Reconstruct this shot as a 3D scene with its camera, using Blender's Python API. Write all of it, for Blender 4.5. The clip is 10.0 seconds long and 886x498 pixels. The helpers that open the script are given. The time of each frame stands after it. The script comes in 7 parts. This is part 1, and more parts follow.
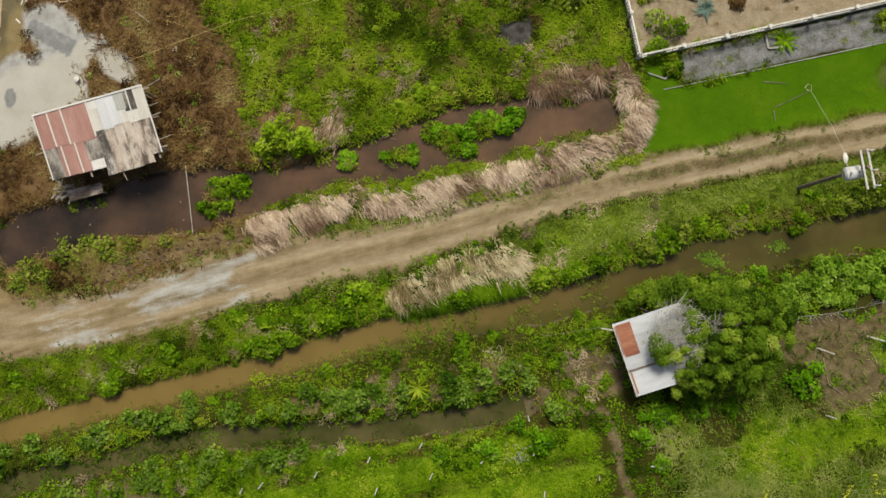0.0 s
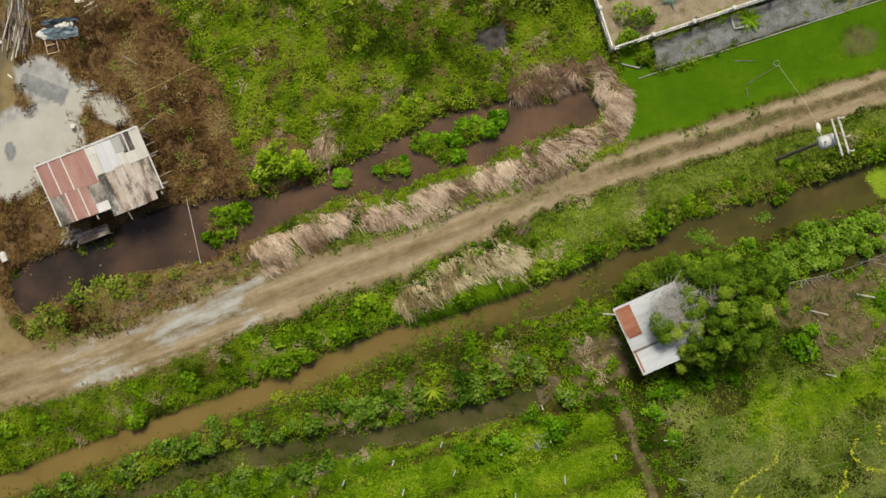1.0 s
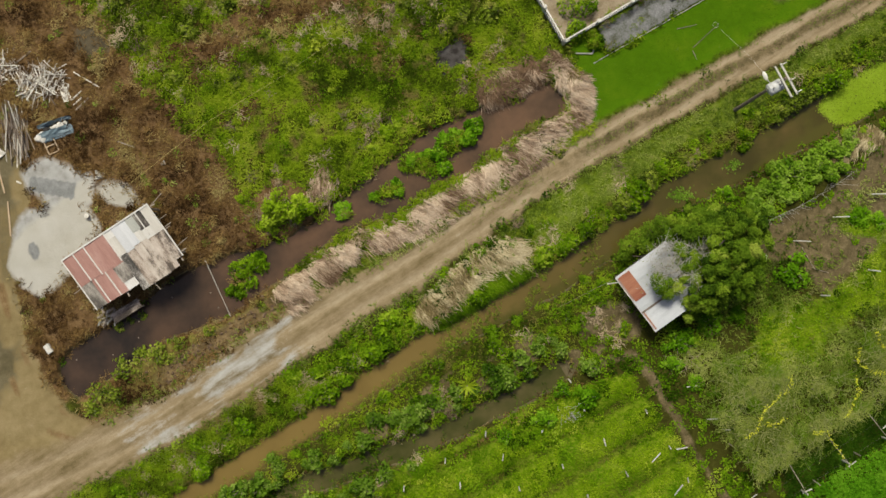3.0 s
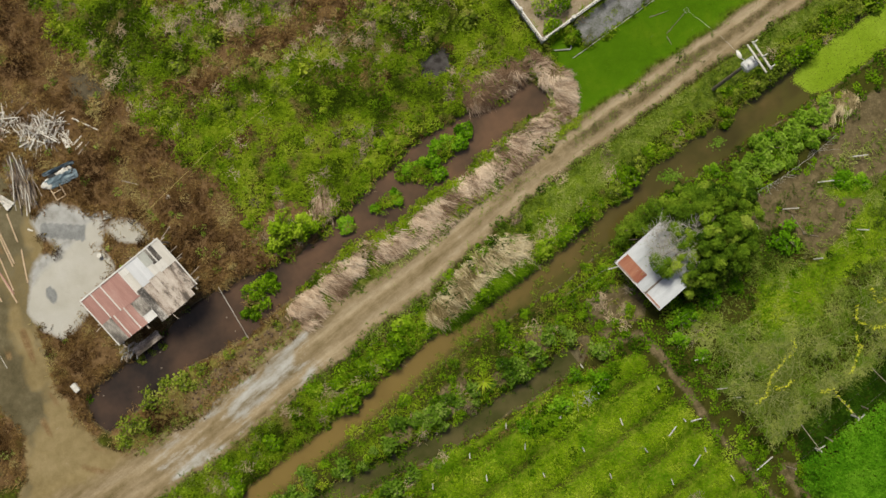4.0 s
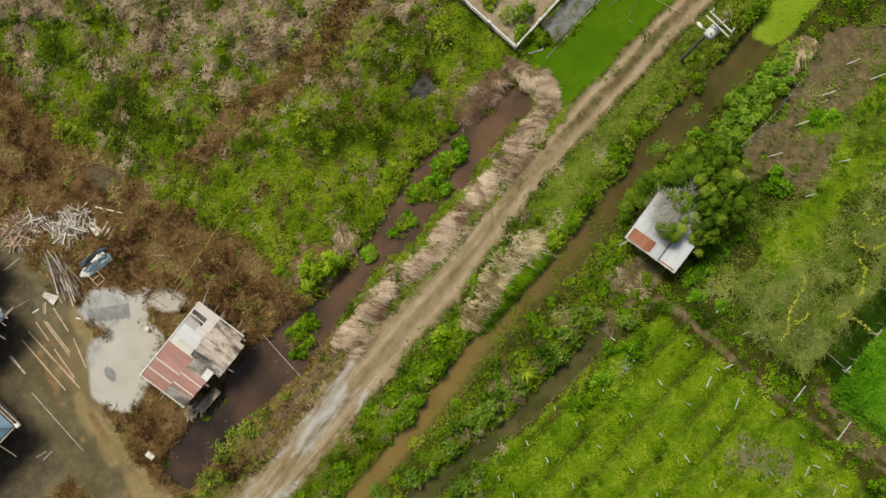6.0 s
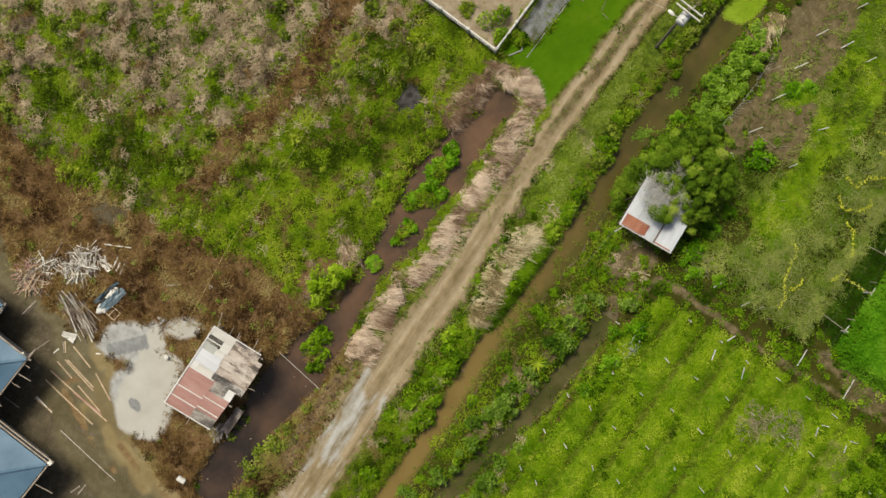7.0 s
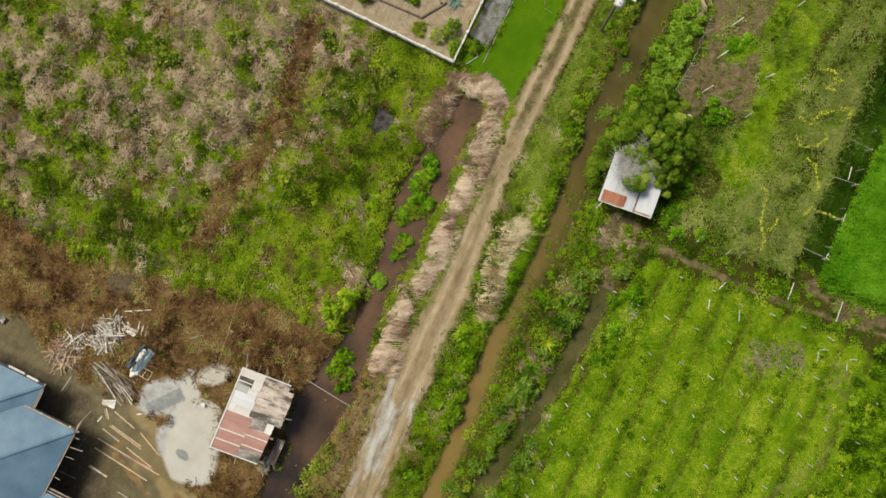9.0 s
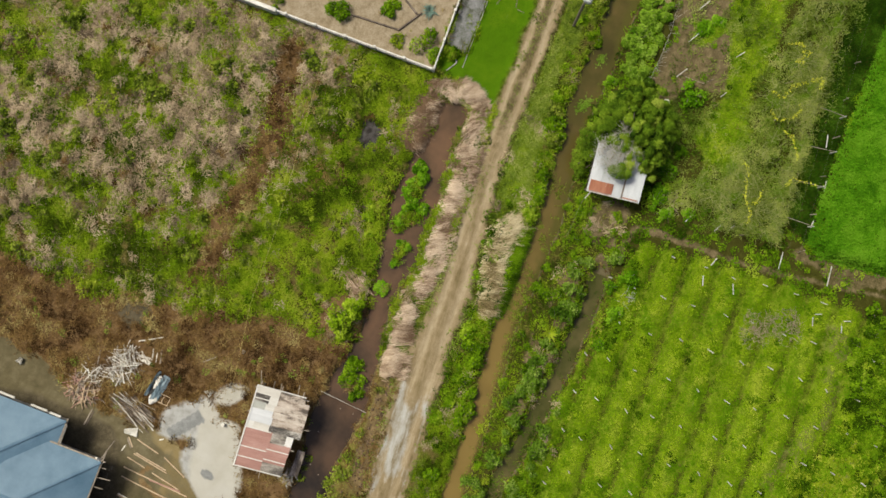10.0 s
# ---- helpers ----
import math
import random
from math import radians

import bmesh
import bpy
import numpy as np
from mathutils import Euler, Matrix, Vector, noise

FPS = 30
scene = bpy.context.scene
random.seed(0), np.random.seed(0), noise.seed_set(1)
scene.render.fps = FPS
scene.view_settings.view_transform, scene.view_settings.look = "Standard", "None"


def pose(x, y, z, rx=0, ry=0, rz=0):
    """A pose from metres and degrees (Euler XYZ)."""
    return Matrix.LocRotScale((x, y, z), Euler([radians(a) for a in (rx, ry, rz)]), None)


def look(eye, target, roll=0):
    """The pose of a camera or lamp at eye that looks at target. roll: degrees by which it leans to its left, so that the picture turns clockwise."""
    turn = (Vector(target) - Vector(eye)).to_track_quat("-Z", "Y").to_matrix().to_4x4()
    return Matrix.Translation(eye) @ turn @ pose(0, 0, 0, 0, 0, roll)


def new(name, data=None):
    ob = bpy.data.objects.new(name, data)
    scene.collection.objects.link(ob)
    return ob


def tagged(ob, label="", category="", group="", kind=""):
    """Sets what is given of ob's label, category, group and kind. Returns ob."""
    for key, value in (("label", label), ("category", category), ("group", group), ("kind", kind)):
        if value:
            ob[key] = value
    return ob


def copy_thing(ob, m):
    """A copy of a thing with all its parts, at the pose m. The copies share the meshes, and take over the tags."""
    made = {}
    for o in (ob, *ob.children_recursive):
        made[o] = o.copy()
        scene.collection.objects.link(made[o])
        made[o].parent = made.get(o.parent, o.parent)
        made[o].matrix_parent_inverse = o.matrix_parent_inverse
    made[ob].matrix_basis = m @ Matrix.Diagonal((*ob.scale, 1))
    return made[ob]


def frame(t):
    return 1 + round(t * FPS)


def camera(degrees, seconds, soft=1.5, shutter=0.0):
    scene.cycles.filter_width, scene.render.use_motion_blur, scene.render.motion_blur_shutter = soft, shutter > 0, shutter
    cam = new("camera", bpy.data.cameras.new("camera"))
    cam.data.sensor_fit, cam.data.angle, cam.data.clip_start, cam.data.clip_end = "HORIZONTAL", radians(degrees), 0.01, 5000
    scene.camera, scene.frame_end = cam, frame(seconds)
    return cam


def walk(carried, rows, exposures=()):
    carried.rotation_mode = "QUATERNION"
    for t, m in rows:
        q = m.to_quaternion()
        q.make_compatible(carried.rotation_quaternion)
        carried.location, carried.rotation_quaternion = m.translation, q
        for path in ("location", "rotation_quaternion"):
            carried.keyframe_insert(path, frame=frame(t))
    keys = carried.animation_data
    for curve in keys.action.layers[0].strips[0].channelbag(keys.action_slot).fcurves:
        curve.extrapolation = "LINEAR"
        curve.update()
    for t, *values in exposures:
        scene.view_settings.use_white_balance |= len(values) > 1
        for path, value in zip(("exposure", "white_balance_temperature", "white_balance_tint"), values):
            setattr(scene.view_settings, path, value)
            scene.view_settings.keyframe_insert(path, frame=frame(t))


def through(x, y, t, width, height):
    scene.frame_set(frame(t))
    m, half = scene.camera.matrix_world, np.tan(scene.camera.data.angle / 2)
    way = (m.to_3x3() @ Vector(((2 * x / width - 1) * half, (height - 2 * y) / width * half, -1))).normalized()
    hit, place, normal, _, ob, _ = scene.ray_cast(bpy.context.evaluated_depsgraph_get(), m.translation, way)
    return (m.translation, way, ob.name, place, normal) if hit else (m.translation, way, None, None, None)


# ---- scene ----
# Places: metres, x and y level, z up; the dirt road runs about 16 degrees off the x axis.
cam = camera(46.0, 10.0, 1.6)
PATH = [
    (0.0, -0.000, -0.000, 58.896, 0.691, 1.845, 0.000),
    (0.5, -0.222, 0.204, 59.945, 0.504, 1.591, -3.037),
    (1.0, -0.432, 0.424, 61.033, 0.361, 1.392, -5.980),
    (1.5, -0.626, 0.615, 62.168, 0.247, 1.236, -8.997),
    (2.0, -0.827, 0.794, 63.291, 0.180, 1.097, -12.046),
    (2.5, -1.054, 0.944, 64.461, 0.141, 0.943, -15.043),
    (4.0, -1.831, 1.377, 67.747, 0.167, 0.431, -23.939),
    (4.5, -2.177, 1.617, 68.809, 0.173, 0.252, -26.876),
    (5.0, -2.574, 1.975, 69.864, 0.218, 0.128, -29.813),
    (5.5, -2.950, 2.388, 70.957, 0.313, 0.101, -32.700),
    (7.0, -3.660, 3.125, 74.253, 0.450, -0.314, -41.162),
    (7.5, -3.737, 3.306, 75.364, 0.525, -0.438, -43.928),
    (8.0, -3.755, 3.441, 76.481, 0.549, -0.532, -46.690),
    (8.5, -3.725, 3.571, 77.633, 0.549, -0.614, -49.422),
    (9.0, -3.679, 3.704, 78.770, 0.551, -0.705, -52.145),
    (9.5, -3.657, 3.851, 79.900, 0.562, -0.802, -54.864),
    (10.0, -3.641, 4.011, 81.037, 0.606, -0.929, -57.534),
]
walk(cam, [(row[0], pose(*row[1:])) for row in PATH], [(0, -0.16), (5.5, -0.18), (7.5, -0.02), (10, 0.02)])

# ---- daylight: thin high cloud, a soft sun ----
SUN_ELEVATION, SUN_FROM = 60.0, (0.10, 1.0)
world = bpy.data.worlds.new("sky")
world.use_nodes = True
scene.world = world
wn = world.node_tree.nodes
sky = wn.new("ShaderNodeTexSky")
sky.sky_type, sky.sun_disc = "NISHITA", False
sky.sun_elevation, sky.sun_rotation = radians(SUN_ELEVATION), math.atan2(SUN_FROM[0], SUN_FROM[1])
sky.air_density, sky.dust_density = 1.0, 6.0
wn["Background"].inputs["Strength"].default_value = 0.072
world.node_tree.links.new(sky.outputs[0], wn["Background"].inputs["Color"])
sun = new("sun", bpy.data.lights.new("sun", "SUN"))
sun.data.energy, sun.data.angle, sun.data.color = 3.72, radians(15), (1.0, 0.955, 0.79)
sun.matrix_world = look((0, 0, 0), (-SUN_FROM[0], -SUN_FROM[1], -math.hypot(*SUN_FROM) * math.tan(radians(SUN_ELEVATION))))

# ---- small tools ----
rng = np.random.default_rng(7)
ROW_ANGLE = math.atan2(0.714, 3.008)


def mesh_of(name, verts, *faces, smooth=False):
    """A mesh from arrays: verts (n, 3), and one array of faces for each number of corners."""
    me = bpy.data.meshes.new(name)
    verts = np.asarray(verts, dtype=np.float32)
    faces = [np.asarray(f, dtype=np.int32) for f in faces if len(f)]
    starts, corner = [], 0
    for f in faces:
        starts.append(corner + np.arange(len(f)) * f.shape[1])
        corner += f.size
    me.vertices.add(len(verts))
    me.vertices.foreach_set("co", verts.ravel())
    me.loops.add(corner)
    me.loops.foreach_set("vertex_index", np.concatenate([f.ravel() for f in faces]))
    me.polygons.add(sum(len(f) for f in faces))
    me.polygons.foreach_set("loop_start", np.concatenate(starts).astype(np.int32))
    me.update(calc_edges=True)
    me.polygons.foreach_set("use_smooth", np.full(len(me.polygons), smooth))
    me.validate()
    return me


def part(name, shape, material, parent=None, label=""):
    """One mesh object, from a bmesh or a mesh, under its thing."""
    if isinstance(shape, bmesh.types.BMesh):
        me = bpy.data.meshes.new(name)
        shape.to_mesh(me)
        shape.free()
    else:
        me = shape
    if not me.materials:
        me.materials.append(material)
    ob = new(name, me)
    ob.parent = parent
    return tagged(ob, label)


def thing(name, m, label, category, group="", kind=""):
    ob = new(name)
    ob.empty_display_size = 0.2
    ob.matrix_world = m
    return tagged(ob, label, category, group, kind)


def add_box(bm, size, m, bevel=0.0):
    made = bmesh.ops.create_cube(bm, size=1.0, matrix=m @ Matrix.Diagonal((*size, 1)))
    if bevel:
        edges = list({e for v in made["verts"] for e in v.link_edges})
        bmesh.ops.bevel(bm, geom=edges, offset=bevel, segments=1, affect="EDGES")
    return bm


def box(size, m=None, bevel=0.0):
    return add_box(bmesh.new(), size, m or Matrix(), bevel)


def between(a, b):
    """A pose at the middle of a and b whose z axis runs from a to b, and their distance."""
    a, b = Vector(a), Vector(b)
    return Matrix.Translation((a + b) / 2) @ (b - a).to_track_quat("Z", "Y").to_matrix().to_4x4(), (b - a).length


def add_rod(bm, a, b, r0, r1=None, sides=7):
    m, length = between(a, b)
    bmesh.ops.create_cone(bm, cap_ends=True, segments=sides, radius1=r0, radius2=r0 if r1 is None else r1, depth=length, matrix=m)
    return bm


def rod(a, b, r0, r1=None, sides=7):
    return add_rod(bmesh.new(), a, b, r0, r1, sides)


def add_beam(bm, a, b, wide, thick, bevel=0.004):
    m, length = between(a, b)
    return add_box(bm, (wide, thick, length), m, bevel)


def beam(a, b, wide, thick, bevel=0.004):
    return add_beam(bmesh.new(), a, b, wide, thick, bevel)


def tube(points, radii, sides=6):
    """A bent tapering tube as a mesh."""
    pts = [Vector(p) for p in points]
    verts, faces = [], []
    for n, p in enumerate(pts):
        way = (pts[min(n + 1, len(pts) - 1)] - pts[max(n - 1, 0)]).normalized()
        q = way.to_track_quat("Z", "Y")
        for k in range(sides):
            a = 2 * math.pi * k / sides
            verts.append(p + q @ Vector((math.cos(a) * radii[n], math.sin(a) * radii[n], 0)))
    for n in range(len(pts) - 1):
        for k in range(sides):
            faces.append((n * sides + k, n * sides + (k + 1) % sides, (n + 1) * sides + (k + 1) % sides, (n + 1) * sides + k))
    return verts, faces


def tubes_mesh(name, some):
    verts, faces = [], []
    for points, radii, sides in some:
        v, f = tube(points, radii, sides)
        faces += [tuple(i + len(verts) for i in q) for q in f]
        verts += v
    return mesh_of(name, verts, faces, smooth=True)


# ---- fields over the plan ----
TABLE = np.random.default_rng(3).random((256, 256))


def lattice_noise(x, y, seed=0):
    x, y = x + 17.3 * seed + 1000, y + 31.7 * seed + 1000
    ix, iy = np.floor(x).astype(int), np.floor(y).astype(int)
    fx, fy = x - ix, y - iy
    fx, fy = fx * fx * (3 - 2 * fx), fy * fy * (3 - 2 * fy)
    at = lambda a, b: TABLE[a % 256, b % 256]
    return (at(ix, iy) * (1 - fx) + at(ix + 1, iy) * fx) * (1 - fy) + (at(ix, iy + 1) * (1 - fx) + at(ix + 1, iy + 1) * fx) * fy


def clouds(x, y, size, seed=0, octaves=4):
    """Uneven values round 0.5, with forms of about that size."""
    total, weight = 0.0, 0.0
    for k in range(octaves):
        total = total + lattice_noise(x / size * 2**k, y / size * 2**k, seed + k) * 0.55**k
        weight += 0.55**k
    return total / weight


def ease(a, b, v):
    t = np.clip((v - a) / (b - a), 0, 1)
    return t * t * (3 - 2 * t)


def line_distance(x, y, line):
    """The distance to a polyline, and the signed distance across it (left is positive)."""
    best, side = np.full(np.shape(x), 1e9), np.zeros(np.shape(x))
    for (ax, ay), (bx, by) in zip(line, line[1:]):
        ux, uy = bx - ax, by - ay
        t = np.clip(((x - ax) * ux + (y - ay) * uy) / (ux * ux + uy * uy), 0, 1)
        d = np.hypot(x - ax - t * ux, y - ay - t * uy)
        s = np.sign(ux * (y - ay) - uy * (x - ax))
        side = np.where(d < best, d * s, side)
        best = np.minimum(best, d)
    return best, side


def area_distance(x, y, area):
    """The distance to an area's edge, negative inside."""
    inside = np.zeros(np.shape(x), bool)
    closed = list(area) + [area[0]]
    for (ax, ay), (bx, by) in zip(closed, closed[1:]):
        if ay != by:
            inside ^= ((ay > y) != (by > y)) & (x < (bx - ax) * (y - ay) / (by - ay) + ax)
    d, _ = line_distance(x, y, closed)
    return np.where(inside, -d, d)


# ---- materials ----
def shader(name, rough=0.8, metal=0.0, specular=0.3):
    m = bpy.data.materials.new(name)
    m.use_nodes = True
    n, links = m.node_tree.nodes, m.node_tree.links
    b = n["Principled BSDF"]
    b.inputs["Roughness"].default_value = rough
    b.inputs["Metallic"].default_value = metal
    b.inputs["Specular IOR Level"].default_value = specular
    return m, n, links, b


def noise_node(n, links, vector, scale, detail=4.0, rough=0.6):
    tex = n.new("ShaderNodeTexNoise")
    tex.inputs["Scale"].default_value = scale
    tex.inputs["Detail"].default_value = detail
    tex.inputs["Roughness"].default_value = rough
    links.new(vector, tex.inputs["Vector"])
    return tex.outputs["Fac"]


def ramp_node(n, links, value, stops):
    r = n.new("ShaderNodeValToRGB")
    e = r.color_ramp.elements
    while len(e) < len(stops):
        e.new(0.5)
    for k, (at, colour) in enumerate(stops):
        e[k].position = at
        e[k].color = (*colour, 1)
    links.new(value, r.inputs["Fac"])
    return r.outputs["Color"]


def mix_node(n, links, fac, a, b, blend="MIX"):
    x = n.new("ShaderNodeMix")
    x.data_type, x.blend_type = "RGBA", blend
    for socket, value in ((0, fac), (6, a), (7, b)):
        if isinstance(value, bpy.types.NodeSocket):
            links.new(value, x.inputs[socket])
        elif socket == 0:
            x.inputs[0].default_value = value
        else:
            x.inputs[socket].default_value = (*value, 1)
    return x.outputs[2]


def maths(n, links, op, a, b=0.0, clamp=False):
    x = n.new("ShaderNodeMath")
    x.operation, x.use_clamp = op, clamp
    for socket, value in ((0, a), (1, b)):
        if isinstance(value, bpy.types.NodeSocket):
            links.new(value, x.inputs[socket])
        else:
            x.inputs[socket].default_value = value
    return x.outputs[0]


def bump_node(n, links, b, height, strength, distance):
    k = n.new("ShaderNodeBump")
    k.inputs["Strength"].default_value = strength
    k.inputs["Distance"].default_value = distance
    links.new(height, k.inputs["Height"])
    links.new(k.outputs["Normal"], b.inputs["Normal"])


def mottled(name, stops, scale=2.0, rough=0.8, metal=0.0, bump=0.3, fine=25.0, specular=0.3, spread=0.12, drawn=1.0):
    """A surface with broad stains, fine grain and a small difference from piece to piece."""
    m, n, links, b = shader(name, rough, metal, specular)
    where = n.new("ShaderNodeTexCoord").outputs["Object"]
    info = n.new("ShaderNodeObjectInfo").outputs["Random"]
    if drawn != 1.0:
        long = n.new("ShaderNodeMapping")
        long.inputs["Scale"].default_value = (1.0, drawn, 1.0)
        links.new(where, long.inputs["Vector"])
        shift = n.new("ShaderNodeVectorMath")
        shift.operation = "ADD"
        links.new(long.outputs["Vector"], shift.inputs[0])
        links.new(maths(n, links, "MULTIPLY", info, 40.0), shift.inputs[1])
        where = shift.outputs["Vector"]
    broad, grain = noise_node(n, links, where, scale), noise_node(n, links, where, fine, 3)
    value = maths(n, links, "ADD", maths(n, links, "MULTIPLY", broad, 0.75), maths(n, links, "MULTIPLY", grain, 0.25))
    value = maths(n, links, "ADD", value, maths(n, links, "MULTIPLY", maths(n, links, "SUBTRACT", info, 0.5), spread))
    links.new(ramp_node(n, links, value, stops), b.inputs["Base Color"])
    links.new(maths(n, links, "ADD", maths(n, links, "MULTIPLY", grain, 0.25), rough - 0.12), b.inputs["Roughness"])
    bump_node(n, links, b, grain, bump, 0.01)
    return m


def foliage(name, stops, patch=None, patch_scale=0.35, through=0.2, rough=0.7, spread=0.3):
    """Leaves: a tone for each leaf, drifting in patches over the ground; some light passes through."""
    m, n, links, b = shader(name, rough, 0.0, 0.02)
    geo = n.new("ShaderNodeNewGeometry")
    drift = noise_node(n, links, geo.outputs["Position"], patch_scale, 3)
    tone = n.new("ShaderNodeAttribute")
    tone.attribute_name = "tone"
    value = maths(n, links, "ADD", maths(n, links, "MULTIPLY", geo.outputs["Random Per Island"], spread), tone.outputs["Fac"])
    value = maths(n, links, "ADD", value, maths(n, links, "MULTIPLY", maths(n, links, "SUBTRACT", drift, 0.5), 1.2))
    value = maths(n, links, "ADD", value, (1 - spread) / 2)
    colour = ramp_node(n, links, value, stops)
    if patch:
        spot = noise_node(n, links, geo.outputs["Position"], patch[1], 4)
        spot = maths(n, links, "MULTIPLY", maths(n, links, "SUBTRACT", spot, patch[2]), 9.0, True)
        colour = mix_node(n, links, spot, colour, patch[0])
    links.new(colour, b.inputs["Base Color"])
    t = n.new("ShaderNodeBsdfTranslucent")
    links.new(colour, t.inputs["Color"])
    mixed = n.new("ShaderNodeMixShader")
    mixed.inputs[0].default_value = through
    links.new(b.outputs[0], mixed.inputs[1])
    links.new(t.outputs[0], mixed.inputs[2])
    links.new(mixed.outputs[0], n["Material Output"].inputs["Surface"])
    return m


def water_stuff(name, west, east, scale, rough=0.08):
    """Murky water: its silt changes along the channel."""
    m, n, links, b = shader(name, rough, 0.0, 0.25)
    where = n.new("ShaderNodeNewGeometry").outputs["Position"]
    silt = n.new("ShaderNodeAttribute")
    silt.attribute_name = "silt"
    cloud = noise_node(n, links, where, scale, 4)
    much = maths(n, links, "ADD", silt.outputs["Fac"], maths(n, links, "MULTIPLY", maths(n, links, "SUBTRACT", cloud, 0.5), 0.9), True)
    shallow = n.new("ShaderNodeAttribute")
    shallow.attribute_name = "shallow"
    weedy = maths(n, links, "ADD", shallow.outputs["Fac"], maths(n, links, "MULTIPLY", maths(n, links, "SUBTRACT", noise_node(n, links, where, 1.3, 4), 0.5), 1.2))
    weedy = maths(n, links, "MULTIPLY", maths(n, links, "SUBTRACT", weedy, 0.25), 1.5, True)
    open_water = mix_node(n, links, much, ramp_node(n, links, cloud, west), ramp_node(n, links, cloud, east))
    links.new(mix_node(n, links, weedy, open_water, (0.072, 0.066, 0.013)), b.inputs["Base Color"])
    bump_node(n, links, b, noise_node(n, links, where, 3.0, 2), 0.04, 0.02)
    return m


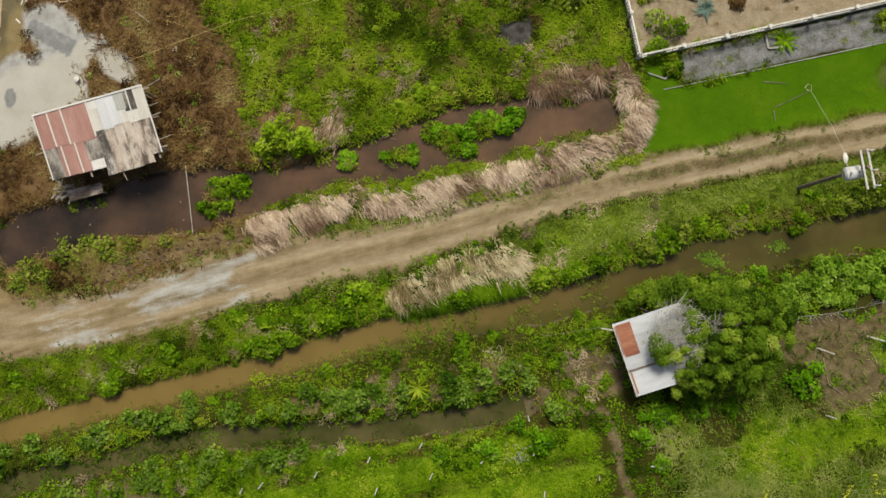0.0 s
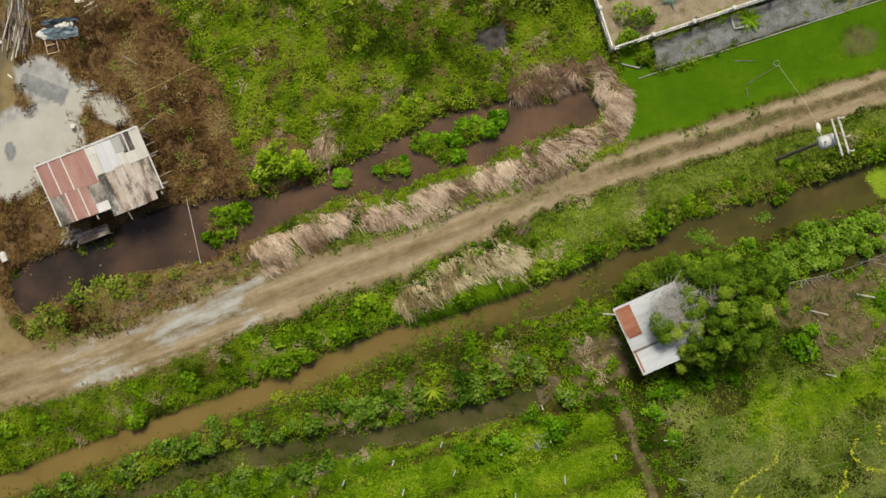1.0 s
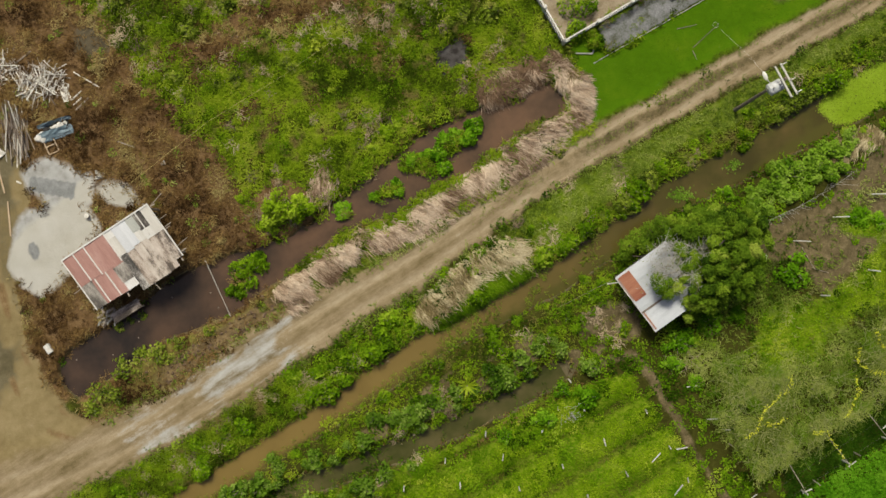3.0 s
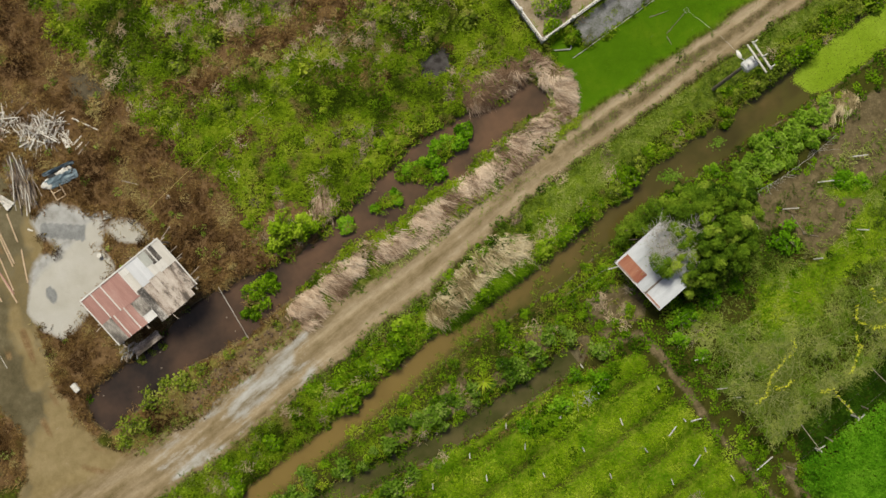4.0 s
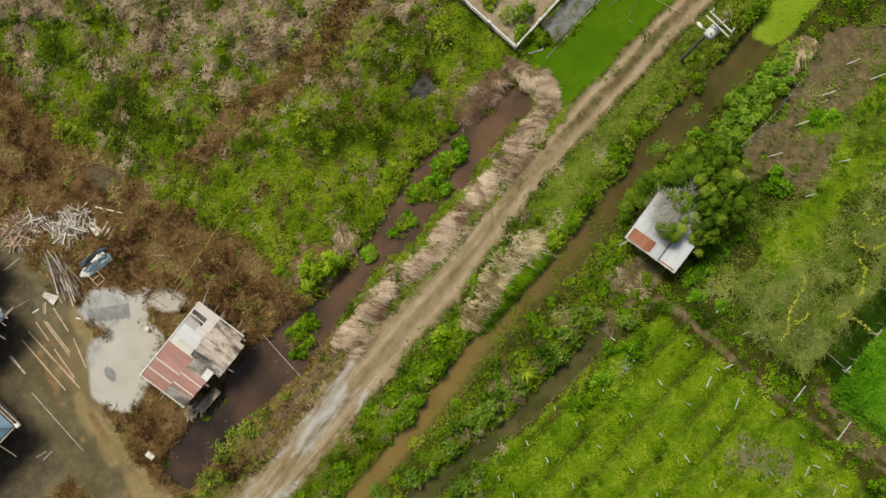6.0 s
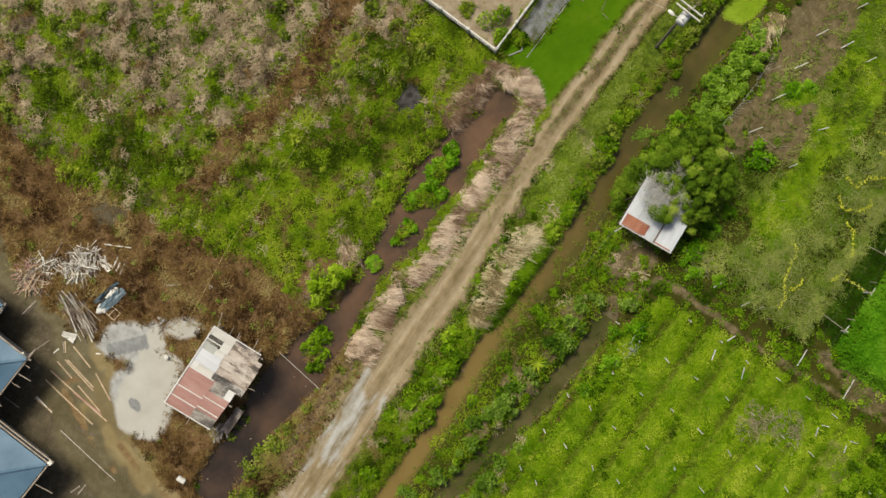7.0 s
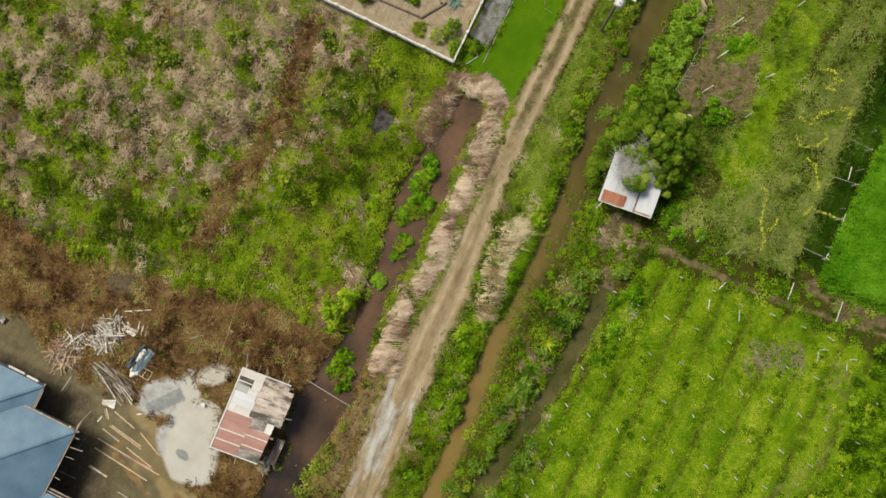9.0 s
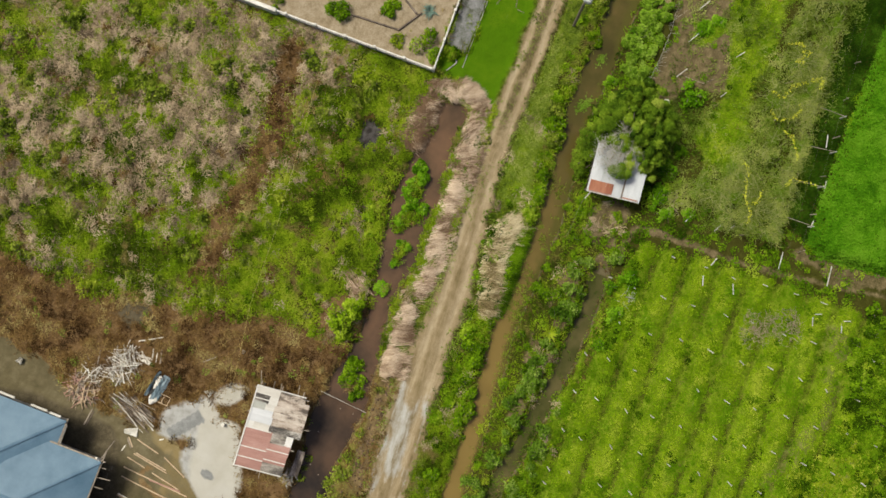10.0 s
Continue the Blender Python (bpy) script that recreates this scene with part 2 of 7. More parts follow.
def ground_stuff():
    m, n, links, b = shader("earth and cover", 0.95, 0.0, 0.04)
    where = n.new("ShaderNodeNewGeometry").outputs["Position"]
    turn = n.new("ShaderNodeMapping")
    turn.vector_type = "TEXTURE"
    turn.inputs["Rotation"].default_value = (0, 0, 0.27)
    turn.inputs["Scale"].default_value = (6.0, 1.0, 1.0)
    links.new(where, turn.inputs["Vector"])
    along = noise_node(n, links, turn.outputs["Vector"], 2.2, 5, 0.65)
    broad, mid = noise_node(n, links, where, 0.3, 4), noise_node(n, links, where, 1.6, 5, 0.65)
    fine = noise_node(n, links, where, 9.0, 4, 0.7)
    both = maths(n, links, "ADD", maths(n, links, "MULTIPLY", mid, 0.6), maths(n, links, "MULTIPLY", fine, 0.4))
    smooth = maths(n, links, "ADD", maths(n, links, "MULTIPLY", broad, 0.45), maths(n, links, "ADD", maths(n, links, "MULTIPLY", mid, 0.4), maths(n, links, "MULTIPLY", fine, 0.15)))
    track = n.new("ShaderNodeAttribute")
    track.attribute_name = "track"
    streak = maths(n, links, "ADD", maths(n, links, "MULTIPLY", along, 0.6), maths(n, links, "MULTIPLY", both, 0.4))
    worn = maths(n, links, "ADD", streak, maths(n, links, "MULTIPLY", maths(n, links, "SUBTRACT", track.outputs["Fac"], 0.45), 0.13))
    # Soil and litter, darkened to include the shade between plants.
    colour = ramp_node(n, links, both, [(0.3, (0.022, 0.022, 0.005)), (0.5, (0.045, 0.047, 0.008)), (0.7, (0.080, 0.078, 0.017))])
    kinds = [
        ("dry", ramp_node(n, links, both, [(0.32, (0.072, 0.042, 0.019)), (0.5, (0.145, 0.088, 0.040)), (0.68, (0.24, 0.165, 0.082))])),
        ("dead", ramp_node(n, links, both, [(0.32, (0.13, 0.094, 0.062)), (0.5, (0.25, 0.187, 0.130)), (0.68, (0.37, 0.29, 0.21))])),
        ("rows", ramp_node(n, links, both, [(0.32, (0.066, 0.110, 0.005)), (0.5, (0.130, 0.195, 0.010)), (0.7, (0.21, 0.28, 0.024))])),
        ("bare", ramp_node(n, links, both, [(0.32, (0.060, 0.048, 0.021)), (0.5, (0.125, 0.098, 0.050)), (0.68, (0.22, 0.174, 0.098))])),
        ("mud", ramp_node(n, links, smooth, [(0.32, (0.155, 0.118, 0.052)), (0.5, (0.228, 0.176, 0.086)), (0.68, (0.30, 0.24, 0.130))])),
        ("wet", ramp_node(n, links, smooth, [(0.34, (0.066, 0.055, 0.028)), (0.5, (0.115, 0.097, 0.054)), (0.66, (0.175, 0.15, 0.092))])),
        ("rut", ramp_node(n, links, both, [(0.34, (0.115, 0.070, 0.030)), (0.5, (0.185, 0.122, 0.058)), (0.66, (0.26, 0.185, 0.098))])),
        # dark wet mud, and the shade under the eaves put into its colour
        ("mud_and_eave_shade", ramp_node(n, links, both, [(0.34, (0.056, 0.046, 0.029)), (0.5, (0.092, 0.076, 0.048)), (0.66, (0.145, 0.122, 0.080))])),
        ("lawn", ramp_node(n, links, maths(n, links, "ADD", maths(n, links, "MULTIPLY", both, 0.5), maths(n, links, "MULTIPLY", broad, 0.5)), [(0.3, (0.042, 0.100, 0.002)), (0.5, (0.062, 0.140, 0.003)), (0.7, (0.105, 0.170, 0.006))])),
        ("sand", ramp_node(n, links, both, [(0.32, (0.165, 0.125, 0.075)), (0.5, (0.275, 0.222, 0.150)), (0.68, (0.37, 0.315, 0.235))])),
        ("gravel", ramp_node(n, links, both, [(0.40, (0.085, 0.090, 0.065)), (0.48, (0.155, 0.160, 0.150)), (0.56, (0.20, 0.20, 0.205)), (0.64, (0.27, 0.27, 0.27))])),
        ("road", ramp_node(n, links, worn, [(0.30, (0.125, 0.096, 0.042)), (0.45, (0.232, 0.178, 0.102)), (0.57, (0.312, 0.247, 0.156)), (0.72, (0.40, 0.335, 0.225))])),
        ("pale", ramp_node(n, links, maths(n, links, "ADD", maths(n, links, "MULTIPLY", mid, 0.75), maths(n, links, "MULTIPLY", broad, 0.25)), [(0.32, (0.24, 0.235, 0.215)), (0.46, (0.335, 0.335, 0.322)), (0.66, (0.42, 0.42, 0.412))])),
        ("cream", ramp_node(n, links, broad, [(0.30, (0.36, 0.345, 0.295)), (0.48, (0.42, 0.405, 0.36)), (0.66, (0.46, 0.45, 0.415))])),
        ("chalk", ramp_node(n, links, streak, [(0.34, (0.19, 0.165, 0.12)), (0.47, (0.29, 0.27, 0.225)), (0.58, (0.37, 0.36, 0.33)), (0.70, (0.44, 0.435, 0.41))])),
        ("slab", ramp_node(n, links, both, [(0.34, (0.15, 0.155, 0.152)), (0.5, (0.22, 0.226, 0.224)), (0.66, (0.285, 0.29, 0.288))])),
    ]
    for name, tone in kinds:
        a = n.new("ShaderNodeAttribute")
        a.attribute_name = name
        edge = maths(n, links, "ADD", a.outputs["Fac"], maths(n, links, "MULTIPLY", maths(n, links, "SUBTRACT", streak if name == "chalk" else both, 0.5), 2.4 if name == "chalk" else 0.5 if name in ("pale", "cream") else 1.1))
        colour = mix_node(n, links, maths(n, links, "MULTIPLY", maths(n, links, "SUBTRACT", edge, 0.30), 2.5, True), colour, tone)
    links.new(colour, b.inputs["Base Color"])
    bump_node(n, links, b, maths(n, links, "ADD", mid, maths(n, links, "MULTIPLY", fine, 0.5)), 0.7, 0.06)
    return m


EARTH = ground_stuff()
GRASS = foliage("meadow grass", [(0.08, (0.036, 0.062, 0.004)), (0.42, (0.158, 0.252, 0.009)), (0.72, (0.245, 0.345, 0.014)), (1.0, (0.34, 0.39, 0.045))], ((0.20, 0.165, 0.05), 0.6, 0.56), spread=0.24)
DEAD = foliage("dead grass", [(0.1, (0.115, 0.085, 0.056)), (0.5, (0.368, 0.285, 0.182)), (0.9, (0.53, 0.425, 0.29))], through=0.15, rough=0.8)
BROWN = foliage("dry brown weeds", [(0.1, (0.038, 0.020, 0.008)), (0.45, (0.160, 0.094, 0.034)), (0.75, (0.265, 0.178, 0.066)), (1.0, (0.36, 0.30, 0.12))], ((0.150, 0.135, 0.025), 0.45, 0.62), through=0.15, rough=0.8)
REED = foliage("dry reed", [(0.1, (0.16, 0.102, 0.062)), (0.5, (0.44, 0.33, 0.235)), (0.9, (0.66, 0.54, 0.41))], through=0.1, rough=0.75, patch_scale=0.6, spread=0.35)
STRAW = foliage("straw reed", [(0.1, (0.15, 0.115, 0.05)), (0.5, (0.40, 0.33, 0.185)), (0.9, (0.64, 0.56, 0.37))], through=0.1, rough=0.75, patch_scale=0.6, spread=0.4)
SHRUB = foliage("shrub leaves", [(0.1, (0.022, 0.052, 0.002)), (0.45, (0.10, 0.205, 0.005)), (0.75, (0.18, 0.315, 0.008)), (1.0, (0.29, 0.40, 0.03))], ((0.17, 0.19, 0.02), 0.5, 0.62))
FRESH = foliage("bright leaves", [(0.1, (0.05, 0.14, 0.003)), (0.5, (0.115, 0.27, 0.006)), (0.9, (0.22, 0.40, 0.02))])
BUSHY = foliage("yellowish bush leaves", [(0.1, (0.06, 0.13, 0.003)), (0.5, (0.19, 0.31, 0.009)), (0.9, (0.33, 0.45, 0.03))], through=0.12)
# Dark green grass, its tones lowered to hold the trellis's shadow.
SHADED_GRASS = foliage("deep green grass with trellis shade", [(0.1, (0.012, 0.034, 0.002)), (0.5, (0.030, 0.075, 0.004)), (0.9, (0.070, 0.15, 0.010))], through=0.08)
LIME = foliage("yellow-green leaves", [(0.1, (0.12, 0.18, 0.005)), (0.5, (0.24, 0.33, 0.014)), (0.9, (0.40, 0.46, 0.05))])
PALE = foliage("grey-green leaves", [(0.1, (0.030, 0.075, 0.004)), (0.5, (0.125, 0.228, 0.018)), (0.9, (0.265, 0.375, 0.065))])
CROWN = foliage("tree leaves", [(0.1, (0.024, 0.055, 0.004)), (0.45, (0.100, 0.180, 0.010)), (0.75, (0.19, 0.285, 0.02)), (1.0, (0.29, 0.37, 0.05))], patch_scale=0.7, spread=0.25, through=0.1)
OLIVE = foliage("olive bush leaves", [(0.1, (0.040, 0.066, 0.006)), (0.45, (0.165, 0.235, 0.020)), (0.75, (0.26, 0.33, 0.035)), (1.0, (0.38, 0.42, 0.08))], ((0.19, 0.16, 0.05), 0.7, 0.60))
AGAVE = foliage("blue-grey agave", [(0.1, (0.10, 0.17, 0.13)), (0.9, (0.24, 0.33, 0.29))])
VINE = foliage("light vine leaves", [(0.1, (0.06, 0.14, 0.006)), (0.5, (0.185, 0.325, 0.022)), (0.9, (0.29, 0.43, 0.06))])
TWIG_MAT = foliage("faded vine tangle", [(0.1, (0.080, 0.118, 0.012)), (0.5, (0.180, 0.240, 0.034)), (0.9, (0.34, 0.38, 0.10))], ((0.12, 0.215, 0.012), 0.5, 0.50))
THICKET_LEAF = foliage("climber leaves", [(0.1, (0.045, 0.15, 0.004)), (0.5, (0.088, 0.245, 0.007)), (0.9, (0.15, 0.33, 0.017))], spread=0.4)
CROP = foliage("crop cover", [(0.1, (0.070, 0.15, 0.003)), (0.45, (0.150, 0.265, 0.005)), (0.75, (0.235, 0.355, 0.010)), (1.0, (0.35, 0.42, 0.04))], ((0.10, 0.22, 0.004), 0.3, 0.53))
ORCHARD = foliage("orchard grass", [(0.1, (0.045, 0.075, 0.008)), (0.45, (0.150, 0.222, 0.024)), (0.75, (0.24, 0.31, 0.052)), (1.0, (0.34, 0.37, 0.11))], ((0.20, 0.18, 0.075), 0.45, 0.62))
TURF = foliage("short turf", [(0.1, (0.042, 0.100, 0.002)), (0.5, (0.064, 0.138, 0.003)), (0.9, (0.105, 0.175, 0.007))])
YELLOW = foliage("yellow blossom", [(0.1, (0.46, 0.50, 0.02)), (0.9, (0.78, 0.80, 0.08))])
WEED_WATER = foliage("duckweed", [(0.1, (0.15, 0.25, 0.010)), (0.5, (0.22, 0.335, 0.018)), (0.9, (0.30, 0.42, 0.04))], through=0.05)
BROWN_WATER = water_stuff("peaty ditch water", [(0.35, (0.022, 0.018, 0.016)), (0.65, (0.052, 0.035, 0.027))], [(0.35, (0.070, 0.045, 0.026)), (0.65, (0.140, 0.080, 0.046))], 0.3)
CANAL_WATER = water_stuff("silty canal water", [(0.3, (0.140, 0.096, 0.028)), (0.7, (0.215, 0.15, 0.045))], [(0.3, (0.030, 0.028, 0.006)), (0.5, (0.058, 0.050, 0.012)), (0.7, (0.105, 0.074, 0.024))], 0.25)
TRENCH_WATER = water_stuff("trench water", [(0.35, (0.036, 0.045, 0.007)), (0.65, (0.078, 0.076, 0.022))], [(0.35, (0.044, 0.044, 0.011)), (0.65, (0.110, 0.086, 0.038))], 0.4)

TIMBER = mottled("weathered timber", [(0.3, (0.16, 0.13, 0.10)), (0.5, (0.30, 0.25, 0.20)), (0.7, (0.45, 0.39, 0.32))], 3.0)
NEW_TIMBER = mottled("sawn timber", [(0.3, (0.33, 0.23, 0.14)), (0.5, (0.48, 0.36, 0.24)), (0.7, (0.60, 0.48, 0.34))], 3.0)
DARK_TIMBER = mottled("dark wet timber", [(0.3, (0.06, 0.045, 0.035)), (0.5, (0.13, 0.10, 0.08)), (0.7, (0.22, 0.18, 0.15))], 3.0)
RED_ZINC = mottled("faded red roofing", [(0.3, (0.29, 0.150, 0.125)), (0.5, (0.385, 0.210, 0.178)), (0.7, (0.47, 0.29, 0.25))], 1.5, 0.6, 0.0, drawn=0.25)
DUSTY_RED = mottled("dusty faded board", [(0.3, (0.17, 0.115, 0.095)), (0.5, (0.28, 0.20, 0.17)), (0.7, (0.38, 0.30, 0.26))], 1.5, 0.8)
RUST_ZINC = mottled("rusted red roofing", [(0.3, (0.17, 0.06, 0.036)), (0.5, (0.27, 0.095, 0.055)), (0.7, (0.38, 0.17, 0.10))], 1.5, 0.7, 0.0, drawn=0.25)
PALE_ZINC = mottled("pale weathered roofing", [(0.3, (0.48, 0.45, 0.40)), (0.5, (0.62, 0.60, 0.56)), (0.7, (0.72, 0.71, 0.69))], 1.2, 0.55, 0.0, drawn=0.25)
TAN_ZINC = mottled("stained tan roofing", [(0.40, (0.075, 0.062, 0.052)), (0.46, (0.22, 0.18, 0.15)), (0.51, (0.45, 0.385, 0.325)), (0.66, (0.62, 0.56, 0.50))], 1.5, 0.65, 0.0, drawn=0.4)
BLACK_ZINC = mottled("blackened pale roofing", [(0.40, (0.055, 0.050, 0.045)), (0.46, (0.17, 0.155, 0.14)), (0.51, (0.44, 0.41, 0.37)), (0.66, (0.60, 0.57, 0.52))], 1.3, 0.65, 0.0, drawn=0.35)
BROWN_ZINC = mottled("brown-streaked tan roofing", [(0.41, (0.095, 0.076, 0.062)), (0.47, (0.23, 0.18, 0.145)), (0.52, (0.44, 0.37, 0.31)), (0.66, (0.60, 0.53, 0.47))], 1.5, 0.65, 0.0, drawn=0.3)
CLEAN_TAN = mottled("pale tan roofing", [(0.3, (0.43, 0.40, 0.355)), (0.5, (0.56, 0.53, 0.48)), (0.7, (0.66, 0.635, 0.59))], 1.2, 0.6, 0.0, drawn=0.25)
GREY_ZINC = mottled("greenish grey roofing", [(0.3, (0.30, 0.31, 0.275)), (0.5, (0.42, 0.425, 0.39)), (0.7, (0.52, 0.52, 0.49))], 1.4, 0.6, 0.0, drawn=0.3)
BRIGHT_ZINC = mottled("whitish zinc roofing", [(0.3, (0.50, 0.51, 0.53)), (0.5, (0.61, 0.62, 0.64)), (0.7, (0.70, 0.71, 0.73))], 1.0, 0.55, 0.0, drawn=0.25)
DARK_ZINC = mottled("blackened roofing", [(0.38, (0.060, 0.052, 0.047)), (0.46, (0.155, 0.138, 0.12)), (0.56, (0.36, 0.33, 0.29)), (0.68, (0.58, 0.55, 0.51))], 1.6, 0.65, 0.0, drawn=0.25)
WHITE_ZINC = mottled("bright zinc roofing", [(0.3, (0.37, 0.39, 0.41)), (0.5, (0.50, 0.52, 0.545)), (0.7, (0.61, 0.63, 0.655))], 1.0, 0.6, 0.0, drawn=0.25)
BLUE_TILE = mottled("blue metal roofing", [(0.3, (0.078, 0.145, 0.215)), (0.5, (0.115, 0.195, 0.275)), (0.7, (0.155, 0.245, 0.33))], 0.6, 0.38, 0.0)
WHITE_PAINT = mottled("white painted concrete", [(0.3, (0.40, 0.38, 0.33)), (0.5, (0.62, 0.60, 0.56)), (0.7, (0.76, 0.75, 0.72))], 2.0, 0.7)
CONCRETE = mottled("grey concrete", [(0.3, (0.22, 0.21, 0.19)), (0.5, (0.36, 0.35, 0.32)), (0.7, (0.48, 0.47, 0.44))], 2.0, 0.9)
PALE_STAKE = mottled("pale concrete stake", [(0.3, (0.33, 0.31, 0.27)), (0.5, (0.50, 0.48, 0.43)), (0.7, (0.64, 0.62, 0.58))], 4.0, 0.85)
BARK = mottled("bark", [(0.3, (0.09, 0.07, 0.05)), (0.5, (0.19, 0.155, 0.12)), (0.7, (0.30, 0.26, 0.21))], 4.0, 0.9)
BRUSH = mottled("dead brush", [(0.3, (0.22, 0.17, 0.11)), (0.5, (0.34, 0.275, 0.19)), (0.7, (0.46, 0.385, 0.28))], 4.0, 0.9)
CANE = mottled("faded canes", [(0.3, (0.15, 0.18, 0.045)), (0.5, (0.25, 0.28, 0.085)), (0.7, (0.37, 0.39, 0.15))], 1.2, 0.9)
CLOD = mottled("reddish soil clods", [(0.3, (0.085, 0.055, 0.032)), (0.5, (0.16, 0.108, 0.066)), (0.7, (0.27, 0.20, 0.14))], 1.5, 0.95)
DEAD_WOOD = mottled("bleached twigs", [(0.3, (0.26, 0.24, 0.21)), (0.5, (0.40, 0.38, 0.34)), (0.7, (0.54, 0.52, 0.48))], 4.0, 0.9)
DRUM_PAINT = mottled("grey enamel", [(0.3, (0.42, 0.43, 0.43)), (0.5, (0.56, 0.57, 0.57)), (0.7, (0.66, 0.67, 0.67))], 3.0, 0.45)
STEEL = mottled("galvanised steel", [(0.3, (0.42, 0.42, 0.41)), (0.5, (0.58, 0.58, 0.57)), (0.7, (0.70, 0.70, 0.69))], 3.0, 0.5, 0.3)
BLACK = mottled("black rubber", [(0.3, (0.015, 0.015, 0.015)), (0.7, (0.045, 0.045, 0.045))], 3.0, 0.7)
CREAM = mottled("cream sacking", [(0.3, (0.52, 0.48, 0.40)), (0.5, (0.68, 0.65, 0.58)), (0.7, (0.78, 0.76, 0.71))], 3.0, 0.9)
BLUE_CLOTH = mottled("blue-grey tarpaulin", [(0.3, (0.10, 0.15, 0.18)), (0.5, (0.19, 0.26, 0.30)), (0.7, (0.32, 0.38, 0.41))], 2.0, 0.55)
TWINE = mottled("yellow twine", [(0.3, (0.42, 0.36, 0.12)), (0.7, (0.60, 0.53, 0.22))], 3.0, 0.8)

# ---- the plan ----
ROAD = [(90, 27), (50, 15.5), (28, 8.3), (18.4, 6.55), (10.3, 4.95), (3.4, 3.45), (-4.5, 0.85), (-12.1, -0.7), (-16.1, -1.75), (-22.0, -3.35), (-26, -3.9), (-33, -4.6), (-60, -9)][::-1]
DITCH_NORTH = [(-27.3, 2.2), (-25.3, 3.0), (-22.4, 3.6), (-20.7, 4.3), (-18.5, 5.0), (-16.5, 5.3), (-13.6, 5.3), (-11.0, 5.1), (-9.2, 5.6), (-7.9, 6.35), (-5.3, 7.1), (-3.0, 7.95), (-0.4, 8.85), (1.5, 9.1), (2.3, 9.3), (4.2, 9.4), (5.0, 8.8), (5.7, 9.2), (6.5, 9.9), (7.6, 9.4), (8.1, 8.7)]
DITCH_SOUTH = [(8.0, 7.6), (6.9, 7.3), (5.0, 7.1), (3.7, 6.8), (2.5, 6.4), (0.2, 5.6), (-2.7, 5.3), (-3.3, 4.9), (-4.6, 4.6), (-6.6, 4.7), (-9.2, 4.1), (-12.0, 3.1), (-16.2, 1.7), (-20.7, 1.5), (-25.0, 0.3), (-27.0, -0.2), (-27.6, 0.8)]
DITCH = DITCH_NORTH + DITCH_SOUTH
ISLANDS = [([(-2.6, 7.2), (-1.4, 7.2), (0.0, 7.45), (1.2, 7.7), (2.2, 8.2)], 0.38), ([(-1.7, 6.6), (-0.4, 6.4)], 0.40), ([(-5.2, 5.9), (-4.4, 6.0), (-3.6, 5.9)], 0.36)]
CANAL = [(-60, -19), (-27.2, -9.9), (-20.7, -8.25), (-14.2, -6.65), (-9.4, -5.3), (-4.6, -3.9), (0.5, -3.1), (5.0, -2.2), (9.0, -1.0), (13.0, 0.3), (18.0, 0.9), (22.8, 2.0), (27.5, 3.0), (50, 8.5)]
TRENCH = [(-60, -23), (-28, -13.3), (-15.7, -10.0), (-9, -9.8), (-4.4, -9.4), (-0.4, -8.75), (2.7, -8.0)]
LAWN = [(9.2, 10.9), (9.6, 11.3), (11.2, 11.65), (11.4, 9.9), (60, 20), (60, 16), (28.1, 9.0), (18.1, 7.25), (9.8, 5.7), (8.6, 6.2), (9.6, 8.2)]
GRAVEL = [(11.4, 11.7), (60, 22.4), (60, 20.1), (11.5, 9.95)]
YARD = [(9.0, 11.5), (60, 22.5), (60, 60), (-2, 60)]
MUD = [(-24.5, -3.4), (-26.6, -2.0), (-27.7, -0.6), (-28.4, 1.0), (-28.7, 4), (-28.4, 8), (-26.4, 11.6), (-25.7, 12.8), (-25.7, 15.6), (-26.6, 19.5), (-26.8, 22), (-25.6, 25), (-26.5, 29), (-32, 36), (-60, 40), (-60, 6), (-33, 5), (-32.2, 1.5), (-33, -1), (-37, -4.5)]
DRY = [(-12.6, 5.0), (-12.9, 9), (-14.4, 12.5), (-15.9, 15.7), (-17.5, 19.8), (-19.6, 25), (-20.5, 31), (-24, 40), (-45, 44), (-40, 10), (-40, -1), (-26, 0)]
FIELD = [(3.0, -8.9), (6.6, -9.6), (8.0, -14), (9.5, -19), (11.0, -26), (13, -45), (-60, -50), (-60, -25), (-28, -14.3), (-15.6, -11.0), (-4.4, -10.3)]
EAST = [(9.8, -9.5), (13, -7.5), (17, -4.5), (24, -2.5), (50, 2), (50, -12), (30, -14.5), (13.2, -18.6), (10.6, -15)]
THICKET = [(12.9, -21.8), (13.5, -20.2), (16.7, -19.3), (20.5, -18.6), (24.2, -17.9), (27.9, -17.2), (45, -13.5), (60, -40), (20, -45), (14.6, -27)]
BRIGHT = [(15.6, -8.6), (20, -8.9), (24, -7.6), (28, -6.9), (42, -4), (42, -8), (27, -9.2), (21, -10.6), (17.5, -12.0), (15.0, -12.2), (14.6, -10)]
TRELLIS = [(11.8, -18.0), (18.5, -16.2), (24.9, -14.3), (30.5, -12.8), (36, -11.6), (36, -8.9), (25.9, -10.2), (19.6, -11.6), (16.4, -12.2), (14.8, -11.4), (13.2, -10.2), (11.4, -10.6), (10.2, -12.2), (10.6, -14.5)]
BARE_EAST = [(16.6, -4.0), (18.7, -3.4), (21.1, -3.1), (24.0, -1.9), (26.7, -0.6), (28.7, -0.7), (31.4, -3.0), (28.9, -4.2), (27.5, -5.1), (25.6, -5.5), (24.7, -5.3), (23.4, -3.6), (22.0, -4.0), (21.5, -5.2), (23.6, -6.5), (21.4, -7.8), (19.7, -8.5), (19.0, -6.2), (17.5, -5.5)]
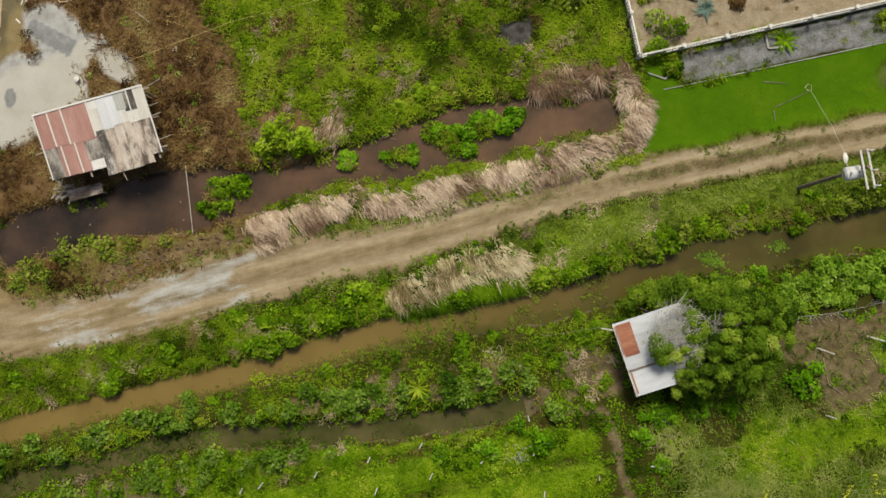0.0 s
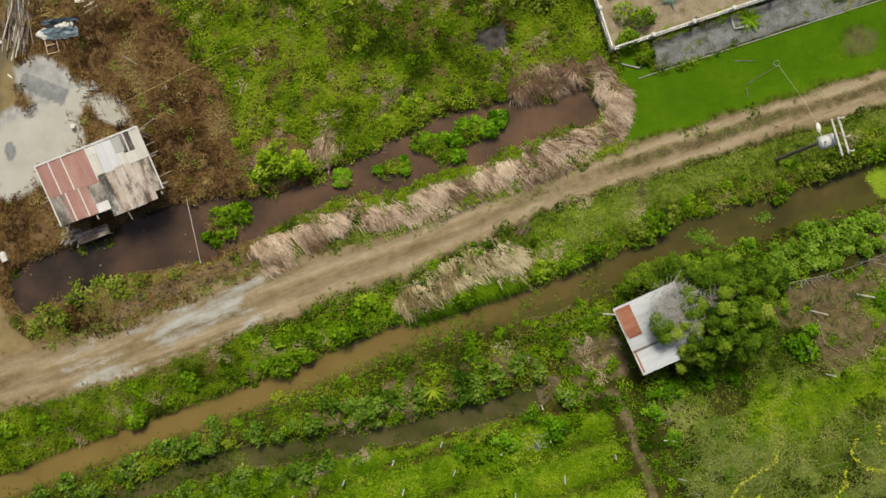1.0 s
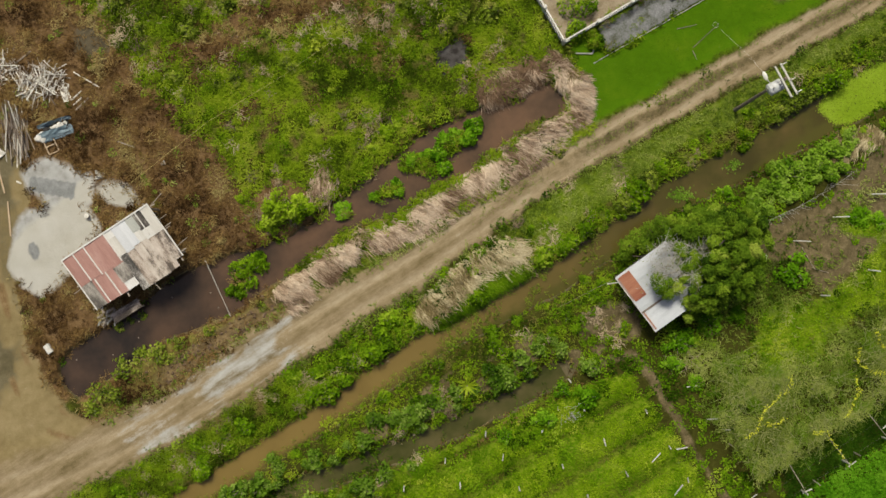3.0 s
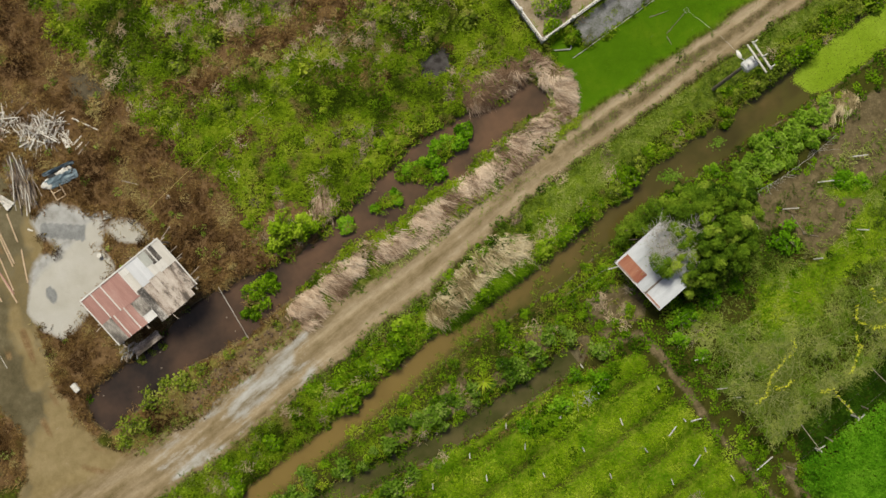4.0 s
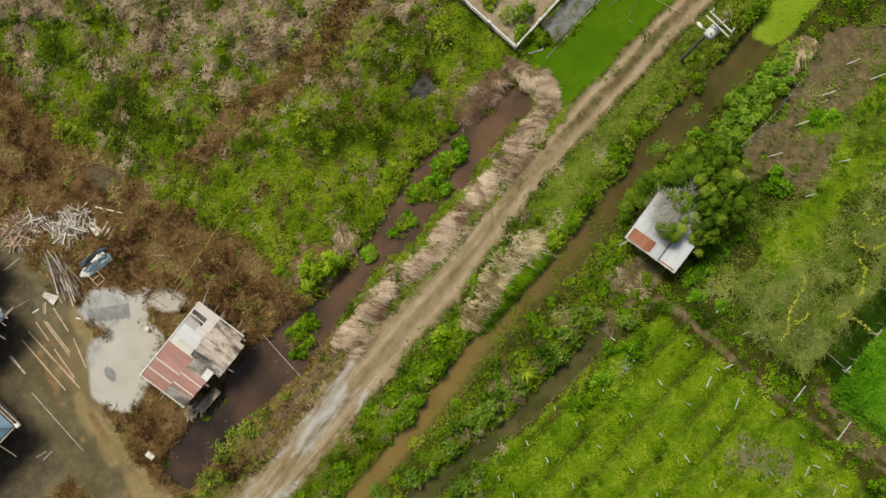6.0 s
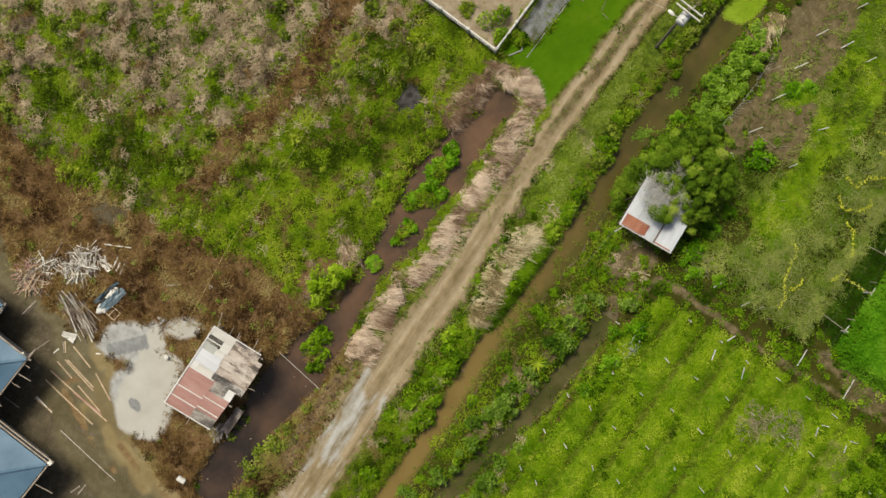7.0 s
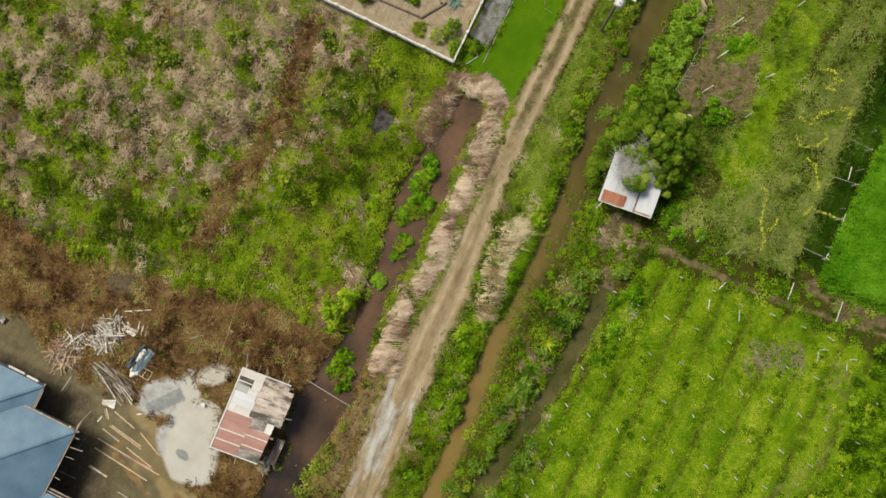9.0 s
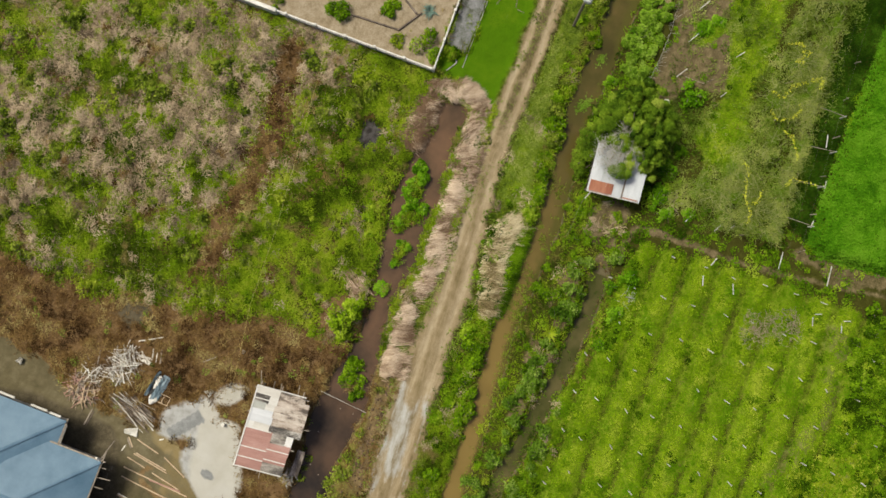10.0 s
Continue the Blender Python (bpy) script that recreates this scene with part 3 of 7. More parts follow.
DEAD_PATCH = [(-0.4, 36.5), (6.2, 25.8), (5.4, 21.2), (3.9, 20.4), (0.4, 21.6), (-2.0, 22.0), (-4.7, 21.3), (-7.2, 22.7), (-12.2, 21.5), (-14.1, 24.4), (-11.7, 26.2), (-11.8, 29.5), (-10.3, 32.0), (-6.7, 31.4), (-3.6, 33.0)]
BAND = [(13.9, -18.2), (18, -16.9), (21.75, -16.0), (25.3, -15.1), (34, -12.8), (34, -15.8), (27, -17.3), (21.5, -18.2), (16.2, -19.5), (13.4, -20.3)]
PATH_LINE = [(3.6, -8.3), (7.2, -8.4), (7.9, -10.2), (8.5, -13.3), (9.6, -18.0), (11.2, -22.5), (13.6, -29)]
NORTH_REEDS = [(-12.5, 1.9), (-10.4, 2.7), (-7.8, 3.3), (-4.6, 3.75), (-1.4, 4.4), (1.8, 5.2), (5.0, 6.0), (7.2, 6.6), (8.3, 7.2), (8.9, 7.9), (9.0, 8.8), (8.3, 9.8), (7.3, 10.6), (6.2, 10.9), (5.0, 10.5), (3.9, 10.4)]
SOUTH_REEDS = [(-4.5, -1.6), (-2.8, -1.1), (-0.2, -0.25), (1.9, 0.0)]
WATER_LEVEL = -0.45

STEP, LOW_X, LOW_Y = 0.2, -46.0, -44.0
fine_x, fine_y = LOW_X + STEP * np.arange(441), LOW_Y + STEP * np.arange(476)
grown = np.cumsum(STEP * 1.45 ** np.arange(1, 24))
axis_x = np.concatenate([fine_x[0] - grown[::-1], fine_x, fine_x[-1] + grown])
axis_y = np.concatenate([fine_y[0] - grown[::-1], fine_y, fine_y[-1] + grown])
GX, GY = np.meshgrid(axis_x, axis_y)

warp = (clouds(GX, GY, 1.6, 5) - 0.5) * 1.3
swell, ripple = clouds(GX, GY, 7, 1) - 0.5, clouds(GX, GY, 0.9, 9) - 0.5
road_d, road_side = line_distance(GX, GY, ROAD)
road_half = 1.0 + 0.48 * ease(-2, -14, GX) + 0.25 * ease(-26, -30, GX)
ditch_d = area_distance(GX, GY, DITCH)
canal_d, canal_side = line_distance(GX, GY, CANAL)
canal_half = 0.84 + 0.20 * ease(9, 17, GX) + 0.30 * ease(20, 25, GX) + 0.06 * ease(-5, -0.5, GX) * ease(10, 6, GX)
trench_d, _ = line_distance(GX, GY, TRENCH)
path_d, _ = line_distance(GX, GY, PATH_LINE)
across = -GX * math.sin(ROW_ANGLE) + GY * math.cos(ROW_ANGLE)
across0 = -3.38 * math.sin(ROW_ANGLE) - 10.486 * math.cos(ROW_ANGLE)
in_field = ease(0.4, -0.6, area_distance(GX, GY, FIELD) + warp * 0.4)
in_east = ease(0.6, -0.6, area_distance(GX, GY, EAST) + warp * 0.6)
in_mud = ease(0.3, -0.5, area_distance(GX, GY, MUD) + warp * 0.9)
in_dry = ease(0.8, -0.8, area_distance(GX, GY, DRY) + warp * 1.4)
in_lawn = ease(0.12, -0.12, area_distance(GX, GY, LAWN) + warp * 0.12)
in_gravel = ease(0.1, -0.1, area_distance(GX, GY, GRAVEL) + warp * 0.25)
in_yard = ease(0.1, -0.1, area_distance(GX, GY, YARD))
on_road = ease(0.4, -0.4, road_d - road_half + warp * 0.6)
worn_road = ease(0.85, -0.5, road_d - road_half + warp * 0.7)

height = 0.22 * swell + 0.10 * ripple
height = height * (1 - in_yard) * (1 - in_lawn) * (1 - in_gravel) + 0.08 * (in_yard + in_gravel)
bright = ease(0.8, -0.8, area_distance(GX, GY, BRIGHT) + warp)
bright = np.maximum(bright, ease(0.5, -0.4, area_distance(GX, GY, [(23.0, -3.2), (24.4, -3.7), (25.0, -5.6), (23.9, -6.2), (22.6, -5.8), (22.0, -4.6)]) + warp * 0.5))
bright = np.maximum(bright, ease(1.1, 0.5, line_distance(GX, GY, [(23.6, -7.2), (25.0, -6.6), (27.4, -5.7), (29.8, -4.9), (33.0, -4.0)])[0] + warp * 0.6))
bright = np.maximum(bright, 0.7 * ease(0.8, 0.3, line_distance(GX, GY, [(20.7, -9.8), (23.5, -9.1), (26.6, -8.6), (30, -7.8)])[0] + warp * 0.6))
bright *= 1 - ease(0.1, -0.3, area_distance(GX, GY, BARE_EAST) + warp * 0.6)
furrow = (0.6 + 0.4 * ease(0.25, 0.65, clouds(GX, GY, 2.6, 44))) * ease(-0.35, -0.95, np.cos((across - across0 + 0.12 * warp) * 2 * math.pi / 2.42))
height += in_field * (0.10 * np.cos((across - across0) * 2 * math.pi / 2.42) - 0.08 * furrow)
height += in_east * 0.06 * np.cos((across - across0) * 2 * math.pi / 2.42)
height += 0.30 * np.exp(-(((canal_side + 2.9) / 1.1) ** 2)) * (1 - in_lawn)
near_road = ease(road_half + 0.9, road_half - 0.1, road_d)
ruts = -0.05 * np.exp(-(((np.abs(road_side) - 0.62) / 0.24) ** 2)) * (0.6 + 0.8 * clouds(GX, GY, 2.0, 22))
height = height * (1 - near_road) + near_road * (0.12 + ruts + 0.05 * ripple)
cut = ease(0.55, -0.45, ditch_d + warp * 0.35)
isle = np.maximum.reduce([ease(r + 0.25, r - 0.2, line_distance(GX, GY, some)[0] + warp * 0.35) for some, r in ISLANDS])
isle = np.maximum(isle, ease(0.55, 0.1, np.hypot(GX + 7.2, GY - 5.6) + warp * 0.3))
isle = np.maximum(isle, ease(0.9, 0.2, np.hypot((GX + 14.7) * 0.8, GY - 3.7) + warp * 0.4))
height = height * (1 - cut) + cut * (-0.95 + 0.78 * isle)
cut2 = ease(0.5, -0.4, canal_d - canal_half + warp * 0.30)
height = height * (1 - cut2) - 0.95 * cut2
cut3 = ease(0.4, -0.2, trench_d - 0.74 + warp * 0.3)
height = height * (1 - cut3) - 0.52 * cut3
pond = ease(1.15, 0.7, np.hypot((GX - 2.3) * 0.78, GY - 12.9) + warp * 1.0 + 1.3 * (clouds(GX, GY, 0.7, 66) - 0.5))
height = height * (1 - pond) - 0.62 * pond
far = ease(-3, 5, np.maximum.reduce([LOW_X - GX, GX - fine_x[-1], LOW_Y - GY, GY - fine_y[-1]]))
height = height * (1 - far)

CEMENT = [(-25.1, 14.6), (-24.2, 14.6), (-22.8, 13.6), (-22.0, 12.8), (-22.1, 12.0), (-22.4, 11.4), (-23.0, 11.1), (-22.6, 10.3), (-22.4, 9.6), (-23.4, 8.6), (-24.9, 7.7), (-26.2, 6.7), (-27.1, 6.5), (-28.0, 7.6), (-28.3, 8.9), (-27.8, 10.3), (-27.2, 11.2), (-26.2, 11.8), (-25.3, 11.8), (-25.2, 12.3), (-25.8, 13.4), (-25.9, 14.2)]
cement = np.minimum(area_distance(GX, GY, CEMENT), 0.5 * (np.hypot((GX + 20.5) * 0.83 - (GY - 11.05) * 0.55, 1.7 * ((GX + 20.5) * 0.55 + (GY - 11.05) * 0.83)) / 0.9 - 1))
is_cement = ease(0.8, -0.45, cement + warp * 0.45)
cream = is_cement * ease(12.4, 10.9, GY - 0.35 * (GX + 25) + warp * 0.6)
slab = ease(1.15, 0.85, np.maximum(np.abs((GX + 24.4) * -0.89 + (GY - 12.85) * 0.46) / 1.45, np.abs((GX + 24.4) * 0.46 + (GY - 12.85) * 0.89) / 0.5) + warp * 0.2)
slab = np.maximum(slab, ease(1.1, 0.6, np.hypot((GX + 26.7) / 0.4, (GY - 9.44) / 0.7) + warp * 0.4))
height += 0.05 * is_cement * (1 - far)
along_road = GX * math.cos(0.27) + GY * math.sin(0.27)
pale_road = on_road * (0.35 + 0.65 * ease(0.36, 0.56, clouds(along_road * 0.3, road_side * 0.8, 0.9, 31))) * ease(-11.5, -13.5, GX + warp) * ease(-26.5, -23.5, GX) * ease(1.6, 1.15, np.abs(road_side))

litter = 0.5 * clouds(GX, GY, 3.2, 41) + 0.5 * clouds(GX, GY, 1.3, 42)
north_dead = ease(0.41, 0.555, litter + 0.115 * ease(18.5, 22.5, GY) * (1 - 0.65 * ease(28, 33, GY - 0.3 * (GX + 5))) - 0.045) * ease(14, 20, GY)
north_dead = np.maximum(north_dead, 0.9 * ease(0.40, 0.53, litter + 0.02) * ease(0.8, -1.0, area_distance(GX, GY, DEAD_PATCH) + warp * 1.5))
north_dead *= (1 - in_yard) * (1 - in_dry) * (1 - 0.8 * ease(-10, -13.5, GX + warp) * ease(31, 27, GY))
brown_streak = ease(1.9, 0.5, line_distance(GX, GY, [(-13, 18.2), (-8, 18.6), (-3.2, 18.9), (1.9, 20.6), (4.4, 21.4)])[0] + warp * 0.9)
north_dead *= 1 - 0.9 * brown_streak
north_brown = brown_streak
north_brown = np.maximum(north_brown, 0.5 * ease(0.56, 0.66, clouds(GX, GY, 1.7, 43)) * ease(9, 12, GY))
south_bank = (canal_side > 0) * ease(canal_half - 0.25, canal_half + 0.05, canal_d) * ease(0, 0.4, road_d - road_half) * (road_side < 0)
hedge = ease(canal_half - 0.25, canal_half + 0.05, canal_d) * (canal_side < 0) * ease(6.2, 5.4, canal_d) * ease(0.2, 0.45, trench_d) * ease(8.5, 6.5, GX)
bare_spots = np.maximum.reduce([
    ease(0.45, 0.05, path_d + warp * 0.6) * (0.6 + 0.2 * ease(-17, -12, GY)),
    ease(1.9, 0.8, np.hypot((GX - 7.0) * 0.9, GY + 6.0) + warp),
    ease(1.4, 0.4, np.hypot(GX - 3.2, GY + 7.7) + warp * 0.8),
    ease(0.7, -0.25, area_distance(GX, GY, BARE_EAST) + warp * 0.6) * (0.65 + 0.35 * ease(0.38, 0.52, clouds(GX, GY, 1.5, 62))),
    ease(0.6, 0.2, line_distance(GX, GY, [(16.6, -4.6), (18.2, -4.6)])[0] + warp * 0.6),
    0.8 * in_lawn * ease(1.7, 0.4, np.hypot((GX - 23.8) * 0.5, GY - 10.2) + warp * 0.8),
    ease(0.8, 0.3, line_distance(GX, GY, [(12.4, -20.6), (12.8, -24), (14.0, -27)])[0] + warp * 1.2) * 0.6,
    0.5 * ease(1.3, 0.4, np.hypot(GX - 7.6, GY + 26.6) * 0.6 + warp),
    0.45 * ease(1.3, 0.3, line_distance(GX, GY, [(-4, -27.6), (-1, -28.4), (2, -28.8), (4.6, -28.4), (6, -27)])[0] + warp * 1.2),
    0.9 * ease(0.45, 0.55, clouds(GX, GY, 1.6, 61)) * hedge * ease(canal_half + 0.9, canal_half + 1.6, canal_d) * ease(0.9, 1.4, trench_d)])
house_wet = ease(4.5, 1.0, area_distance(GX, GY, [(-29, 16), (-28, 26), (-45, 29), (-45, 14)]) + warp * 1.5)
north_bank = ease(5.2, 4.4, road_d) * (road_side > 0) * ease(-11.5, -14, GX) * ease(-27.5, -26.5, GX)
IN_SIGHT = [(-38.5, 12), (-37, 3), (-32.7, -7), (-27.2, -14), (0, -37), (6.5, -33.5), (33.5, -15.5), (33.5, -5), (31, 4), (25.5, 13), (-4.3, 43.5), (-15, 38), (-37, 22)]
in_sight = area_distance(GX, GY, IN_SIGHT) < 1.5
green_part = in_sight * (1 - on_road) * (1 - in_mud) * (1 - is_cement) * (1 - in_yard) * (1 - in_gravel)

scar = north_bank * ease(-23.5, -20.5, GX + warp) * ease(-9.8, -11.4, GX + warp) * ease(0.25, 0.6, clouds(GX, GY, 1.2, 47) + 0.2) * ease(road_half + 1.9, road_half + 1.2, road_d) * ease(road_half + 0.05, road_half + 0.5, road_d + warp * 0.4)
shoulder = ease(road_half + 1.1, road_half + 0.5, road_d + warp * 0.5) * (1 - in_mud) * ease(-0.3, -0.15, height)
low_shore = hedge * ease(canal_half + 2.0, canal_half + 1.1, canal_d + warp * 0.6)
verge = np.clip(south_bank * (1 - on_road), 0, 1) * ease(-4, 6, GX) * ease(0.95, 1.65, canal_d - canal_half + warp * 1.2)
tracks = np.exp(-(((np.abs(road_side + 0.05 * np.sin(GX)) - 0.6 - 0.1 * ease(-5, -15, GX)) / 0.27) ** 2))
side_ruts = ease(0.42, 0.1, np.abs(line_distance(GX, GY, [(-22, -3.6), (-26.2, -3.2), (-28.6, -1.4), (-29.8, 1.5), (-30.3, 5), (-30, 9), (-29.2, 13)])[0] - 0.7) + warp * 0.15)
# Band round the house: dark mud with the eaves' shade painted in.
mud_and_eave_shade = ease(0.6, -0.7, area_distance(GX, GY, [(-29.5, 26.6), (-28.5, 23.8), (-27.8, 20.6), (-27.5, 17.6), (-28.6, 15.9), (-30.2, 15.4), (-31.2, 14.4), (-31.5, 12.5), (-32.4, 11.2), (-32.7, 9.4), (-32.8, 7.5), (-32.9, 6), (-45, 4), (-45, 30)]) + warp * 0.6)
# Ring round the ditch bush: dead brown growth, also standing in for the bush's shadow.
bushy = ease(2.4, 1.7, np.hypot(GX + 10.8, GY - 7.0) + warp * 0.5)
meadow = (1 - bushy) * (road_side > 0) * in_sight * (1 - in_dry) * (1 - north_dead) * (1 - north_brown) * (1 - in_yard) * (1 - in_gravel) * (1 - in_mud) * ease(-0.35, -0.2, height)
masks = {
    # the second area is a dark puddle among the dry weeds
    "mud_and_eave_shade": np.maximum(mud_and_eave_shade, 0.9 * ease(0.5, -0.4, area_distance(GX, GY, [(-20.1, 22.3), (-19.0, 21.6), (-18.2, 20.3), (-18.8, 19.5), (-20.3, 20.6)]) + warp * 0.8)) * (1 - far),
    "slab": slab,
    "rut": np.clip(0.75 * in_mud * side_ruts * ease(0.3, 0.55, clouds(GX, GY, 2.0, 45)) + 0.5 * scar, 0, 1) * (1 - far),
    "track": tracks,
    "dry": np.clip(np.maximum.reduce([in_dry * (1 - cut), 0.8 * bushy * (1 - cut), north_brown, north_bank * 0.8, 0.12 * low_shore]), 0, 1) * (1 - far),
    "dead": north_dead * (1 - far),
    "rows": np.clip(in_field * (1.0 - 0.6 * furrow) + 0.9 * bright + 0.42 * meadow + 0.2 * in_east + 0.08 * ease(0.4, -0.8, area_distance(GX, GY, TRELLIS) + warp * 0.5) + 0.7 * verge, 0, 1) * (1 - far),
    "bare": np.maximum.reduce([bare_spots, 0.7 * scar, (0.2 + 0.16 * ease(4, 10, GX)) * verge, 0.3 * shoulder * (1 - in_lawn), 0.75 * on_road * (1 - in_mud)]) * (1 - cut2) * (1 - far),
    "mud": in_mud * (1 - far),
    "wet": np.clip(in_mud * house_wet + 0.5 * in_mud * ease(0.48, 0.62, clouds(GX, GY, 3.5, 46)) + 0.85 * in_mud * ease(-29.4, -31.0, GX + warp * 1.2) * ease(0, 3, GY) + 0.7 * ease(-0.12, -0.4, height) + 0.7 * is_cement * ease(0.63, 0.7, clouds(GX, GY, 1.6, 52)), 0, 1) * (1 - far),
    "lawn": in_lawn * (1 - worn_road) * (1 - 0.6 * ease(1.7, 0.4, np.hypot((GX - 23.4) * 0.7, GY - 10.4) + warp * 0.8)),
    "sand": in_yard,
    "gravel": np.maximum(in_gravel, 0.0),
    "road": worn_road * (1 - 0.5 * ease(2, 12, GX) * (1 - tracks)) * (1 - ease(0.5, 0.05, np.abs(road_side - 0.1)) * (0.12 + 0.88 * ease(-8, 10, GX)) * 0.5 * ease(0.28, 0.55, clouds(GX, GY, 2.5, 33))) * (1 - in_mud * 0.3),
    "pale": is_cement * (1 - far),
    "cream": cream * (1 - far),
    "chalk": pale_road * 0.68 * (1 - far),
}


def field_at(values, x, y):
    """A field's values at points of the plan."""
    u = np.clip((np.asarray(x) - LOW_X) / STEP, 0, len(fine_x) - 1.001)
    v = np.clip((np.asarray(y) - LOW_Y) / STEP, 0, len(fine_y) - 1.001)
    i, j = u.astype(int), v.astype(int)
    f, g = u - i, v - j
    a = values[23:-23, 23:-23]
    return (a[j, i] * (1 - f) + a[j, i + 1] * f) * (1 - g) + (a[j + 1, i] * (1 - f) + a[j + 1, i + 1] * f) * g


def ground_z(x, y):
    return float(field_at(height, np.array([x]), np.array([y]))[0])


# ---- the ground, one sheet, in the pieces that it is made of ----
ny, nx = GX.shape
index = np.arange(ny * nx).reshape(ny, nx)
quads = np.stack([index[:-1, :-1], index[:-1, 1:], index[1:, 1:], index[1:, :-1]], -1).reshape(-1, 4)
middle = lambda a: ((a[:-1, :-1] + a[:-1, 1:] + a[1:, 1:] + a[1:, :-1]) / 4).ravel()
kind_of = np.zeros(len(quads), int)
for number, some in ((1, on_road), (2, in_lawn * (1 - on_road)), (3, in_gravel), (4, in_yard * (1 - in_gravel)), (5, in_mud * (1 - on_road))):
    kind_of[middle(some) > 0.5] = number
flat = np.stack([GX.ravel(), GY.ravel(), height.ravel()], -1)
pieces = [
    ("ground", "earth with weeds, dry litter and ditch banks", "ground"),
    ("road", "rutted tan dirt road with pale worn patches", "dirt road"),
    ("lawn", "smooth mown green lawn beside the road", "lawn"),
    ("gravel_strip", "grey gravel strip along the white fence", "gravel"),
    ("sand_yard", "sandy garden yard inside the white fence", "yard"),
    ("mud_yard", "wet brown mud yard and side track", "mud yard"),
]
for number, (name, label, category) in enumerate(pieces):
    some = quads[kind_of == number]
    used, back = np.unique(some, return_inverse=True)
    me = mesh_of(name, flat[used], back.reshape(-1, 4), smooth=True)
    for key, values in masks.items():
        me.attributes.new(key, "FLOAT", "POINT").data.foreach_set("value", values.ravel()[used].astype(np.float32))
    tagged(part(name, me, EARTH), label, category, kind="structure")


# ---- water ----
def ribbon(line, half, z):
    """A flat strip along a line, cut into quads."""
    pts = np.array(line, float)
    way = np.gradient(pts, axis=0)
    way /= np.linalg.norm(way, axis=1, keepdims=True)
    side = np.stack([-way[:, 1], way[:, 0]], -1) * half
    both = np.concatenate([pts + side, pts - side])
    k = len(pts)
    return np.c_[both, np.full(2 * k, z)], [(n + k, n + 1 + k, n + 1, n) for n in range(k - 1)]


def water(name, shape, material, label, silt):
    """silt: x of the channel where its water begins and ends to change."""
    me = mesh_of(name, *shape)
    x = np.array(shape[0])[:, 0]
    me.attributes.new("silt", "FLOAT", "POINT").data.foreach_set("value", np.clip((x - silt[0]) / (silt[1] - silt[0]), 0, 1).astype(np.float32))
    tagged(part(name, me, material), label, "water", kind="structure")


water("water_ditch", ribbon([(-28.3, 0.9), (-22, 2.5), (-16, 3.5), (-9, 4.8), (-4, 6.1), (2, 7.4), (8.6, 8.6)], 2.6, WATER_LEVEL), BROWN_WATER, "still dark brown water in a bank-side ditch", (-25, 0))
def channel(line, half, z, step=0.5, strips=10):
    """A flat strip along a line in small quads, for attributes that change across it."""
    line = np.array(line, float)
    far_along = np.r_[0, np.cumsum(np.hypot(*np.diff(line, axis=0).T))]
    s = np.arange(0, far_along[-1], step)
    pts = np.stack([np.interp(s, far_along, line[:, 0]), np.interp(s, far_along, line[:, 1])], -1)
    way = np.gradient(pts, axis=0)
    way /= np.linalg.norm(way, axis=1, keepdims=True)
    side = np.stack([-way[:, 1], way[:, 0]], -1)
    rows = np.stack([pts + side * half * (2 * k / strips - 1) for k in range(strips + 1)], 1)
    v = np.concatenate([rows.reshape(-1, 2), np.full((rows.shape[0] * rows.shape[1], 1), z)], 1)
    i = np.arange(len(v)).reshape(rows.shape[:2])
    return v, np.stack([i[:-1, :-1], i[1:, :-1], i[1:, 1:], i[:-1, 1:]], -1).reshape(-1, 4)


water("water_canal", channel(CANAL, 1.7, WATER_LEVEL), CANAL_WATER, "silty ochre water in a straight canal", (-9, 13))
shape = bpy.data.objects["water_canal"].data
where = np.array([v.co for v in shape.vertices])
off, flank = line_distance(where[:, 0], where[:, 1], CANAL)
weedy = 0.85 * ease(0.15, 0.85, -flank) + 0.5 * ease(0.45, 0.85, flank) + 0.15 * ease(-5, -1, where[:, 0]) * ease(9, 5, where[:, 0]) + 0.35 * ease(18, 20, where[:, 0])
shape.attributes.new("shallow", "FLOAT", "POINT").data.foreach_set("value", np.clip(weedy, 0, 1).astype(np.float32))
water("water_trench", ribbon(TRENCH, 1.0, WATER_LEVEL), TRENCH_WATER, "dark shallow water in a field trench", (-60, 60))
# Brown-black water; the ramp's grey end is reflected sky put into the colour.
SKY_POOL_WATER = water_stuff("pool water greyed by sky", [(0.35, (0.020, 0.017, 0.014)), (0.65, (0.075, 0.070, 0.066))], [(0.35, (0.020, 0.017, 0.014)), (0.65, (0.075, 0.070, 0.066))], 2.2)
water("water_puddle", ([(0.6, 11.6, -0.34), (4.0, 11.6, -0.34), (4.0, 14.3, -0.34), (0.6, 14.3, -0.34)], [(0, 1, 2, 3)]), SKY_POOL_WATER, "small grey pool among weeds", (0, 60))

# ---- low plants: uncountable, one mesh a kind ----
def scatter(count, low, high, density):
    """Points of the plan, kept where density allows, with the ground's height."""
    x, y = rng.uniform(low[0], high[0], count), rng.uniform(low[1], high[1], count)
    keep = rng.random(count) < field_at(density, x, y)
    x, y = x[keep], y[keep]
    return np.stack([x, y, field_at(height, x, y)], -1)


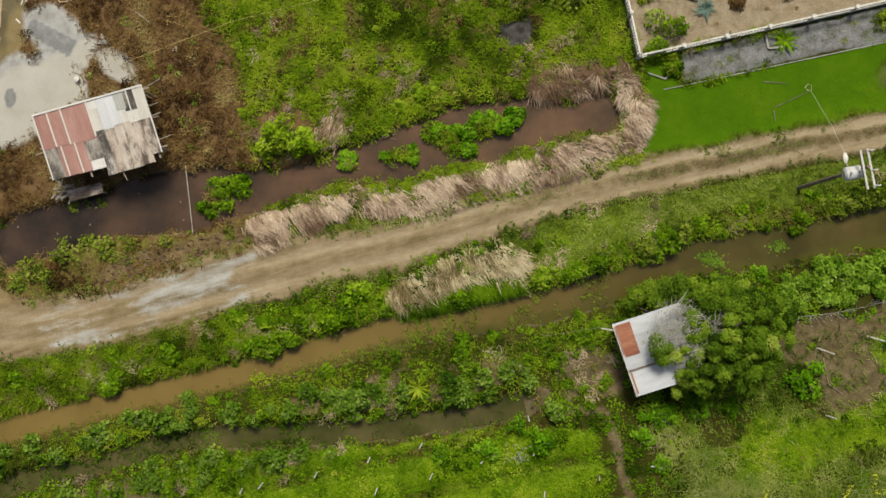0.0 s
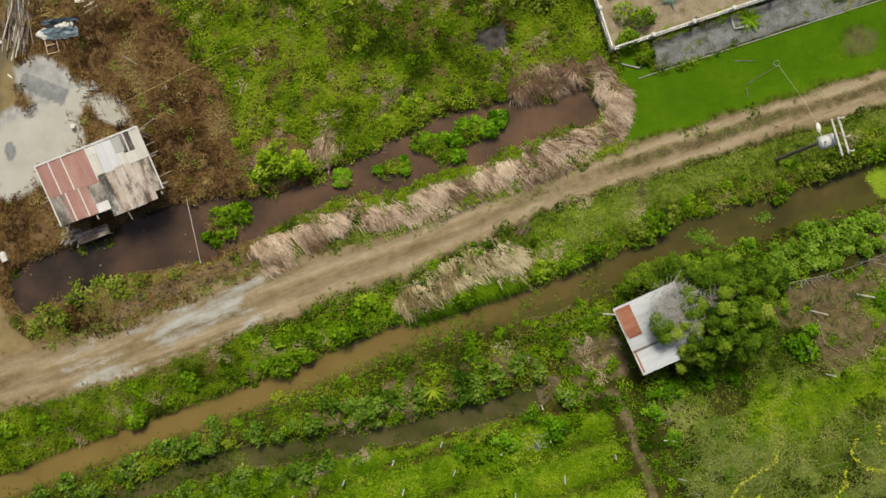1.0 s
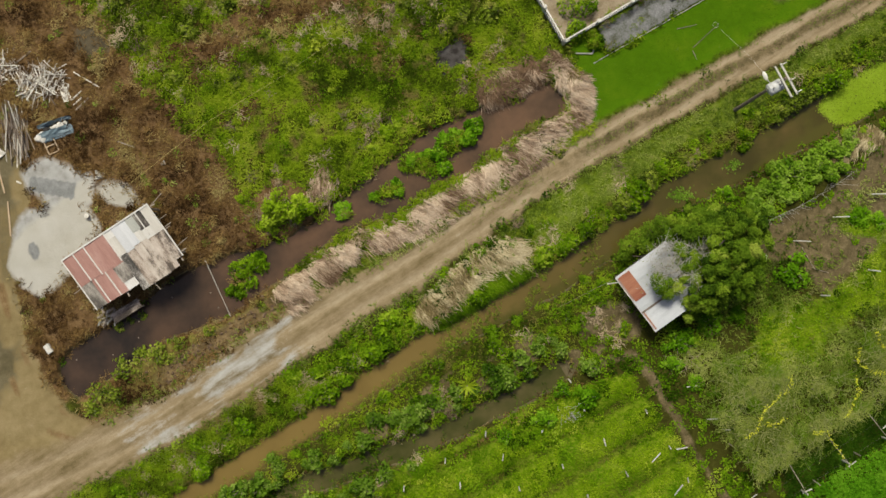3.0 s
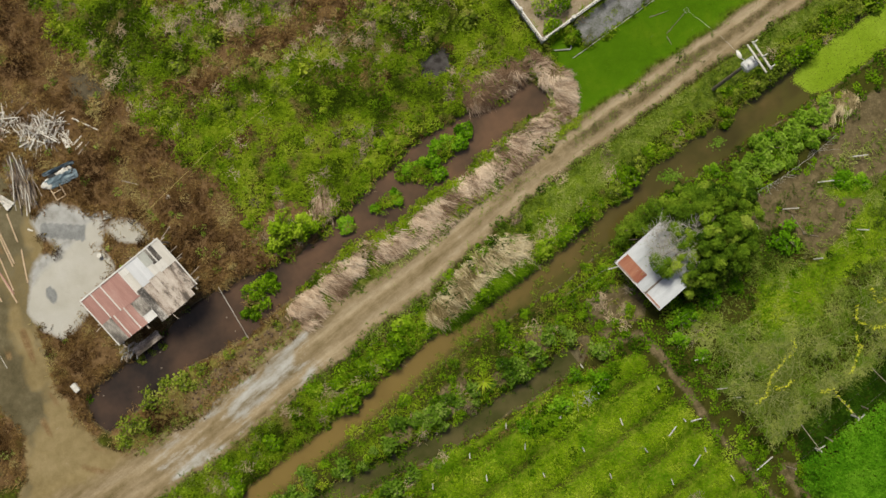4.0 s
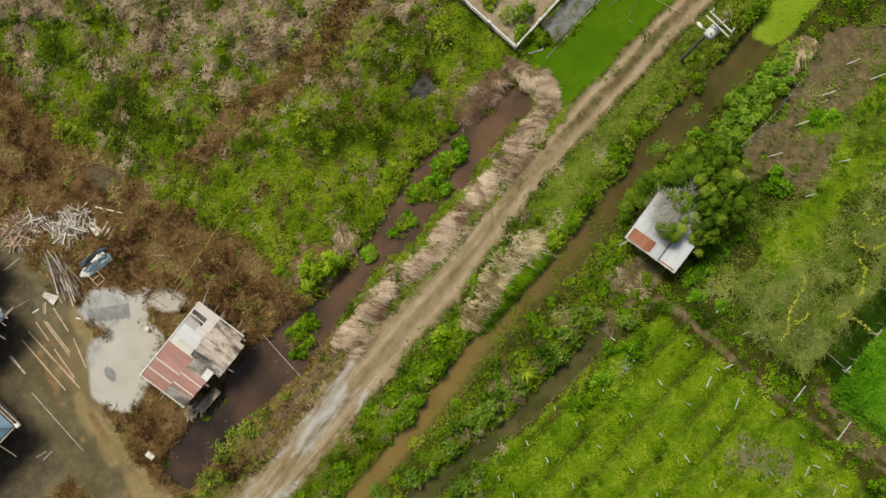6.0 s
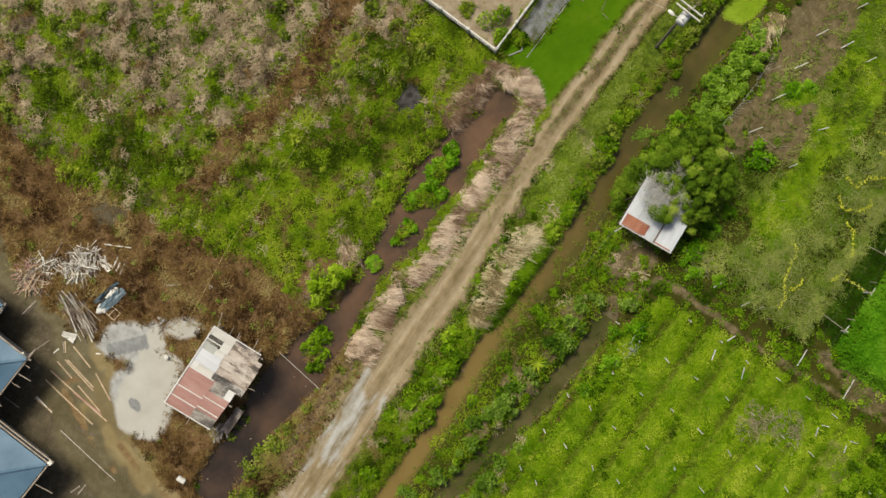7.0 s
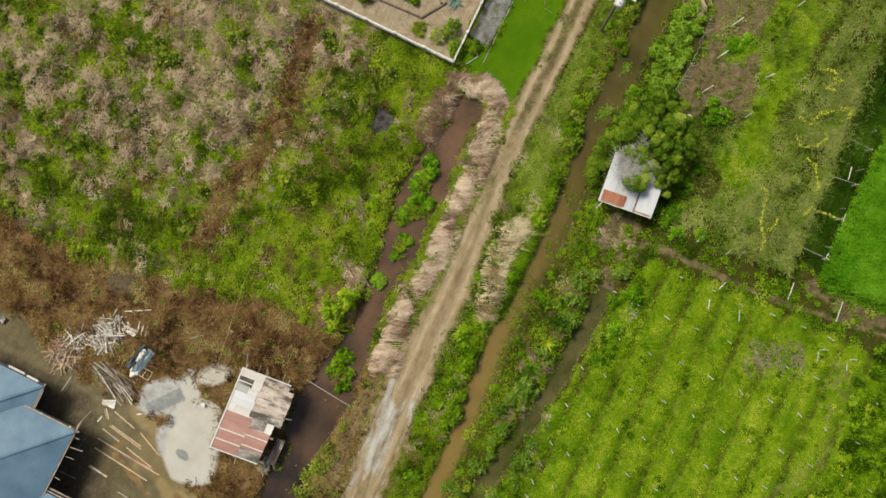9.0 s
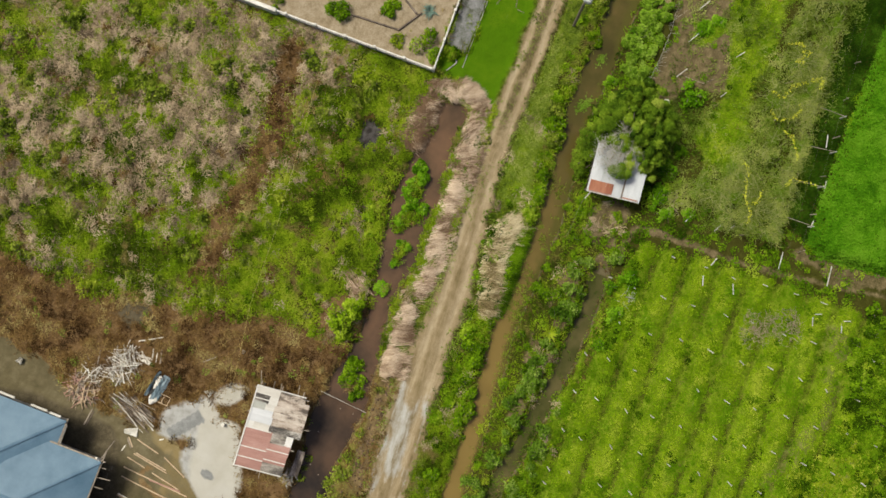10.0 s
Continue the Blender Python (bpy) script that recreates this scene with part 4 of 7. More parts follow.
def leaf_shapes(at, size, rise=0.35, spread=0.35, width=0.34):
    """Kite-shaped leaves at points, pointing all ways and rising a little. Returns verts and faces."""
    k = len(at)
    a, e = rng.uniform(0, 2 * math.pi, k), rng.normal(rise, spread, k)
    d = np.stack([np.cos(a) * np.cos(e), np.sin(a) * np.cos(e), np.sin(e)], -1)
    roll = rng.normal(0, 0.45, k)
    s = np.stack([-np.sin(a), np.cos(a), np.zeros(k)], -1) * np.cos(roll)[:, None]
    s[:, 2] = np.sin(roll)
    size = np.broadcast_to(size, k)[:, None]
    v = np.stack([at - d * size * 0.4, at + s * size * width + d * size * 0.08, at + d * size * 0.6, at - s * size * width + d * size * 0.08], 1)
    return v.reshape(-1, 3), np.arange(4 * k).reshape(-1, 4)


def blade_shapes(at, length, wide, lean, around=None, turn=0.6):
    """Bent blades that rise from points: a quad and a tip each."""
    k = len(at)
    a = rng.uniform(0, 2 * math.pi, k) if around is None else around + rng.normal(0, turn, k)
    e = np.clip(rng.normal(lean, 0.25, k), 0.12, 1.5)
    length = np.broadcast_to(length, k) * rng.uniform(0.6, 1.25, k)
    flat = np.stack([np.cos(a), np.sin(a), np.zeros(k)], -1)
    up = np.array([0, 0, 1.0])
    mid = at + (flat * np.cos(e)[:, None] + up * np.sin(e)[:, None]) * length[:, None] * 0.55
    bent = e - rng.uniform(0.3, 0.9, k)
    tip = mid + (flat * np.cos(bent)[:, None] + up * np.sin(bent)[:, None]) * length[:, None] * 0.45
    s = np.stack([-np.sin(a), np.cos(a), np.zeros(k)], -1) * wide / 2
    v = np.stack([at - s, at + s, mid + s * 0.8, mid - s * 0.8, tip], 1).reshape(-1, 3)
    n = 5 * np.arange(k)[:, None]
    return v, n + np.array([0, 1, 2, 3]), n + np.array([3, 2, 4])


def clumped(points, each, wide, tall):
    """Round each point a little dome of further points."""
    k = len(points) * each
    base = np.repeat(points, each, 0)
    a, r = rng.uniform(0, 2 * math.pi, k), np.sqrt(rng.random(k))
    w, t = np.repeat(np.broadcast_to(wide, len(points)), each), np.repeat(np.broadcast_to(tall, len(points)), each)
    out = base.copy()
    out[:, 0] += np.cos(a) * r * w
    out[:, 1] += np.sin(a) * r * w
    out[:, 2] += t * (1 - r * r) * rng.uniform(0.35, 1.0, k) + 0.02
    return out


def tussocks(count, low, high, density, radius, tall, each, drift=1.5, seed=0):
    """Points of rounded tussocks, and a tone that each tussock shares."""
    at = scatter(count, low, high, density)
    k = len(at)
    r = rng.uniform(radius[0], radius[1], k)
    t = rng.uniform(tall[0], tall[1], k) * (0.5 + 0.5 * r / radius[1])
    tone = rng.normal(0, 0.15, k) + (clouds(at[:, 0], at[:, 1], drift, 100 + seed) - 0.5) * 1.3
    return clumped(at, each, r, t), np.repeat(tone, each)


def stuff(name, shapes, material, label, category, tone=None):
    me = mesh_of(name, *shapes)
    if tone is not None:
        me.attributes.new("tone", "FLOAT", "POINT").data.foreach_set("value", np.repeat(tone, len(me.vertices) // len(tone)).astype(np.float32))
    tagged(part(name, me, material), label, category, kind="stuff")


def drifting(at, size, much, seed):
    return (clouds(at[:, 0], at[:, 1], size, seed) - 0.5) * much + rng.normal(0, 0.08, len(at))


open_land = np.clip(green_part, 0, 1) * (1 - 0.85 * scar) * (1 - pond) * ease(-0.52, -0.44, height) * (1 - far)
wild = open_land * (1 - in_lawn) * (1 - in_field) * (1 - in_east)
north = wild * (road_side > 0)
olive = ease(-4, -10, GX + warp * 2) * ease(14, 20, GY + warp * 2)
grassy = north * (1 - 0.9 * bushy) * (1 - in_dry) * (1 - 0.75 * north_dead) * (1 - 0.95 * north_brown) * (1 - 0.8 * north_bank)
patchy = ease(0.30, 0.55, clouds(GX, GY, 1.3, 71))
lumps = ease(0.42, 0.58, clouds(GX, GY, 0.9, 73))

points = clumped(scatter(120000, (-27, 3), (17, 46), grassy * (0.2 + 0.8 * patchy)), 4, 0.16, 0.05)
stuff("meadow_grass", blade_shapes(points, 0.36, 0.05, 0.7), GRASS, "rank green meadow grass with dry patches", "grass", drifting(points, 1.8, 1.6, 201) - 0.06 - 0.10 * field_at(olive, points[:, 0], points[:, 1]))
points, tone = tussocks(8000, (-27, 3), (17, 46), grassy * lumps, (0.2, 0.6), (0.15, 0.7), 64, 1.8, 1)
stuff("meadow_weeds", leaf_shapes(points, 0.115 * rng.uniform(0.7, 1.3, len(points))), GRASS, "tussocks of leafy green meadow weeds", "weeds", tone - 0.08 - 0.10 * field_at(olive, points[:, 0], points[:, 1]))
points, tone = tussocks(2600, (-27, 3), (17, 46), grassy * ease(0.5, 0.64, clouds(GX, GY, 1.8, 74)), (0.25, 0.6), (0.25, 0.8), 52, 1.5, 2)
stuff("meadow_herbs", leaf_shapes(points, 0.12), SHRUB, "darker green herb clumps in the meadow", "weeds", tone)
points, tone = tussocks(1500, (-27, 6), (17, 46), north * (1 - in_dry) * (1 - brown_streak) * ease(0.52, 0.66, clouds(GX, GY, 1.4, 75)), (0.25, 0.55), (0.25, 0.7), 40, 1.5, 3)
stuff("faded_tussocks", blade_shapes(points, 0.32, 0.03, 0.25), DEAD, "greyish faded tussocks in the meadow", "dead grass", tone - 0.16)
points = clumped(scatter(45000, (-27, 10), (12, 46), np.clip(north_dead * north, 0, 1) * 0.8), 4, 0.18, 0.06)
stuff("dead_grass", blade_shapes(points, 0.36, 0.035, 0.4), DEAD, "flattened greyish dead grass", "dead grass", drifting(points, 0.7, 1.2, 202))
points, tone = tussocks(5200, (-27, 10), (12, 46), np.clip(north_dead * north, 0, 1) * ease(0.35, 0.6, clouds(GX, GY, 0.8, 76)), (0.2, 0.6), (0.2, 0.75), 44, 0.9, 4)
stuff("dead_tussocks", blade_shapes(points, 0.42, 0.04, 0.15), DEAD, "matted dead grass tussocks", "dead grass", tone)
dried = np.clip(wild * (1 - 0.7 * ease(0.4, -0.3, area_distance(GX, GY, [(-20.1, 22.3), (-19.0, 21.6), (-18.2, 20.3), (-18.8, 19.5), (-20.3, 20.6)]) + warp * 0.8)) * (road_side > 0) * np.maximum.reduce([in_dry, north_brown, 0.7 * north_bank]), 0, 1)
points = clumped(scatter(80000, (-35, -3), (6, 42), dried * (0.3 + 0.7 * patchy)), 4, 0.16, 0.08)
stuff("dry_weeds", blade_shapes(points, 0.26, 0.035, 0.8), BROWN, "brown dried weeds and litter", "dry weeds", drifting(points, 1.6, 1.7, 203) + 0.10 * ease(-22, -25, points[:, 0]))
points, tone = tussocks(7000, (-35, -3), (6, 42), dried * lumps, (0.2, 0.55), (0.2, 0.75), 36, 1.6, 5)
stuff("dry_tussocks", blade_shapes(points, 0.26, 0.04, 0.4), BROWN, "brown withered weed tussocks", "dry weeds", tone - 0.05)
points, tone = tussocks(1300, (-35, -3), (6, 42), dried * ease(0.50, 0.64, clouds(GX, GY, 1.6, 77)), (0.15, 0.45), (0.15, 0.5), 30, 1.6, 6)
stuff("green_sprouts", leaf_shapes(points, 0.13), ORCHARD, "green sprouts among dried weeds", "weeds", tone)

west_bank = ease(-10, -15, GX + warp * 2)
bank = np.clip(open_land * np.clip(south_bank * (1 - verge) * (1 - 0.55 * west_bank) + 0.6 * hedge * (1 - 0.7 * low_shore) * (1 - 0.8 * bare_spots), 0, 1), 0, 1)
points, tone = tussocks(9500, (-36, -16), (34, 10), bank * (0.3 + 0.7 * lumps), (0.2, 0.55), (0.25, 0.9), 38, 1.3, 7)
stuff("bank_weeds", leaf_shapes(points, 0.14 * rng.uniform(0.7, 1.3, len(points))), SHRUB, "dense green weeds on the canal banks", "weeds", tone - 0.07)
points = clumped(scatter(70000, (-36, -16), (36, 12), bank * (1 - shoulder) + 0.4 * wild * (1 - verge) * (1 - shoulder) * ease(2.6, 1.6, road_d) * (1 - in_dry)), 4, 0.14, 0.04)
points = np.concatenate([points, clumped(scatter(26000, (-36, -14), (-8, 1), open_land * south_bank * west_bank), 4, 0.14, 0.06)])
stuff("bank_grass", blade_shapes(points, 0.34, 0.04, 0.9), GRASS, "green grass along the road and banks", "grass", drifting(points, 1.2, 1.0, 204) - 0.13 * ease(-10, -15, points[:, 0]))
points = clumped(scatter(90000, (-36, -16), (36, 14), np.maximum(verge, 0.75 * shoulder * open_land * (1 - in_lawn) * (1 - 0.6 * in_dry))), 4, 0.14, 0.03)
stuff("verge_grass", blade_shapes(points, 0.20, 0.04, 0.7), ORCHARD, "short faded grass on the road verge", "grass", drifting(points, 1.6, 1.5, 214) - 0.02)
points = clumped(scatter(26000, (-36, -16), (10, 2), low_shore * open_land * (0.35 + 0.65 * patchy)), 4, 0.15, 0.05)
stuff("marsh_grass", blade_shapes(points, 0.26, 0.04, 0.6), GRASS, "low olive green marsh grass beside the canal", "grass", drifting(points, 1.5, 1.5, 218) - 0.14)
points, tone = tussocks(2800, (-36, -16), (34, 10), np.clip(1.4 * hedge * (1 - low_shore) + 0.5 * south_bank * (1 + west_bank), 0, 1) * open_land * ease(0.50, 0.61, clouds(GX, GY, 1.5, 78)), (0.2, 0.5), (0.1, 0.35), 36, 1.3, 8)
stuff("bank_straw", blade_shapes(points, 0.36, 0.03, 0.3), DEAD, "straw-coloured dead grass on the banks", "dead grass", tone)

points = clumped(scatter(9000, (-36, -16), (6, -6), in_sight * ease(1.05, 0.75, trench_d) * (0.10 + 0.7 * ease(-8, -14, GX) + 0.5 * ease(0.35, 0.75, trench_d + warp * 0.4)) * (0.2 + 0.8 * patchy)), 4, 0.16, 0.03)
points[:, 2] = np.maximum(points[:, 2], WATER_LEVEL)
stuff("trench_grass", blade_shapes(points, 0.24, 0.04, 0.7), SHRUB, "dark green grass choking the trench", "grass", drifting(points, 1.5, 0.9, 219) - 0.25)
points = clumped(scatter(26000, (-36, -16), (34, 8), south_bank * open_land * ease(canal_half + 1.5, canal_half + 0.4, canal_d) * ease(0.42, 0.6, clouds(GX, GY, 1.1, 98))), 4, 0.14, 0.05)
stuff("bank_strands", blade_shapes(points, 0.5, 0.03, 0.5), OLIVE, "long light strands of grass over the canal bank", "grass", drifting(points, 1.0, 1.0, 220) + 0.2)

shore = (1 - pond) * in_sight * ease(-0.50, -0.44, height) * ease(-0.06, -0.16, height) * (1 - on_road) * (1 - in_mud) * (1 - in_lawn) * (1 - in_field * ease(1.5, 2.0, trench_d))
points, tone = tussocks(9000, (-36, -16), (34, 14), shore * (0.2 + 0.4 * lumps), (0.12, 0.32), (0.08, 0.3), 26, 1.6, 12)
stuff("shore_weeds", leaf_shapes(points, 0.14), SHRUB, "green weeds fringing the water", "weeds", tone - 0.1)
points = clumped(scatter(40000, (-36, -16), (34, 14), shore), 4, 0.12, 0.04)
stuff("shore_grass", blade_shapes(points, 0.26, 0.035, 0.8), BROWN, "brown-green grass fringing the water", "grass", drifting(points, 1.2, 1.2, 213))


at = scatter(1500, (-24, -3), (-9, 4), scar * ease(0.42, 0.56, clouds(GX, GY, 1.3, 48)))
corners = np.array([(1, 0, 0), (0, 1, 0), (-1, 0, 0), (0, -1, 0), (0, 0, 0.8), (0, 0, -0.5)])
sizes = rng.uniform(0.05, 0.17, (len(at), 1, 1)) * rng.uniform(0.55, 1.3, (len(at), 6, 1))
clods = at[:, None, :] + corners[None] * sizes + (0, 0, 0.02)
sides = np.array([(0, 1, 4), (1, 2, 4), (2, 3, 4), (3, 0, 4), (1, 0, 5), (2, 1, 5), (3, 2, 5), (0, 3, 5)])
stuff("soil_clods", (clods.reshape(-1, 3), (np.arange(len(at))[:, None, None] * 6 + sides[None]).reshape(-1, 3)), CLOD, "brown soil clods and rubble on the road bank", "soil")


def reed_belt(name, count, low, high, line, half, label, lean, dull=0.0, material=REED, length=0.8):
    """Fallen reeds heaped along a line, combed in bundles with gaps between them."""
    d = line_distance(GX, GY, line)[0]
    wide = half * (0.1 + 1.6 * clouds(GX, GY, 2.2, 301, 4))
    inside = wild + (south_bank > 0.3) * (1 - cut2) + in_east
    at = scatter(count, low, high, np.clip(inside, 0, 1) * ease(wide + 0.45, wide - 0.15, d) * (0.03 + ease(0.36, 0.46, clouds(GX, GY, 0.9, 302) - 0.10 * ease(0, -6, GX))))
    far_in = line_distance(at[:, 0], at[:, 1], line)[0]
    c, d2 = math.cos(lean), math.sin(lean)
    bundle = clouds((at[:, 0] * c + at[:, 1] * d2) * 0.3, at[:, 1] * c - at[:, 0] * d2, 0.26, 303, 3)
    at[:, 2] += 0.16 * (1 - np.clip(far_in / half, 0, 1) ** 2) * bundle * 1.5 + 0.03
    around = lean + (clouds(at[:, 0], at[:, 1], 1.3, 304) - 0.5) * (1.3 + 4.5 * ease(8.6, 9.6, at[:, 1]))
    tone = (bundle - 0.5) * 0.9 + (clouds(at[:, 0], at[:, 1], 0.9, 305) - 0.5) * 1.0 + rng.normal(0, 0.10, len(at)) - 0.38 * ease(8.8, 10.0, at[:, 1]) - dull
    stuff(name, blade_shapes(at, length, 0.045, 0.22, around, 0.24), material, label, "reeds", tone)


reed_belt("dry_reeds", 330000, (-15, 0), (12, 14), NORTH_REEDS, 0.70, "pale dry reeds fallen along the ditch", -0.85)
reed_belt("canal_reeds", 42000, (-6, -4), (4, 2), SOUTH_REEDS, 0.50, "pale dry reeds leaning over the canal", -0.95, 0.0, STRAW, 1.0)
at = scatter(60000, (-6, -4), (4, 1), ease(0.5, 0.2, line_distance(GX, GY, [(-4.0, -2.75), (-2.4, -2.25), (0.2, -1.55), (2.2, -1.1)])[0] + warp * 0.3) * 0.7)
stuff("canal_sedge", blade_shapes(at, 0.7, 0.04, 0.3, -0.95, 0.3), SHRUB, "green sedge below the dry reeds on the canal bank", "sedge", drifting(at, 0.8, 0.8, 221) - 0.22)
reed_belt("canal_tuft", 6000, (22.5, -1.5), (27.5, 1.5), [(23.7, -0.3), (25.6, 0.0)], 0.62, "tan dry grass tuft beside the duckweed", -2.4, 0.12, STRAW, 0.7)
reed_belt("reed_tuft", 6500, (-9.8, 6.2), (-6.9, 8.9), [(-8.7, 7.1), (-7.7, 8.1)], 0.62, "tuft of pale dry reeds at the ditch", -1.9, 0.12, REED, 0.6)

rows_up = np.clip(1.0 - 1.2 * furrow * (0.5 + clouds(GX, GY, 1.2, 79)), 0, 1)
sown = in_field * (1 - 0.9 * np.clip(bare_spots, 0, 1)) * open_land
points = clumped(scatter(78000, (-30, -40), (14, -8), sown * (0.15 + 0.85 * rows_up)), 5, 0.16, 0.10)
stuff("crop_cover", leaf_shapes(points, 0.11), CROP, "low yellow-green cover crop on ridges", "crop", drifting(points, 1.5, 1.0, 205) - 0.2 * field_at(ease(5.5, 2.0, trench_d), points[:, 0], points[:, 1]) + 0.22 * field_at(np.cos((across - across0) * 2 * math.pi / 2.42), points[:, 0], points[:, 1]))
points, tone = tussocks(6000, (-30, -40), (14, -6), np.clip(in_field * open_land * ease(6.0, 1.5, trench_d) + 0.25 * sown, 0, 1) * ease(0.4, 0.55, clouds(GX, GY, 1.6, 80)), (0.2, 0.55), (0.12, 0.5), 32, 1.5, 11)
stuff("field_edge_weeds", leaf_shapes(points, 0.16), SHRUB, "leafy green weeds at the field edge", "weeds", tone)
points, tone = tussocks(5200, (-30, -40), (14, -8), sown * lumps * rows_up, (0.15, 0.5), (0.12, 0.4), 30, 1.5, 9)
stuff("crop_tussocks", leaf_shapes(points, 0.14), CROP, "taller clumps in the cover crop", "crop", tone)
points = clumped(scatter(30000, (-30, -40), (14, -8), sown * (1 - rows_up)), 4, 0.16, 0.12)
stuff("furrow_weeds", leaf_shapes(points, 0.10), GRASS, "darker weeds in the furrows", "weeds", drifting(points, 1.2, 1.0, 206) - 0.2)
east = in_east * open_land * (1 - 0.9 * np.clip(bare_spots, 0, 1))
strips = bright
strips = strips * (0.5 + 0.5 * ease(0.36, 0.5, clouds(GX, GY, 2.5, 81)))
points = clumped(scatter(50000, (9, -20), (38, 4), east * strips), 4, 0.15, 0.04)
stuff("orchard_grass", leaf_shapes(points, 0.10), CROP, "bright low grass between the rows", "grass", drifting(points, 2.0, 1.0, 207) + 0.02)
points = clumped(scatter(36000, (9, -20), (38, 4), east * (1 - 0.8 * strips) * (0.15 + 0.85 * ease(0.36, 0.56, clouds(GX, GY, 1.7, 84)))), 4, 0.18, 0.16)
stuff("orchard_weeds", blade_shapes(points, 0.30, 0.04, 0.6), ORCHARD, "thin green weeds between the rows", "weeds", drifting(points, 1.8, 1.5, 208) + 0.02)
# Grass beside the trellis, with the trellis's shadow put into the leaf colour.
points = clumped(scatter(34000, (11, -24), (40, -11), in_sight * ease(0.15, -0.15, area_distance(GX, GY, BAND) + warp * 0.25)), 4, 0.15, 0.10)
stuff("shaded_grass_strip", blade_shapes(points, 0.28, 0.05, 0.8), SHADED_GRASS, "deep green grass strip, trellis shade in its colour", "grass", drifting(points, 1.6, 1.5, 215) - 0.15)

trellis_d = area_distance(GX, GY, TRELLIS)
mat = in_sight * ease(0.3, -0.5, trellis_d + warp * 0.5) * (0.12 + 0.88 * ease(0.38, 0.6, clouds(GX, GY, 1.3, 82)))
points = clumped(scatter(17000, (10, -20), (36, -8), mat), 4, 0.2, 0.02)
points[:, 2] = 1.55 + 0.15 * clouds(points[:, 0], points[:, 1], 2.0, 83) + rng.uniform(-0.12, 0.08, len(points))
stuff("vine_mat", blade_shapes(points, 0.42, 0.026, 0.12), TWIG_MAT, "tangle of thin faded vines over the trellis", "vines", drifting(points, 1.2, 1.2, 216) + 0.08)
points = clumped(scatter(22000, (10, -20), (36, -8), mat), 3, 0.2, 0.02)
points[:, 2] = 1.57 + 0.15 * clouds(points[:, 0], points[:, 1], 2.0, 83) + rng.uniform(-0.10, 0.10, len(points))
stuff("vine_leaves", leaf_shapes(points, 0.11), TWIG_MAT, "olive vine leaves over the trellis", "vines", drifting(points, 1.3, 1.2, 217) + 0.04)
canes = []
for p in scatter(5000, (10, -20), (36, -8), mat):
    a, length = rng.uniform(0, 2 * math.pi), rng.uniform(0.3, 1.1) * (1 + (rng.random() < 0.1))
    way, bow = np.array((math.cos(a), math.sin(a), 0)), np.array((-math.sin(a), math.cos(a), 0)) * rng.normal(0, 0.22) * length
    start = np.array((p[0], p[1], 1.68 + 0.15 * clouds(p[:1], p[1:2], 2.0, 83)[0] + rng.uniform(-0.03, 0.10)))
    canes.append(([start, start + way * length * 0.5 + bow, start + way * length + (0, 0, rng.normal(0, 0.03))], (0.016, 0.013, 0.006), 4))
tagged(part("vine_canes", tubes_mesh("vine_canes", canes), CANE), "thin faded grey-green canes lying over the trellis", "vines", kind="stuff")
chains = []
for run in (
    [(25.2, -10.6), (25.7, -11.2), (25.7, -11.9), (24.8, -12.5), (24.3, -12.0), (25.6, -12.3)],
    [(21.5, -11.4), (21.6, -12.4), (22.6, -12.5), (23.6, -13.1), (24.4, -14.2), (23.3, -14.5)],
    [(20.2, -12.0), (20.0, -12.8), (20.2, -13.3), (20.8, -13.9), (21.5, -14.2), (21.8, -13.7)],
    [(19.3, -13.6), (19.3, -14.7), (18.2, -15.8), (17.8, -16.0)],
    [(15.7, -12.5), (15.5, -13.0), (14.2, -13.8), (13.4, -14.1), (12.8, -15.1), (11.8, -15.2)],
    [(15.9, -16.2), (16.8, -16.4), (17.2, -17.4), (17.4, -18.4)],
    [(13.3, -14.7), (13.9, -15.0), (14.8, -14.6)]):
    run = np.array(run)
    far_along = np.r_[0, np.cumsum(np.hypot(*np.diff(run, axis=0).T))]
    s = np.arange(0, far_along[-1], 0.07)
    sway = np.cumsum(rng.normal(0, 0.03, (len(s), 2)), axis=0)
    chains += [(x, y, 1.75) for x, y in np.stack([np.interp(s, far_along, run[:, 0]), np.interp(s, far_along, run[:, 1])], -1) + sway]
chains = np.array(chains)[rng.random(len(chains)) < 0.8]
points = clumped(chains, 2, 0.14, 0.1)
stuff("yellow_vines", leaf_shapes(points, 0.11), YELLOW, "yellow-leaved vine runners over the trellis", "vines", rng.normal(0, 0.1, len(points)))
runs = []
for x, y, turn, length in ((-1.0, -23.9, -2.5, 1.7), (-1.2, -26.7, -2.9, 2.2), (-3.1, -28.5, -2.9, 1.6), (0.3, -29.0, -2.8, 2.0)):
    for _ in range(int(length / 0.08)):
        turn += rng.normal(0, 0.2)
        x, y = x + 0.08 * math.cos(turn), y + 0.08 * math.sin(turn)
        runs.append((x, y, ground_z(x, y) + 0.4))
points = clumped(np.array(runs), 2, 0.12, 0.1)
stuff("field_runners", leaf_shapes(points, 0.085), LIME, "yellow-green runners over the field", "vines", rng.normal(0.2, 0.1, len(points)))
scrub = open_land * (1 - ease(0.3, 0, area_distance(GX, GY, BAND))) * (1 - in_field) * (1 - np.clip(bare_spots, 0, 1)) * (1 - in_lawn) * (road_side < 0) * (1 - np.clip(hedge + south_bank, 0, 1)) * (1 - 0.7 * in_east)
points, tone = tussocks(6000, (5, -26), (42, 2), scrub * (0.3 + 0.7 * lumps), (0.2, 0.5), (0.1, 0.5), 32, 1.5, 10)
stuff("scrub_weeds", leaf_shapes(points, 0.15), SHRUB, "green scrub weeds round the hut", "weeds", tone)
